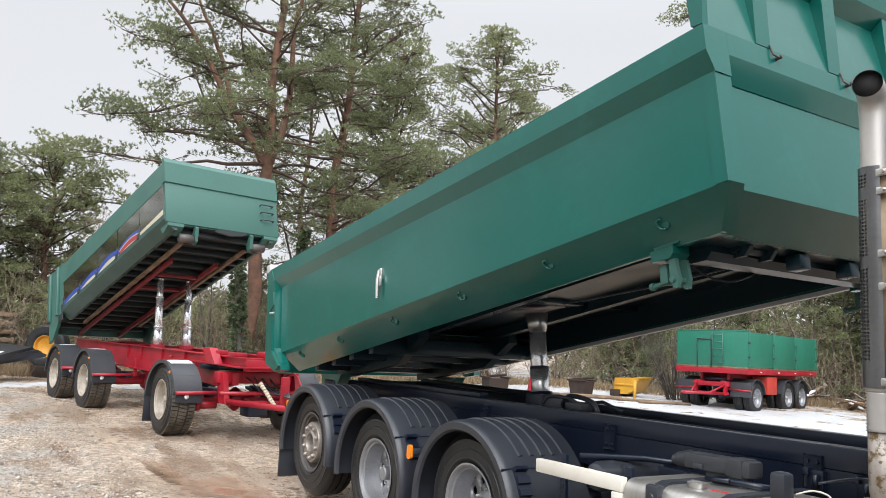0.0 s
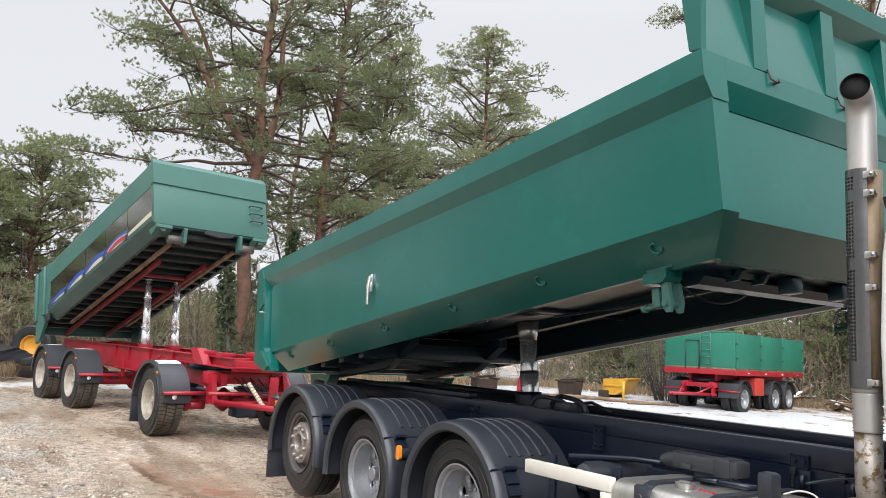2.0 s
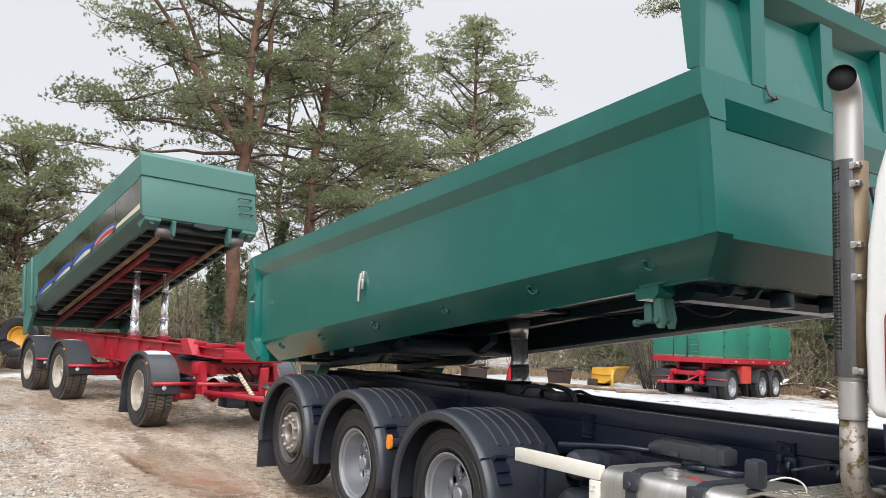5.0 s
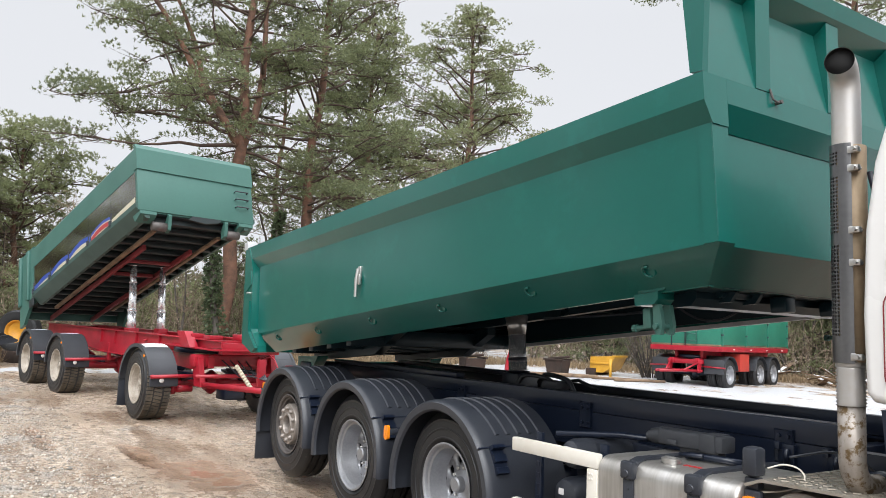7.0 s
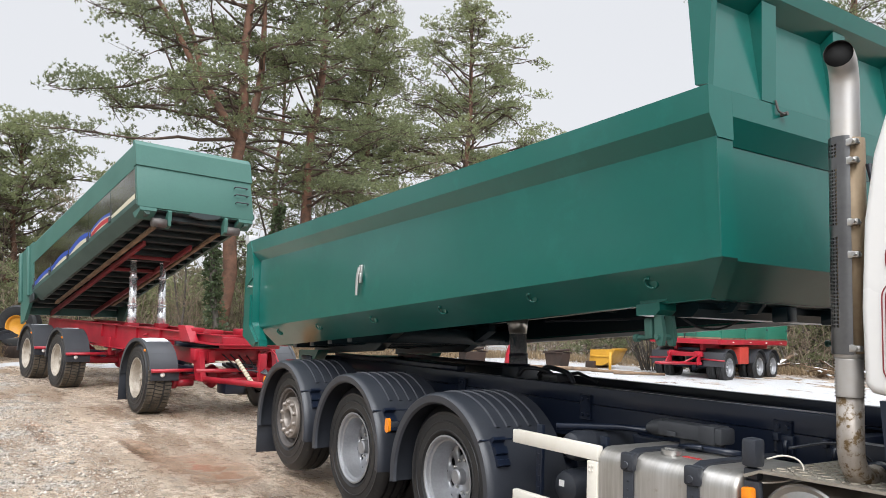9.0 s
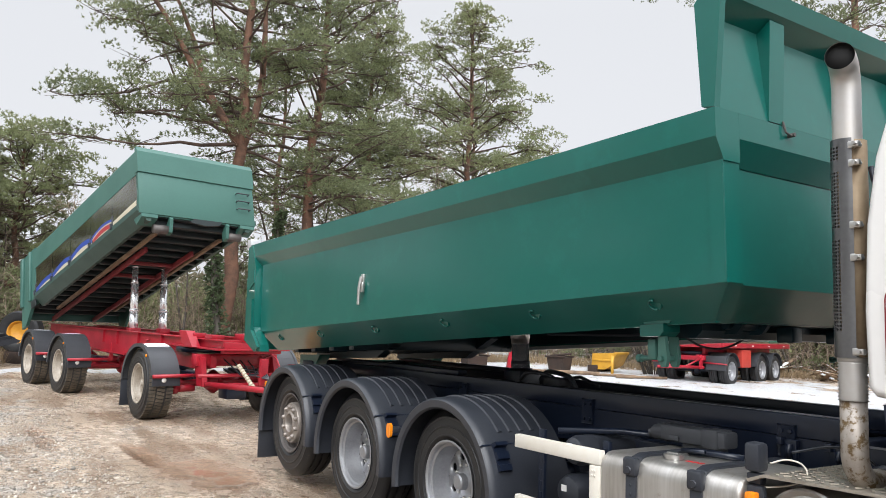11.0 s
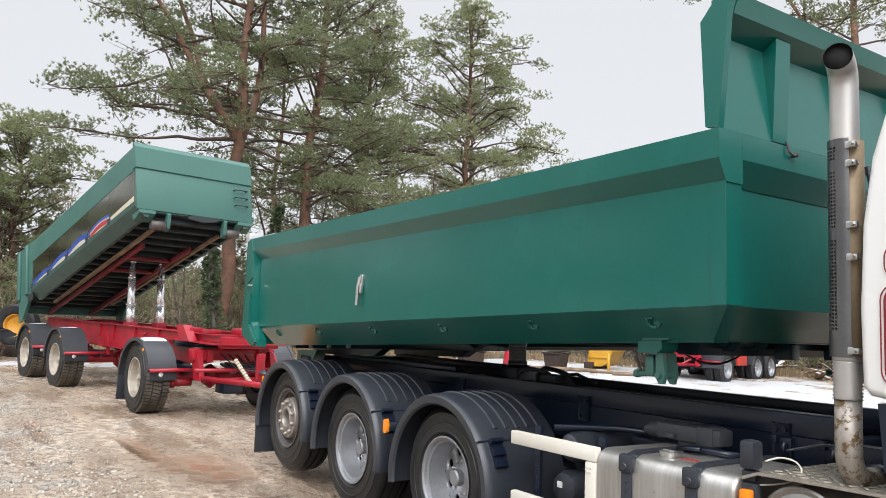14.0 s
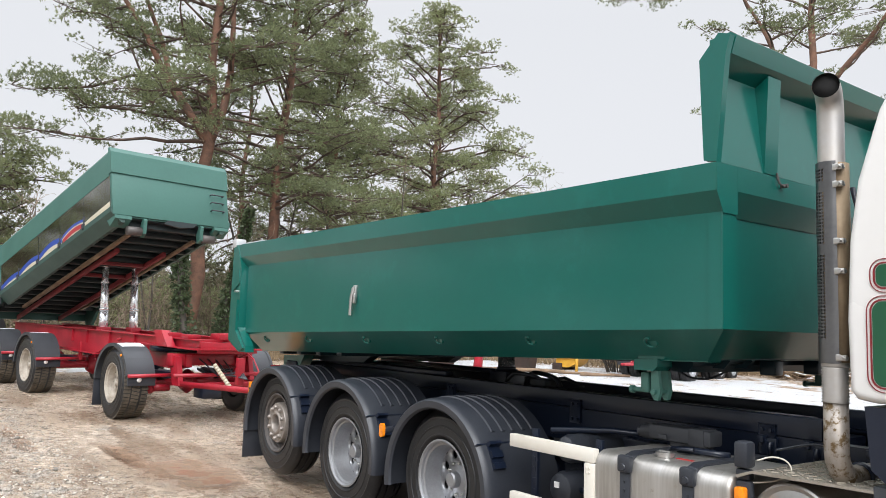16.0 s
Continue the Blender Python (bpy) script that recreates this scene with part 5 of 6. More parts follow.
            ways.append(out / size * 0.7 + np.array([0, 0, 0.45]))
    ends, ways = np.concatenate(ends), np.concatenate(ways)
    v, f = twig_tubes(paths, radii, 4)
    tv, tf = twig_tubes(twigs, thin, 3)
    v, f = np.concatenate([v, tv]), np.concatenate([f, tf + len(v)])
    wood = part("trunk", tube(B(), trunk, list(np.linspace(radius, radius * 0.28, k)), 14), bark or BARK, t, "reddish scaly bark trunk")
    for st, sr, _ in stems[1:]:
        part("stem", tube(B(), st, list(np.linspace(sr, sr * 0.3, k)), 10), bark or BARK, t)
    lo = new("branchwork", tri_mesh("branchwork", v, f, bark or LIMB))
    lo.parent = t
    v, f = blades(rng, ends, ways, 12, long, wide, 0.8)
    cr = new("crown", tri_mesh("crown", v, f, needles or NEEDLES))
    cr.parent = t
    return t


def build_trees():
    PINE = "tall pine with a reddish trunk and open grey-green crown"
    g = "pines at the yard's edge"
    tag = lambda o: tagged(o, group=g)
    z0 = lambda x, y: (x, y, ground_z(x, y))
    tag(pine("pine_tree", PINE, z0(-20.9, 3.9), 15.8, 7.4, 4.1, 3, (0.5, 0.3), 0.27, 60, 1.1, forks=3,
             extra=((7.5, -2.1, 6.0, 0.02), (7.2, -2.3, 5.4, -0.06), (7.8, -2.2, 5.4, 0.10), (8.2, -1.9, 4.4, 0.10), (7.0, 1.2, 4.2, 0.0), (8.6, -2.3, 3.6, 0.10), (9.4, -2.0, 5.0, 0.06), (10.6, -2.2, 4.6, 0.08), (11.8, -1.9, 4.4, 0.12), (6.4, -2.0, 3.8, -0.08), (9.9, -1.2, 4.2, 0.05))))
    tag(pine("pine_tree", PINE, z0(-22.4, 6.9), 16.6, 5.2, 4.5, 7, (1.6, 0.5), 0.24, 74, 1.1, extra=((6.2, 0.8, 4.2, -0.1), (7.0, 1.4, 4.6, 0.0), (5.6, -0.4, 3.6, 0))))
    tag(pine("pine_tree", PINE, z0(-23.8, 15.7), 15.4, 4.4, 5.6, 11, (0.4, -0.2), 0.2, 84, 1.1, shape=0.65, needles=NEEDLES_OLIVE))
    tag(pine("pine_tree", PINE, z0(-24.6, 10.6), 14.2, 3.8, 4.8, 13, (0.3, 0.4), 0.19, 84, 1.1, needles=NEEDLES_OLIVE))
    tag(pine("pine_tree", PINE, z0(-28.0, 18.5), 12.5, 4.5, 4.8, 43, (0.3, 0.4), 0.17, 36, 0.9))
    tag(pine("pine_tree", PINE, z0(-28.5, 8.2), 13.0, 3.6, 4.4, 17, (0.3, 0.4), 0.17, 40, 0.9))
    tag(pine("pine_tree", PINE, z0(-25.2, -2.1), 7.0, 1.2, 3.1, 23, (0.3, 0.2), 0.15, 74, 1.2, needles=NEEDLES_OLIVE))
    tag(pine("pine_tree", PINE, z0(-24.6, -4.4), 6.6, 1.2, 3.1, 29, (0.3, 0.2), 0.15, 74, 1.2, needles=NEEDLES_OLIVE))
    tag(pine("pine_tree", PINE, z0(-24.0, -7.4), 6.2, 1.2, 3.2, 59, (0.3, 0.2), 0.15, 60, 1.1, needles=NEEDLES_OLIVE))
    tag(pine("pine_tree", PINE, z0(-11.6, 25.2), 20.2, 8.8, 4.8, 31, (0.6, 0.2), 0.26, 50, 1.1, forks=2,
             extra=((18.3, 3.3, 6.4, 0.12), (19.2, 3.1, 6.6, 0.1))))
    tag(pine("pine_tree", PINE, z0(-5.6, 26.5), 16.0, 5.5, 4.6, 37, (0.2, 0.2), 0.22, 40, 1.0))
    SMALL = "bushy young conifer at the edge of the yard"
    for i, (x, y, h, r) in enumerate(((-15.6, 29.5, 6.6, 2.6), (-13.2, 31.0, 7.2, 2.8), (-10.4, 31.5, 7.4, 2.8), (-18.6, 27.0, 5.4, 2.2),
                                      (-21.5, 23.0, 4.6, 2.0), (-7.6, 30.6, 7.0, 2.8), (-19.6, 20.6, 4.0, 1.5), (-16.8, 33.5, 7.8, 3.0), (-14.4, 27.6, 6.2, 2.6), (-11.8, 29.0, 6.8, 2.8), (-9.0, 33.0, 8.0, 3.0))):
        tagged(pine("young_conifer", SMALL, z0(x, y), h, 0.4, r, 101 + i, (0.1, 0.1), 0.09, 40, 1.0, bark=BARK_GREY,
                    needles=NEEDLES_OLIVE if i % 3 else NEEDLES, shape=0.8, long=0.14, wide=0.015), group="young conifers")
    # unseen woods added all round behind the camera, to darken what the paint mirrors
    far = [pine("pine_tree", PINE, z0(20, -36), 14, 2.0, 4.6, 61, (0.3, 0.1), 0.24, 12, 0.10, long=0.5, wide=0.08)]
    for i, (x, y) in enumerate(((4, -36), (-9, -34), (-22, -30), (37, -22), (43, -6), (42, 10), (12, -33), (-4, -39), (28, -33), (-16, -38), (45, 2), (38, 24), (14, 36), (2, 38), (26, 34), (20, 39), (33, 29), (8, 39), (-30, -24), (-12, -30), (-1, -33), (-26, -36), (-34, -30), (9, -40), (-19, -25), (-38, -18))):
        far.append(copy_thing(far[0], Matrix.Translation(z0(x, y)) @ pose(0, 0, 0, 0, 0, 77 * i) @ Matrix.Scale(0.5 if x + y > 36 else 1.0, 4)))
    for o in far:
        tag(o)


def build_thicket():
    """Bare shrubs, dry grass and a dark wood behind them, all along the edge of the yard."""
    rng = np.random.default_rng(5)

    def edge(u, depth):
        # a line from behind the trailer round to the far corner of the yard
        a = np.array([-19.5, -10.0]) + (np.array([-21.0, 16.0]) - np.array([-19.5, -10.0])) * np.minimum(u, 0.62)[:, None] / 0.62
        b = (np.array([-6.0, 31.0]) - np.array([-21.0, 16.0])) * (np.maximum(u - 0.62, 0) / 0.38)[:, None]
        p = a + b
        out = np.stack([np.where(u < 0.62, -1.0, -0.7), np.where(u < 0.62, 0.05, 0.7)], 1)
        return p + out * depth[:, None]

    n = 1700
    roots = edge(rng.uniform(0, 1, n), rng.gamma(1.6, 1.5, n) + 0.2)
    paths, radii = [], []
    for x, y in roots:
        h = rng.uniform(1.0, 3.4)
        stem = curve_path((x, y, ground_z(x, y) - 0.05), (rng.normal(0, 0.35), rng.normal(0, 0.35), 1), h, rng, 6, 0.0, 0.14)
        paths.append(stem)
        radii.append(np.linspace(0.014, 0.005, 6) * rng.uniform(0.6, 1.7))
        for _ in range(5):
            q = rng.integers(1, 5)
            paths.append(curve_path(stem[q], (rng.normal(0, 0.8), rng.normal(0, 0.8), 0.7), h * rng.uniform(0.25, 0.55), rng, 6, 0.02, 0.22))
            radii.append(np.linspace(0.008, 0.0035, 6))
    v, f = twig_tubes(paths, radii, 3)
    tagged(new("thicket", tri_mesh("thicket", v, f, TWIGS)), "tangle of bare brown shrubs along the yard", "shrubs", kind="stuff")

    n = 9000
    p = edge(rng.uniform(0, 1, n), rng.gamma(1.3, 0.8, n) - 0.9)
    c = np.array([(x, y, ground_z(x, y)) for x, y in p])
    v, f = blades(rng, c, np.tile((0, 0, 1.0), (n, 1)), 3, 0.34, 0.010, 0.35)
    tagged(new("dry_grass", tri_mesh("dry_grass", v, f, DRY)), "tufts of dry yellow grass along the yard", "grass", kind="stuff")

    # evergreen scrub behind the shrubs and deeper dark wood
    for name, mat, n, lo, hi, zlo, zhi, size, label in (
            ("undergrowth", NEEDLES_OLIVE, 16000, 2.2, 6.0, 0.1, 3.2, 0.24, "dark evergreen undergrowth behind the shrubs"),
            ("far_wood", NEEDLES_DARK, 22000, 7.0, 16.0, 0.0, 4.6, 0.42, "dense dark wood behind the yard")):
        u = rng.uniform(-0.15, 1.25, n)
        p = edge(np.clip(u, 0, 1), rng.uniform(lo, hi, n))
        p[:, 1] += np.where(u < 0, u * 110, 0)
        p[:, 0] += np.where(u > 1, (u - 1) * 90, 0)
        lump = np.array([noise.noise(Vector((x * 0.35, y * 0.35, 3.0))) for x, y in p])
        z = np.array([ground_z(x, y) for x, y in p]) + zlo + (zhi - zlo) * np.clip(0.65 + 0.6 * lump, 0.15, 1.2) * rng.uniform(0, 1, n) ** 0.8 * np.where(u > 0.62, 1.6, 1.0)
        c = np.column_stack([p, z])
        v, f = blades(rng, c, rng.normal(0, 1, (n, 3)) + (0, 0, 0.4), 7, size, size * 0.13, 0.6)
        tagged(new(name, tri_mesh(name, v, f, mat)), label, "woodland", kind="stuff")

    # ivy-clad trunks between the trailer and the tipper
    for i, (x, y, h) in enumerate(((-19.3, 3.3, 6.5), (-19.8, 4.5, 5.2))):
        t = thing("ivy_trunk", "slender trunk thickly clad in dark ivy", "tree", Matrix.Translation((x, y, ground_z(x, y))))
        st = curve_path((0, 0, -0.1), (0.05, 0.03, 1), h, rng, 8, 0, 0.05)
        part("trunk", tube(B(), st, list(np.linspace(0.12, 0.06, 8)), 10), BARK_GREY, t)
        m = 1500
        u = rng.uniform(0.02, 0.98, m) * 7
        a = rng.uniform(0, 2 * np.pi, m)
        rr = rng.uniform(0.1, 0.34, m) * (1.15 - u / 9)
        c = np.column_stack([np.interp(u, range(8), st[:, 0]) + rr * np.cos(a), np.interp(u, range(8), st[:, 1]) + rr * np.sin(a), np.interp(u, range(8), st[:, 2])])
        v, f = blades(rng, c, np.column_stack([np.cos(a), np.sin(a), -0.4 + 0 * a]), 3, 0.11, 0.045, 0.5)
        o = new("ivy", tri_mesh("ivy", v, f, IVY))
        o.parent = t
    # thin bare trunks between the pines and at the yard's far side
    for i in range(46):
        u = rng.uniform(0.05, 0.98)
        x, y = edge(np.array([u]), np.array([rng.uniform(0.3, 5)]))[0]
        h = rng.uniform(3, 5) if u < 0.32 or u > 0.7 else rng.uniform(4.0, 8.0)
        t = thing("bare_tree", "slender leafless tree with fine grey twigs", "tree", Matrix.Translation((x, y, ground_z(x, y))), group="bare trees")
        st = curve_path((0, 0, -0.1), (rng.normal(0, 0.1), rng.normal(0, 0.1), 1), h, rng, 9, 0, 0.05)
        part("trunk", tube(B(), st, list(np.linspace(0.012 * h, 0.012, 9)), 7), BARK_GREY, t)
        ps, rs = [], []
        for q in range(26):
            k = rng.integers(2, 9)
            br = curve_path(st[k], (rng.normal(0, 0.7), rng.normal(0, 0.7), 0.8), h * rng.uniform(0.12, 0.3), rng, 6, 0.0, 0.18)
            ps.append(br), rs.append(np.linspace(0.014, 0.004, 6))
            for _ in range(4):
                ps.append(curve_path(br[rng.integers(1, 6)], (rng.normal(0, 0.8), rng.normal(0, 0.8), 0.5), h * rng.uniform(0.06, 0.15), rng, 6, 0.0, 0.22))
                rs.append(np.linspace(0.006, 0.003, 6))
        v, f = twig_tubes(ps, rs, 3)
        o = new("twigwork", tri_mesh("twigwork", v, f, TWIGS))
        o.parent = t


def build_shrub():
    """A dark bare shrub that stands by the parked trailer."""
    rng = np.random.default_rng(12)
    x, y = -14.9, 18.0
    t = thing("bare_shrub", "dark leafless shrub with many upright stems", "shrub", Matrix.Translation((x, y, ground_z(x, y))))
    ps, rs = [], []
    for k in range(46):
        a = rng.uniform(0, 2 * math.pi)
        st = curve_path((0.5 * math.cos(a) * rng.uniform(0, 1), 0.5 * math.sin(a) * rng.uniform(0, 1), -0.05), (0.45 * math.cos(a), 0.45 * math.sin(a), 1), rng.uniform(1.6, 3.4), rng, 6, 0, 0.10)
        ps.append(st), rs.append(np.linspace(0.022, 0.006, 6))
        for _ in range(6):
            ps.append(curve_path(st[rng.integers(1, 6)], (rng.normal(0, 0.6), rng.normal(0, 0.6), 0.8), rng.uniform(0.4, 0.9), rng, 6, 0, 0.2))
            rs.append(np.linspace(0.009, 0.003, 6))
    v, f = twig_tubes(ps, rs, 3)
    o = new("branchwork", tri_mesh("branchwork", v, f, BARK_GREY))
    o.parent = t


build_trees()
build_thicket()
build_shrub()


# ---------- truck: tank, frame, exhaust, cab ----------
TAN = surface("heat_wrapped_pipe", (0.33, 0.25, 0.16), 0.6, 0.3, (0.22, 0.15, 0.09), 0.7, 5, 40, 0.2)
PIPE = surface("weathered_exhaust_steel", (0.54, 0.525, 0.51), 0.45, 0.55, (0.5, 0.46, 0.41), 0.7, 5, 40, 0.05, wear=(0.16, 0.085, 0.04), wear_at=0.66)
PIPE_RUST = surface("rust_stained_pipe", (0.38, 0.35, 0.32), 0.5, 0.45, (0.24, 0.19, 0.14), 0.9, 9, 60, 0.15, wear=(0.12, 0.075, 0.03), wear_at=0.49, stretch=(1, 1, 0.4))
SHIELD = surface("perforated_heat_shield", (0.13, 0.13, 0.135), 0.3, 0.85, (0.2, 0.2, 0.2), 0.7, 4, 50, 0.05)
MOUTH_BLACK = surface("pipe_mouth_black", (0.006, 0.006, 0.006), 0.9, 0, (0.01, 0.01, 0.01), 0.5, 10, 60, 0.1)
REDLINE = surface("dark_red_stripe", (0.20, 0.015, 0.02), 0.35, 0, (0.16, 0.012, 0.015), 0.4, 5, 30, 0)
PLATE = surface("diamond_plate", (0.50, 0.46, 0.40), 0.42, 0.7, (0.30, 0.27, 0.22), 0.8, 5, 40, 0.1)
REDMARK = surface("red_sticker", (0.55, 0.03, 0.03), 0.5, 0, (0.4, 0.02, 0.02), 0.4, 20, 60, 0)


def perforated(bm, centre, r, a0, a1, z0, z1, cols, rows, keep, hole=0.62):
    """An upright curved sheet round centre; the cells for which keep(col, row) holds are pierced by round holes."""
    cx, cy = centre

    def at(u, v):
        a = radians(a0 + (a1 - a0) * u)
        return (cx + r * math.cos(a), cy + r * math.sin(a), z0 + (z1 - z0) * v)

    corner = [(-1, -1), (0, -1), (1, -1), (1, 0), (1, 1), (0, 1), (-1, 1), (-1, 0)]
    for i in range(cols):
        for j in range(rows):
            u, v = (i + 0.5) / cols, (j + 0.5) / rows
            out = [bm.verts.new(at(u + 0.5 * p / cols, v + 0.5 * q / rows)) for p, q in corner]
            if keep(i, j):
                inn = []
                for p, q in corner:
                    n = math.hypot(p, q)
                    inn.append(bm.verts.new(at(u + 0.5 * hole * p / n / cols, v + 0.5 * hole * q / n / rows)))
                for k in range(8):
                    bm.faces.new((out[k], out[(k + 1) % 8], inn[(k + 1) % 8], inn[k]))
            else:
                bm.faces.new(out)
    bmesh.ops.remove_doubles(bm, verts=bm.verts, dist=1e-5)
    return bm


def rounded_ring(bm, x0, x1, z0, z1, r, w, y, depth):
    """A thin frame with round corners, facing -y."""
    loops = []
    for g, yy in ((0, y), (0, y - depth), (w, y - depth), (w, y)):
        pts = []
        for cx, cz, a in ((x1 - r, z1 - r, 0), (x0 + r, z1 - r, 90), (x0 + r, z0 + r, 180), (x1 - r, z0 + r, 270)):
            pts += [bm.verts.new((cx + (r - g) * math.cos(radians(a + b)), yy, cz + (r - g) * math.sin(radians(a + b)))) for b in range(0, 91, 15)]
        loops.append(pts)
    n = len(loops[0])
    for p, q in ((0, 1), (1, 2), (2, 3)):
        for k in range(n):
            bm.faces.new((loops[p][k], loops[p][(k + 1) % n], loops[q][(k + 1) % n], loops[q][k]))
    bmesh.ops.recalc_face_normals(bm, faces=bm.faces)
    return bm


def build_truck_side(t):
    # cream battery frame with its perforated post
    part("frame_bar", box(B(), 0.735, 1.435, -1.235, -1.19, 0.845, 0.922, 0.006), CREAM, t, "cream painted steel side bar")
    part("frame_bar", box(B(), 0.745, 1.37, -1.235, -1.19, 0.50, 0.575, 0.006), CREAM, t, "cream painted steel side bar")
    post = box(B(), 1.365, 1.44, -1.239, -1.185, 0.30, 0.842, 0.006)
    for z in (0.79, 0.815, 0.60, 0.57):
        for x in (1.385, 1.405):
            lathe(post, [(0, -1.243), (0.006, -1.243), (0.007, -1.238)], 8, (x, 0, z))
    part("frame_post", post, CREAM, t, "cream painted steel post")
    for x, y in ((0.80, -1.06), (1.33, -1.06)):
        p = box(B(), x - 0.025, x + 0.025, y - 0.02, y + 0.005, 0.30, 0.95, 0.003)
        for k in range(9):
            box(p, x - 0.012, x + 0.012, y - 0.024, y - 0.0195, 0.36 + 0.065 * k, 0.39 + 0.065 * k, 0.0)
        part("slotted_post", p, BLACK, t)
    for x, z, r in ((0.99, 0.845, 0.088), (0.95, 0.60, 0.105)):
        c = lathe(B(), [(0.0, -1.03), (r * 0.5, -1.022), (r * 0.85, -1.0), (r, -0.96), (r, -0.88), (r * 1.02, -0.875), (r * 1.02, -0.86), (r, -0.855), (r, -0.78),
                        (r * 1.02, -0.775), (r * 1.02, -0.76), (r, -0.755), (r, -0.5), (0.0, -0.48)], 28, (x, 0, z))
        a = part("air_tank", c, PLASTIC, t, "black ribbed compressed-air tank")
        part("tank_label", box(B(), x - 0.02, x + 0.018, -1.033, -1.026, z + 0.01, z + 0.045, 0.0), WHITE, a)
        part("valve", tube(B(), [(x + r, -0.92, z), (x + r + 0.06, -0.92, z)], 0.02, 10), BLACK, a)
    part("support_bar", tube(B(), [(0.86, -1.0, 0.945), (1.1, -0.7, 0.955), (1.5, -0.62, 0.96)], 0.02, 8), BLACK, t)
    part("inner_panel", box(B(), 0.72, 1.40, -0.56, -0.52, 0.42, 0.90, 0.01), BLACK, t)
    # fuel tank
    tk = box(B(), 1.435, 2.27, -1.235, -0.60, 0.34, 0.925, 0.0)
    es = [e for e in tk.edges if abs(e.verts[0].co.x - e.verts[1].co.x) > 0.1]
    bmesh.ops.bevel(tk, geom=es, offset=0.085, segments=6, affect="EDGES", profile=0.5)
    es = [e for e in tk.edges if len(e.link_faces) == 2 and e.calc_face_angle(0) > 1.2]
    bmesh.ops.bevel(tk, geom=es, offset=0.022, segments=3, affect="EDGES", profile=0.5)
    tank = part("fuel_tank", tk, TANK, t, "brushed aluminium fuel tank with two black straps")
    for x in (1.66, 2.05):
        pts = [(-1.245, 0.30), (-1.245, 0.85), (-1.20, 0.922), (-1.15, 0.938), (-0.58, 0.938), (-0.58, 0.926), (-1.148, 0.926), (-1.19, 0.912), (-1.232, 0.846), (-1.232, 0.30)]
        s = prism(B(), pts, "x", x - 0.032, x + 0.032)
        box(s, x - 0.042, x + 0.042, -1.262, -1.215, 0.835, 0.925, 0.014)
        lathe(s, [(0, -1.268), (0.016, -1.268), (0.02, -1.26)], 12, (x, 0, 0.865))
        for k in range(5):
            lathe(s, [(0, -1.249), (0.006, -1.249), (0.007, -1.244)], 6, (x, 0, 0.79 - 0.045 * k))
        part("tank_strap", s, PLASTIC, tank, "black rubber-lined tank strap")
    cap = tube(B(), [(1.80, -1.09, 0.92), (1.80, -1.09, 0.940)], 0.042, 24)
    tube(cap, [(1.80, -1.09, 0.932), (1.80, -1.09, 0.952)], 0.05, 24)
    box(cap, 1.765, 1.835, -1.10, -1.08, 0.952, 0.960, 0.003)
    part("filler_cap", cap, STEEL, tank, "steel screw filler cap")
    mark = B()
    for k in range(3):
        box(mark, 1.86 + 0.035 * k, 1.885 + 0.035 * k, -1.08, -1.05, 0.9255, 0.9275, 0.0)
    part("warning_mark", mark, REDMARK, tank, "faded red warning marks")
    # black toolbox beam on top, with its end cap
    jb = box(B(), 1.42, 1.84, -0.75, -0.63, 0.955, 1.04, 0.014)
    tube(jb, [(1.34, -0.69, 0.985), (1.43, -0.69, 0.995)], [0.042, 0.055], 16)
    tube(jb, [(1.31, -0.69, 0.98), (1.35, -0.69, 0.985)], 0.03, 14)
    box(jb, 1.70, 1.80, -0.757, -0.623, 0.95, 1.046, 0.008)
    box(jb, 1.55, 1.80, -0.72, -0.66, 0.925, 0.956, 0.004)
    box(jb, 1.50, 1.56, -0.768, -0.758, 0.965, 0.99, 0.004)
    part("stowage_box", jb, GREY_DARK, t, "worn dark grey stowage box above the tank")
    cl = tube(B(), [(1.74, -0.90, 0.945), (1.90, -0.88, 0.95), (2.02, -0.84, 0.945)], 0.018, 8)
    tube(cl, [(1.72, -0.93, 0.95), (1.86, -0.93, 0.96)], 0.011, 8)
    part("hose_clamp", cl, BLACK, t)
    # lamp block with its cable, amber lamp
    lb = box(B(), 2.26, 2.335, -1.19, -1.11, 0.955, 1.08, 0.018)
    box(lb, 2.26, 2.33, -1.17, -1.12, 0.90, 0.95, 0.01)
    part("lamp_housing", lb, PLASTIC, t, "black plastic work-lamp housing")
    part("cable", tube(B(), curve([(2.33, -1.10, 0.99), (2.38, -1.06, 1.01), (2.43, -1.03, 1.0), (2.46, -1.03, 0.965), (2.45, -1.06, 0.93), (2.40, -1.10, 0.905), (2.34, -1.16, 0.895)]), 0.0042, 6), CREAM, t)
    part("cable", tube(B(), curve([(2.34, -0.95, 1.03), (2.45, -0.8, 1.06), (2.53, -0.7, 1.02), (2.55, -0.62, 0.97)]), 0.006, 6), PLASTIC, t)
    part("side_lamp", box(B(), 2.285, 2.335, -1.225, -1.18, 0.77, 0.875, 0.01), AMBER, t, "amber side lamp")
    part("lamp_bracket", box(B(), 2.27, 2.35, -1.185, -1.15, 0.75, 0.90, 0.01), PLASTIC, t)
    # diamond plate step over the round silver reservoir
    dp = prism(B(), [(2.28, 0.925), (2.36, 0.955), (2.95, 0.965), (2.95, 0.953), (2.36, 0.943), (2.29, 0.913)], "y", -1.20, -0.56)
    deck = part("tread_plate", dp, PLATE, t, "worn aluminium tread plate")
    tread = None
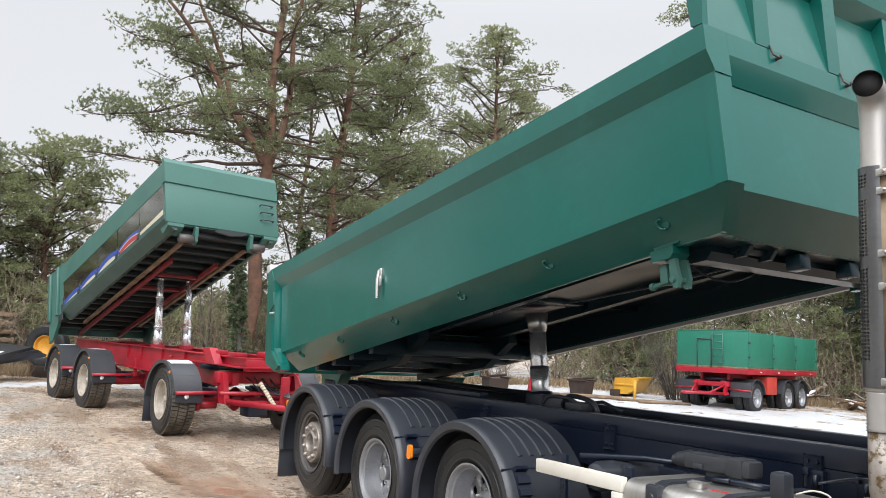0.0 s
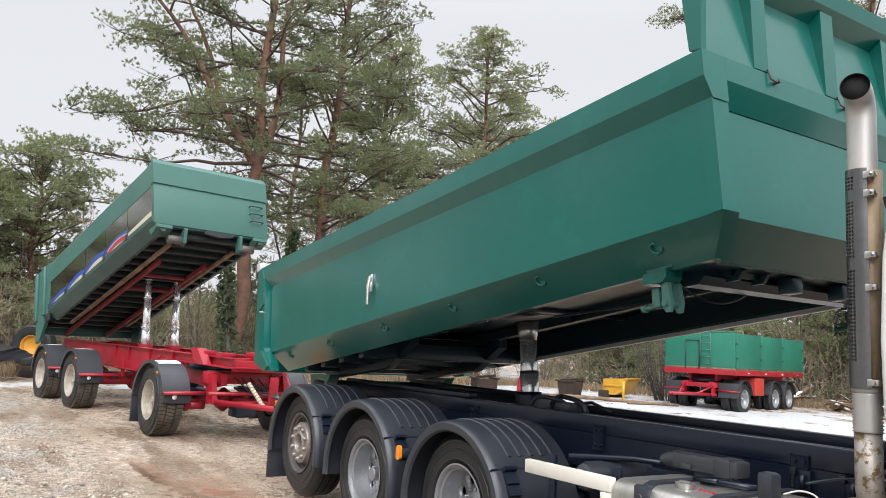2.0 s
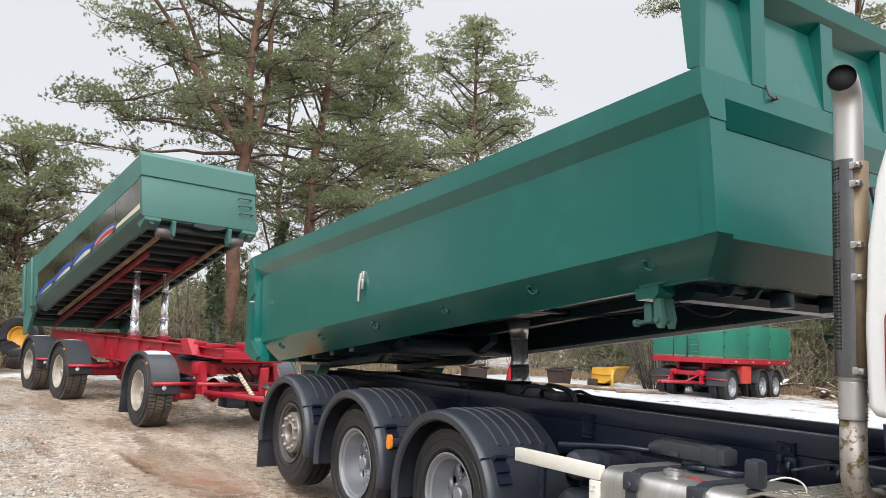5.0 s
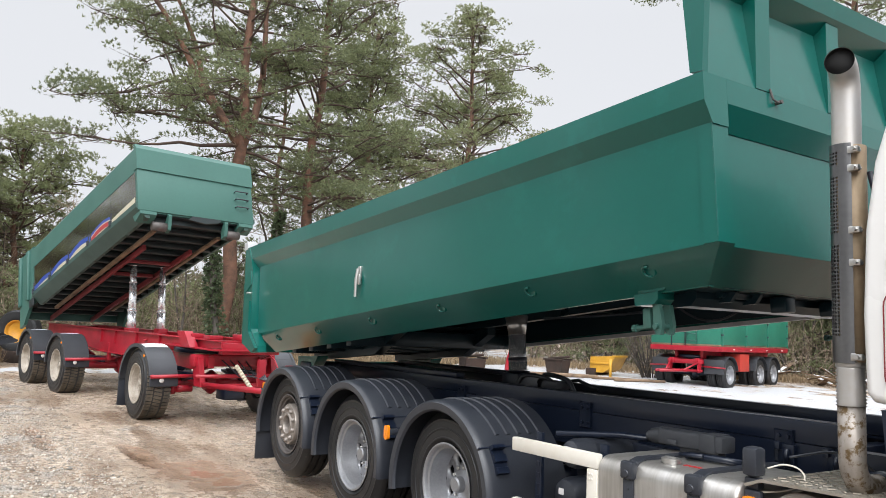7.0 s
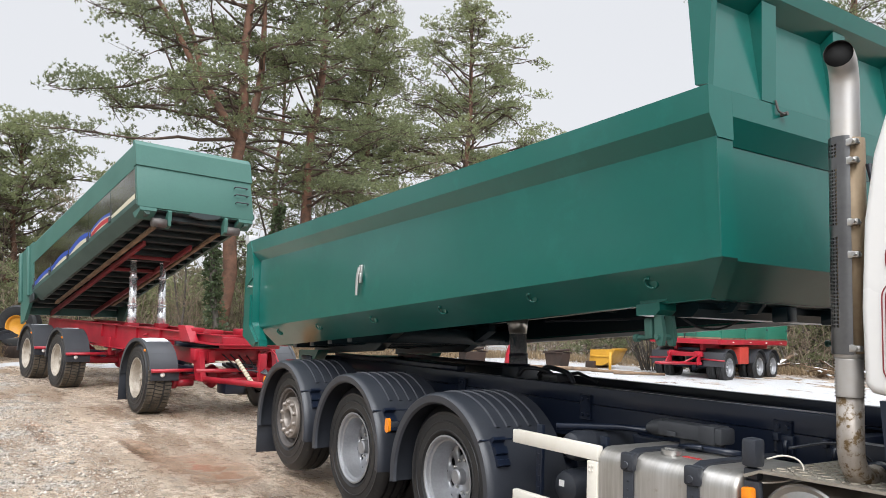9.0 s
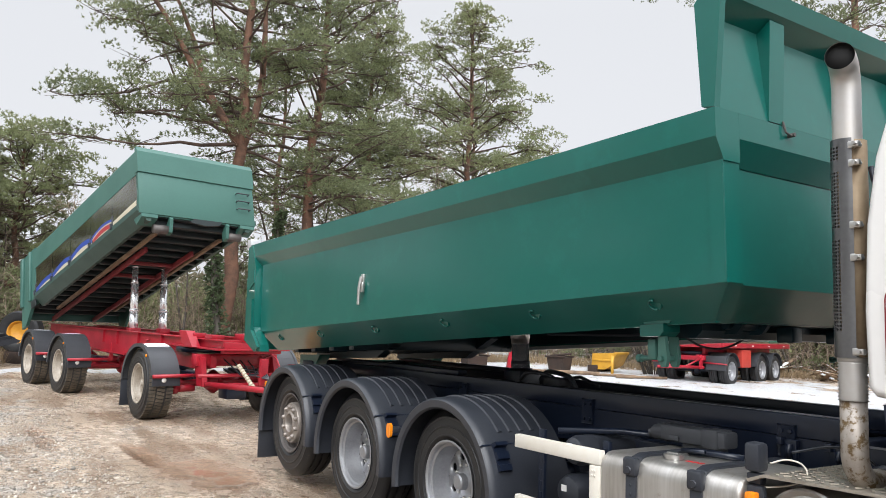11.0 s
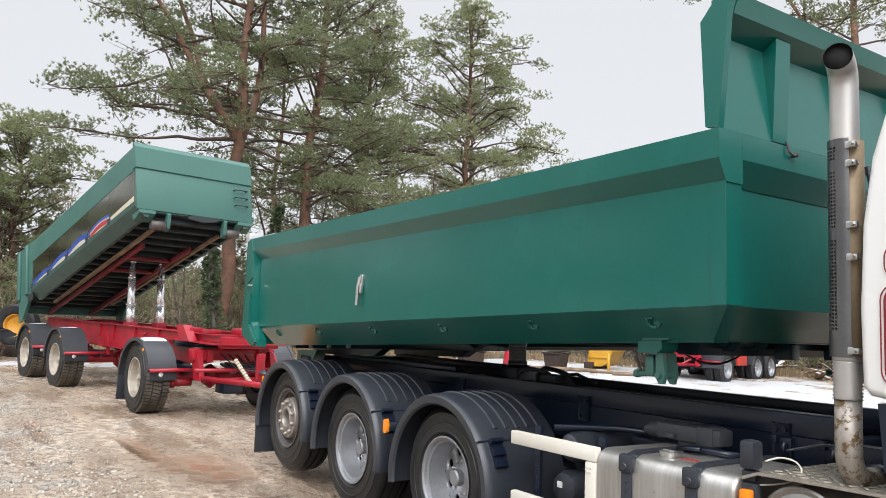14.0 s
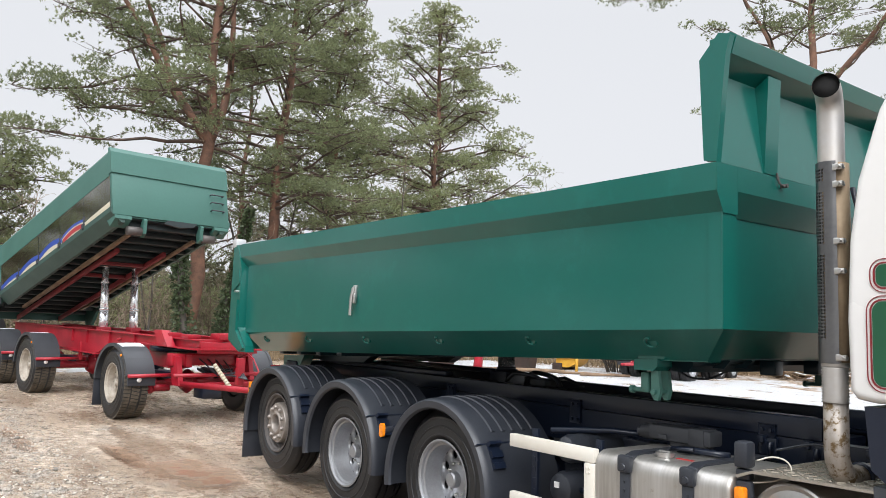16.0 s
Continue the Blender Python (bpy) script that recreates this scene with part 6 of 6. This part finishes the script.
    for i in range(11):
        for j in range(11):
            m = Matrix.Translation((2.40 + 0.05 * i, -1.16 + 0.055 * j, 0.9585 + 0.00085 * i)) @ Matrix.Rotation(radians(45 if (i + j) % 2 else -45), 4, "Z")
            if tread is None:
                tread = part("raised_stud", box(B(), -0.016, 0.016, -0.005, 0.005, 0.0, 0.0045), PLATE, deck)
                tread.matrix_local = m
            else:
                o = new("raised_stud", tread.data)
                o.parent = deck
                o.matrix_local = m
    rs = lathe(B(), [(0.0, -1.155), (0.05, -1.157), (0.13, -1.15), (0.175, -1.135), (0.196, -1.15), (0.206, -1.145), (0.21, -1.12), (0.21, -0.6), (0.0, -0.6)], 48, (2.53, 0, 0.715))
    res = part("reservoir", rs, STEEL, t, "round polished steel reservoir")
    part("plug", lathe(B(), [(0, -1.165), (0.012, -1.165), (0.016, -1.15)], 12, (2.55, 0, 0.80)), BLACK, res)
    part("mount", box(B(), 2.90, 2.98, -1.21, -1.05, 0.80, 0.985, 0.01), GREY_DARK, t)


def build_exhaust(t):
    cx, cy = 2.725, -1.14
    low = tube(B(), [(cx, cy + 0.30, 0.970), (cx, cy + 0.14, 0.972), (cx, cy + 0.085, 0.980), (cx, cy + 0.04, 1.005), (cx, cy + 0.012, 1.040), (cx, cy, 1.08), (cx, cy, 1.30)], 0.0505, 28)
    ex = part("exhaust", low, PIPE_RUST, t, "tall upright exhaust stack, rust-stained near its foot")
    part("foot_clamp", tube(B(), [(cx, cy + 0.19, 0.971), (cx, cy + 0.23, 0.971)], 0.060, 24), BLACK, ex)
    bel = []
    for k in range(23):
        bel += [(1.298 + 0.0068 * k, 0.0495 if k % 2 else 0.0570)]
    part("bellows", tube(B(), [(cx, cy, z) for z, _ in bel], [r for _, r in bel], 32), PIPE, ex, "ribbed flexible steel bellows")
    part("collar", tube(B(), [(cx, cy, 1.448), (cx, cy, 1.475)], 0.056, 28), PIPE, ex)
    part("wrapped_pipe", tube(B(), [(cx + 0.012, cy + 0.012, 1.47), (cx + 0.012, cy + 0.012, 2.34)], 0.056, 28), TAN, ex, "tan heat-wrapped pipe behind the shield")
    sh = perforated(B(), (cx, cy), 0.064, 140, 312, 1.465, 2.345, 12, 60,
                    lambda i, j: i in (5, 6, 7, 8) and (7 <= j <= 31 or 35 <= j <= 50 or 54 <= j <= 57), 0.74)
    bmesh.ops.solidify(sh, geom=sh.faces[:], thickness=0.004)
    part("heat_shield", sh, SHIELD, ex, "dark perforated heat shield")
    for z in (1.49, 1.86, 1.99, 2.24, 2.315):
        c = box(B(), cx + 0.035, cx + 0.075, cy - 0.058, cy - 0.035, z - 0.012, z + 0.012, 0.004)
        tube(c, [(cx + 0.062, cy - 0.075, z), (cx + 0.062, cy - 0.02, z)], 0.008, 8)
        box(c, cx + 0.01, cx + 0.05, cy - 0.056, cy - 0.046, z - 0.015, z + 0.015, 0.003)
        part("clamp", c, STEEL, ex, "steel band clamp with a bolt")
    pts, d = [(cx, cy, 2.33), (cx, cy, 2.565)], Vector((0.33, -0.93, 0.06)).normalized()
    p = Vector((cx, cy, 2.565))
    for k in range(1, 9):
        w = Vector((0, 0, 1)).lerp(d, k / 8).normalized()
        p = p + w * 0.021
        pts.append(tuple(p))
    last = p + d * 0.02
    pts.append(tuple(last))
    pipe = tube(B(), pts, 0.056, 32, cap=False)
    part("tail_pipe", pipe, PIPE, ex, "bright curved tail pipe")
    # black lining and a disc near the rim paint the shade inside the pipe
    mouth = tube(B(), [tuple(last - d * 0.12), tuple(last - d * 0.001)], 0.0548, 28, cap=False)
    tube(mouth, [tuple(last - d * 0.035), tuple(last - d * 0.02)], 0.0535, 28)
    part("dark_mouth", mouth, MOUTH_BLACK, ex, "pipe mouth closed by a black disc for its dark depth")
    part("strut", tube(B(), [(cx + 0.08, cy + 0.02, 2.23), (cx + 0.10, cy + 0.04, 2.1), (cx + 0.16, cy + 0.12, 1.98), (cx + 0.18, cy + 0.2, 1.7)], 0.012, 8), BLACK, ex)


def build_cab(t):
    prof = [(2.832, 1.36), (2.86, 1.325), (2.93, 1.315), (5.25, 1.315), (5.35, 1.9), (5.2, 2.5), (4.7, 2.95), (3.4, 3.02), (3.16, 2.86), (2.97, 2.52), (2.88, 2.24), (2.84, 1.98), (2.825, 1.65)]
    bm = prism(B(), prof, "y", -1.25, 1.25)
    es = [e for e in bm.edges if abs(e.verts[0].co.y - e.verts[1].co.y) < 0.01]
    bmesh.ops.bevel(bm, geom=es, offset=0.035, segments=4, affect="EDGES", profile=0.5)
    cab = part("cab", bm, WHITE, t, "white driver's cab with green panels outlined in red")
    # black sheet added on the cab's back; it keeps white bounce off the body
    back = [(2.832, 1.38), (2.825, 1.65), (2.84, 1.98), (2.88, 2.24), (2.97, 2.52), (3.15, 2.85)]
    part("bounce_blocker", prism(B(), [(x - 0.004, z) for x, z in back] + [(x - 0.016, z) for x, z in back[::-1]], "y", -1.17, 1.17), BLACK, cab, "dark panel added behind the cab to cut bounce onto the body")
    part("locker_panel", rounded_rect(B(), 2.935, 4.2, 1.385, 1.725, 0.04, -1.25, 0.004), DARKGREEN, cab, "dark green panel")
    part("locker_panel", rounded_rect(B(), 2.952, 4.2, 1.785, 1.875, 0.03, -1.25, 0.004), DARKGREEN, cab, "dark green panel")
    for g, w in ((0.010, 0.006), (0.024, 0.003)):
        part("panel_outline", rounded_ring(B(), 2.935 - g, 4.2 + g, 1.385 - g, 1.725 + g, 0.04 + g, w, -1.25, 0.005), REDLINE, cab)
        part("panel_outline", rounded_ring(B(), 2.952 - g, 4.2 + g, 1.785 - g, 1.875 + g, 0.03 + g, w, -1.25, 0.005), REDLINE, cab)
    # dark skirt and back wall beneath the cab
    sk = prism(B(), [(2.885, 1.30), (4.4, 1.30), (4.4, 0.98), (2.99, 0.98), (2.905, 1.05), (2.895, 1.18)], "y", -1.23, -0.75)
    part("side_skirt", sk, BLACK, t, "dark grey plastic side skirt")
    part("cab_mount", box(B(), 2.86, 3.2, -0.74, 0.74, 0.98, 1.31, 0.02), BLACK, t)
    for s in (-1, 1):
        tr = lathe(B(), [(0.30, 1.20), (0.36, 1.23), (0.48, 1.22), (0.5, 1.18), (0.5, 0.94), (0.48, 0.9), (0.30, 0.9)], 40, (4.25, 0, 0.5), closed=True)
        if s < 0:
            bmesh.ops.scale(tr, vec=(1, -1, 1), verts=tr.verts)
            bmesh.ops.recalc_face_normals(tr, faces=tr.faces)
        part("front_tyre", tr, RUBBER, t)


def build_chassis_clutter(t):
    # hoses and fittings on the frame by the ram
    h = tube(B(), curve([(-0.45, -0.22, 1.15), (-0.38, -0.20, 1.21), (-0.15, -0.18, 1.20), (-0.05, -0.16, 1.13)]), 0.016, 8)
    tube(h, curve([(-0.40, -0.05, 1.15), (-0.30, -0.06, 1.22), (0.0, -0.12, 1.20), (0.08, -0.12, 1.12)]), 0.02, 8)
    tube(h, [(-0.3, 0.1, 1.16), (-0.1, 0.1, 1.19), (0.15, 0.05, 1.14)], 0.014, 8)
    part("hydraulic_line", h, PLASTIC, t, "black hydraulic lines on the frame")
    part("valve_block", box(B(), -0.16, 0.02, -0.24, -0.10, 1.125, 1.19, 0.015), GREY_DARK, t)
    part("brake_line", tube(B(), [(0.1, -0.30, 1.135), (1.0, -0.31, 1.14), (2.2, -0.30, 1.135)], 0.010, 6), PLASTIC, t)
    for x in (2.02, 2.28, 2.60):
        b = box(B(), x - 0.045, x + 0.045, -0.475, -0.445, 0.90, 1.02, 0.008)
        box(b, x - 0.055, x - 0.02, -0.50, -0.44, 0.99, 1.03, 0.006)
        tube(b, [(x + 0.02, -0.50, 0.93), (x + 0.02, -0.50, 1.0)], 0.015, 8)
        part("hook_bracket", b, BLACK, t)
    part("rear_hinge", prism(B(), [(-3.55, 1.21), (-3.05, 1.23), (-3.15, 1.12), (-3.40, 1.05), (-3.42, 0.92), (-3.55, 0.92)], "y", -0.78, -0.66), GREEN, t, "green rear hinge bracket")
    part("rear_hinge", prism(B(), [(-3.55, 1.21), (-3.05, 1.23), (-3.15, 1.12), (-3.40, 1.05), (-3.42, 0.92), (-3.55, 0.92)], "y", 0.66, 0.78), GREEN, t, "green rear hinge bracket")
    part("hinge_pin", tube(B(), [(-3.48, -0.95, 1.07), (-3.48, 0.95, 1.07)], 0.035, 14), RED, t)
    part("rear_beam", box(B(), -3.58, -3.46, -0.95, 0.95, 0.78, 0.95, 0.012), BLACK, t)
    part("tail_lamp", box(B(), -3.64, -3.575, -1.14, -0.80, 0.78, 0.92, 0.012), AMBER, t)


build_truck_side(TRUCK)
build_exhaust(TRUCK)
build_cab(TRUCK)
build_chassis_clutter(TRUCK)


# ---------- things lying round the yard ----------
RUST = surface("rusty_steel", (0.055, 0.032, 0.024), 0.85, 0.2, (0.03, 0.024, 0.02), 0.9, 4, 30, 0.3)
YELLOW = surface("yellow_paint", (0.60, 0.32, 0.03), 0.5, 0, (0.42, 0.21, 0.02), 0.7, 3, 30, 0.1, wear=(0.14, 0.08, 0.04), wear_at=0.66)
ORANGE = surface("orange_rim", (0.62, 0.30, 0.03), 0.5, 0, (0.4, 0.17, 0.02), 0.7, 4, 30, 0.1)
STONE = surface("gravel_stone", (0.46, 0.42, 0.37), 0.6, 0, (0.20, 0.165, 0.13), 0.8, 8, 40, 0.2, island=0.6)
DARKSTEEL = surface("dark_steel_plate", (0.035, 0.037, 0.045), 0.4, 0.5, (0.06, 0.06, 0.065), 0.7, 3, 30, 0.1)


def build_clutter():
    rng = np.random.default_rng(77)

    def at(x, y, dz=0.0, rz=0.0):
        return Matrix.Translation((x, y, ground_z(x, y) + dz)) @ pose(0, 0, 0, 0, 0, rz)

    # implement with a yellow-rimmed wheel behind the trailer
    imp = thing("farm_implement", "old implement with a yellow-rimmed tyre and dark snow-dusted plates", "implement", at(-19.2, -2.1, 0, 25))
    ty = lathe(B(), [(0.30, -0.16), (0.36, -0.19), (0.52, -0.18), (0.57, -0.12), (0.575, 0.12), (0.52, 0.18), (0.36, 0.19), (0.30, 0.16)], 36, (0, 0, 0), closed=True)
    w = part("tyre", ty, RUBBER, imp, "large black tyre")
    w.location, w.rotation_euler = (0, 0, 0.82), (0, 0, radians(28))
    part("rim", lathe(B(), [(0.0, -0.02), (0.12, -0.03), (0.16, -0.06), (0.24, -0.07), (0.28, -0.15), (0.31, -0.16)], 28), ORANGE, w, "yellow steel rim")
    part("stand", box(B(), -0.3, 0.3, -0.25, 0.25, -0.02, 0.30, 0.02), RUST, imp)
    for k in range(3):
        pl = prism(B(), [(-0.5, 0.0), (0.9, 0.05), (0.95, 0.10), (0.8, 0.18), (-0.5, 0.12)], "x", 0.0, 0.9)
        p = part("plate", pl, DARKSTEEL, imp, "dark steel plate")
        p.location, p.rotation_euler = (0.15 + 0.1 * k, -1.5 - 0.25 * k, 0.30 + 0.14 * k), (radians(8), radians(-6 + 5 * k), radians(12 * k))
        sn = part("snow", box(B(), 0.15, 0.75, -0.40, 0.35, 0.125, 0.145, 0.008), SNOW, p)
    # pallets
    for k in range(6):
        pal = thing("pallet", "weathered wooden pallet in a stack", "pallet", at(-22.4, -3.2, 0.25 + 0.25 * k, rng.uniform(-6, 6)), group="stack of pallets")
        for i in range(5):
            part("slat", box(B(), -0.6, 0.6, -0.4 + 0.19 * i, -0.4 + 0.19 * i + 0.1, 0.12, 0.142, 0.002), WOOD, pal)
        for i in range(3):
            part("bearer", box(B(), -0.6 + 0.55 * i, -0.5 + 0.55 * i, -0.4, 0.46, 0.0, 0.118, 0.002), WOOD, pal)
        if k == 0:
            part("sill", box(B(), -0.6, 0.6, -0.4, 0.4, -0.27, -0.002, 0.01), WOOD, pal)
    # yellow skip bucket
    bk = thing("loader_bucket", "yellow loader bucket rusting in dry grass", "bucket", at(-16.0, 16.8, 0.10, 20))
    sh = prism(B(), [(-0.45, 0.15), (-0.42, 0.56), (0.45, 0.60), (0.50, 0.54), (0.30, 0.14), (0.05, 0.0), (-0.3, 0.0)], "y", -0.55, 0.55)
    part("shell", sh, YELLOW, bk)
    part("lip", box(B(), 0.42, 0.54, -0.58, 0.58, 0.55, 0.63, 0.01), YELLOW, bk)
    part("side_rib", box(B(), -0.4, 0.4, -0.59, -0.552, 0.30, 0.37, 0.01), YELLOW, bk)
    part("cradle", box(B(), -0.55, -0.2, -0.7, 0.7, -0.13, 0.15, 0.03), RUST, bk)
    # yellow post
    ps = thing("marker_post", "short yellow steel post in the snow", "post", at(-14.7, 15.6))
    part("shaft", tube(B(), [(0, 0, -0.05), (0, 0, 0.66)], 0.05, 14), YELLOW, ps)
    # rusty bins
    for x, y, rz, s in ((-16.6, 14.9, 20, 0.85), (-16.9, 11.3, -15, 0.9)):
        b = thing("scrap_bin", "dark rusty scrap bin at the yard's edge", "bin", at(x, y, 0, rz), group="scrap bins")
        part("bin_wall", prism(B(), [(-0.30 * s, 0.0), (0.30 * s, 0.0), (0.40 * s, 0.46), (-0.40 * s, 0.46)], "y", -0.35, 0.35), RUST, b)
        for yy in (-0.36, 0.36):
            part("rim_bar", box(B(), -0.46 * s, 0.46 * s, yy - 0.04, yy + 0.04, 0.46, 0.52, 0.01), RUST, b)
        part("scrap", tube(B(), [(-0.3, -0.2, 0.50), (0.35, 0.25, 0.60)], 0.04, 6), RUST, b)
    # red implement
    rd = thing("red_implement", "tall curved red implement in the scrub", "implement", at(-15.2, 11.5, 0, 40))
    part("curved_beam", tube(B(), [(0.0, 0, -0.05), (0.05, 0, 0.5), (0.16, 0, 0.9), (0.30, 0, 1.25), (0.38, 0, 1.5)], [0.16, 0.14, 0.12, 0.10, 0.07], 10), RED, rd)
    part("foot", box(B(), -0.3, 0.35, -0.25, 0.25, -0.03, 0.10, 0.02), RED, rd)
    # logs, poles
    for x, y, rz, ln, r in ((-15.0, 13.6, 48, 2.4, 0.07), (-14.0, 15.0, 40, 1.4, 0.05), (-13.2, 15.4, 60, 1.7, 0.05), (-16.0, 12.2, 35, 1.8, 0.06)):
        lg = thing("log", "bare weathered log on the snowy ground", "log", at(x, y, r, rz), group="logs")
        part("bole", tube(B(), [(-ln / 2, 0, 0), (0, 0.03, 0.01), (ln / 2, -0.02, 0.0)], [r, r * 0.95, r * 0.85], 10), WOOD, lg)
    # heap of broken timber with snow
    for k in range(34):
        x, y = -11.2 + rng.normal(0, 1.2), 24.6 + rng.normal(0, 1.0)
        pk = thing("broken_plank", "broken snow-dusted plank in a heap", "plank", at(x, y, 0.05 + abs(rng.normal(0, 0.20)), rng.uniform(0, 180)), group="heap of timber")
        b = part("board", box(B(), -rng.uniform(0.4, 1.1), rng.uniform(0.4, 1.1), -0.09, 0.09, 0.0, 0.035, 0.004), WOOD, pk)
        b.rotation_euler = (rng.normal(0, 0.15), rng.normal(0, 0.2), 0)
        if k % 2:
            part("snow", box(B(), -0.35, 0.35, -0.08, 0.08, 0.036, 0.06, 0.008), SNOW, b)
    # loose stones on the near gravel
    n = 15000
    xs, ys = rng.uniform(-9.5, 0.5, n), -2.3 - rng.gamma(1.8, 0.9, n)
    ok = ys > -8
    xs, ys = xs[ok], ys[ok]
    r = rng.gamma(1.5, 0.0036, len(xs)) + 0.003
    octa = np.array([(1, 0, 0), (0, 1, 0), (-1, 0, 0), (0, -1, 0), (0, 0, 0.7), (0, 0, -0.7)])
    tri = np.array([(0, 1, 4), (1, 2, 4), (2, 3, 4), (3, 0, 4), (1, 0, 5), (2, 1, 5), (3, 2, 5), (0, 3, 5)])
    c = np.column_stack([xs, ys, [ground_z(a, b) for a, b in zip(xs, ys)] + r * 0.25])
    a = rng.uniform(0, 6.3, len(xs))
    rot = np.stack([np.cos(a), -np.sin(a), np.sin(a), np.cos(a)], -1).reshape(-1, 2, 2)
    v = octa[None] * r[:, None, None] * rng.uniform(0.6, 1.4, (len(xs), 6, 1))
    v[..., :2] = np.einsum("nij,nkj->nki", rot, v[..., :2])
    v = (v + c[:, None]).reshape(-1, 3)
    f = (tri[None] + 6 * np.arange(len(xs))[:, None, None]).reshape(-1, 3)
    tagged(new("gravel", tri_mesh("gravel", v, f, STONE)), "loose pale gravel strewn over the wet yard", "gravel", kind="stuff")


build_clutter()


# ---------- what moves ----------
def motions():
    """The truck's body sinks on its ram; the trailer's box sinks a little on its two rams."""
    walk(DUMP_BODY, [(t, pose(*HINGE, 0, -a, 0)) for t, a in TRUCK_LIFT])
    ram_rows, stage_rows = [], [[] for _ in STAGES]
    for t, a in TRUCK_LIFT:
        head = Vector(HINGE) + Matrix.Rotation(radians(-a), 3, "Y") @ (RAM_HEAD - Vector(HINGE))
        way = head - RAM_FOOT
        lean = math.degrees(math.atan2(way.x, way.z))
        ram_rows.append((t, pose(*RAM_FOOT, 0, lean, 0)))
        stage_rows[0].append((t, pose(0, 0, (way.length - 0.60) * 0.5 + 0.06)))
        stage_rows[1].append((t, pose(0, 0, way.length - 0.62)))
        stage_rows[2].append((t, pose(0, 0, way.length - 0.06)))
    walk(RAM, ram_rows)
    for st, rows in zip(STAGES, stage_rows):
        walk(st, rows)
    for ram, stages, y in TRAILER_RAMS:
        foot, rows, slides = Vector((-2.95, y, 1.22)), [], ([], [])
        for t, a in TR_LIFT:
            head = Vector(TR_HINGE) + Matrix.Rotation(radians(-a), 3, "Y") @ Vector((4.0, y, 0.16))
            way = head - foot
            rows.append((t, pose(*foot, 0, math.degrees(math.atan2(way.x, way.z)), 0)))
            slides[0].append((t, pose(0, 0, (way.length - 0.70) * 0.45)))
            slides[1].append((t, pose(0, 0, way.length - 0.70)))
        walk(ram, rows)
        for st, r in zip(stages, slides):
            walk(st, r)
    walk(TRAILER_BOX, [(t, pose(TR_HINGE[0], BOX_Y, TR_HINGE[2], 0, -a, 0)) for t, a in TR_LIFT])


motions()
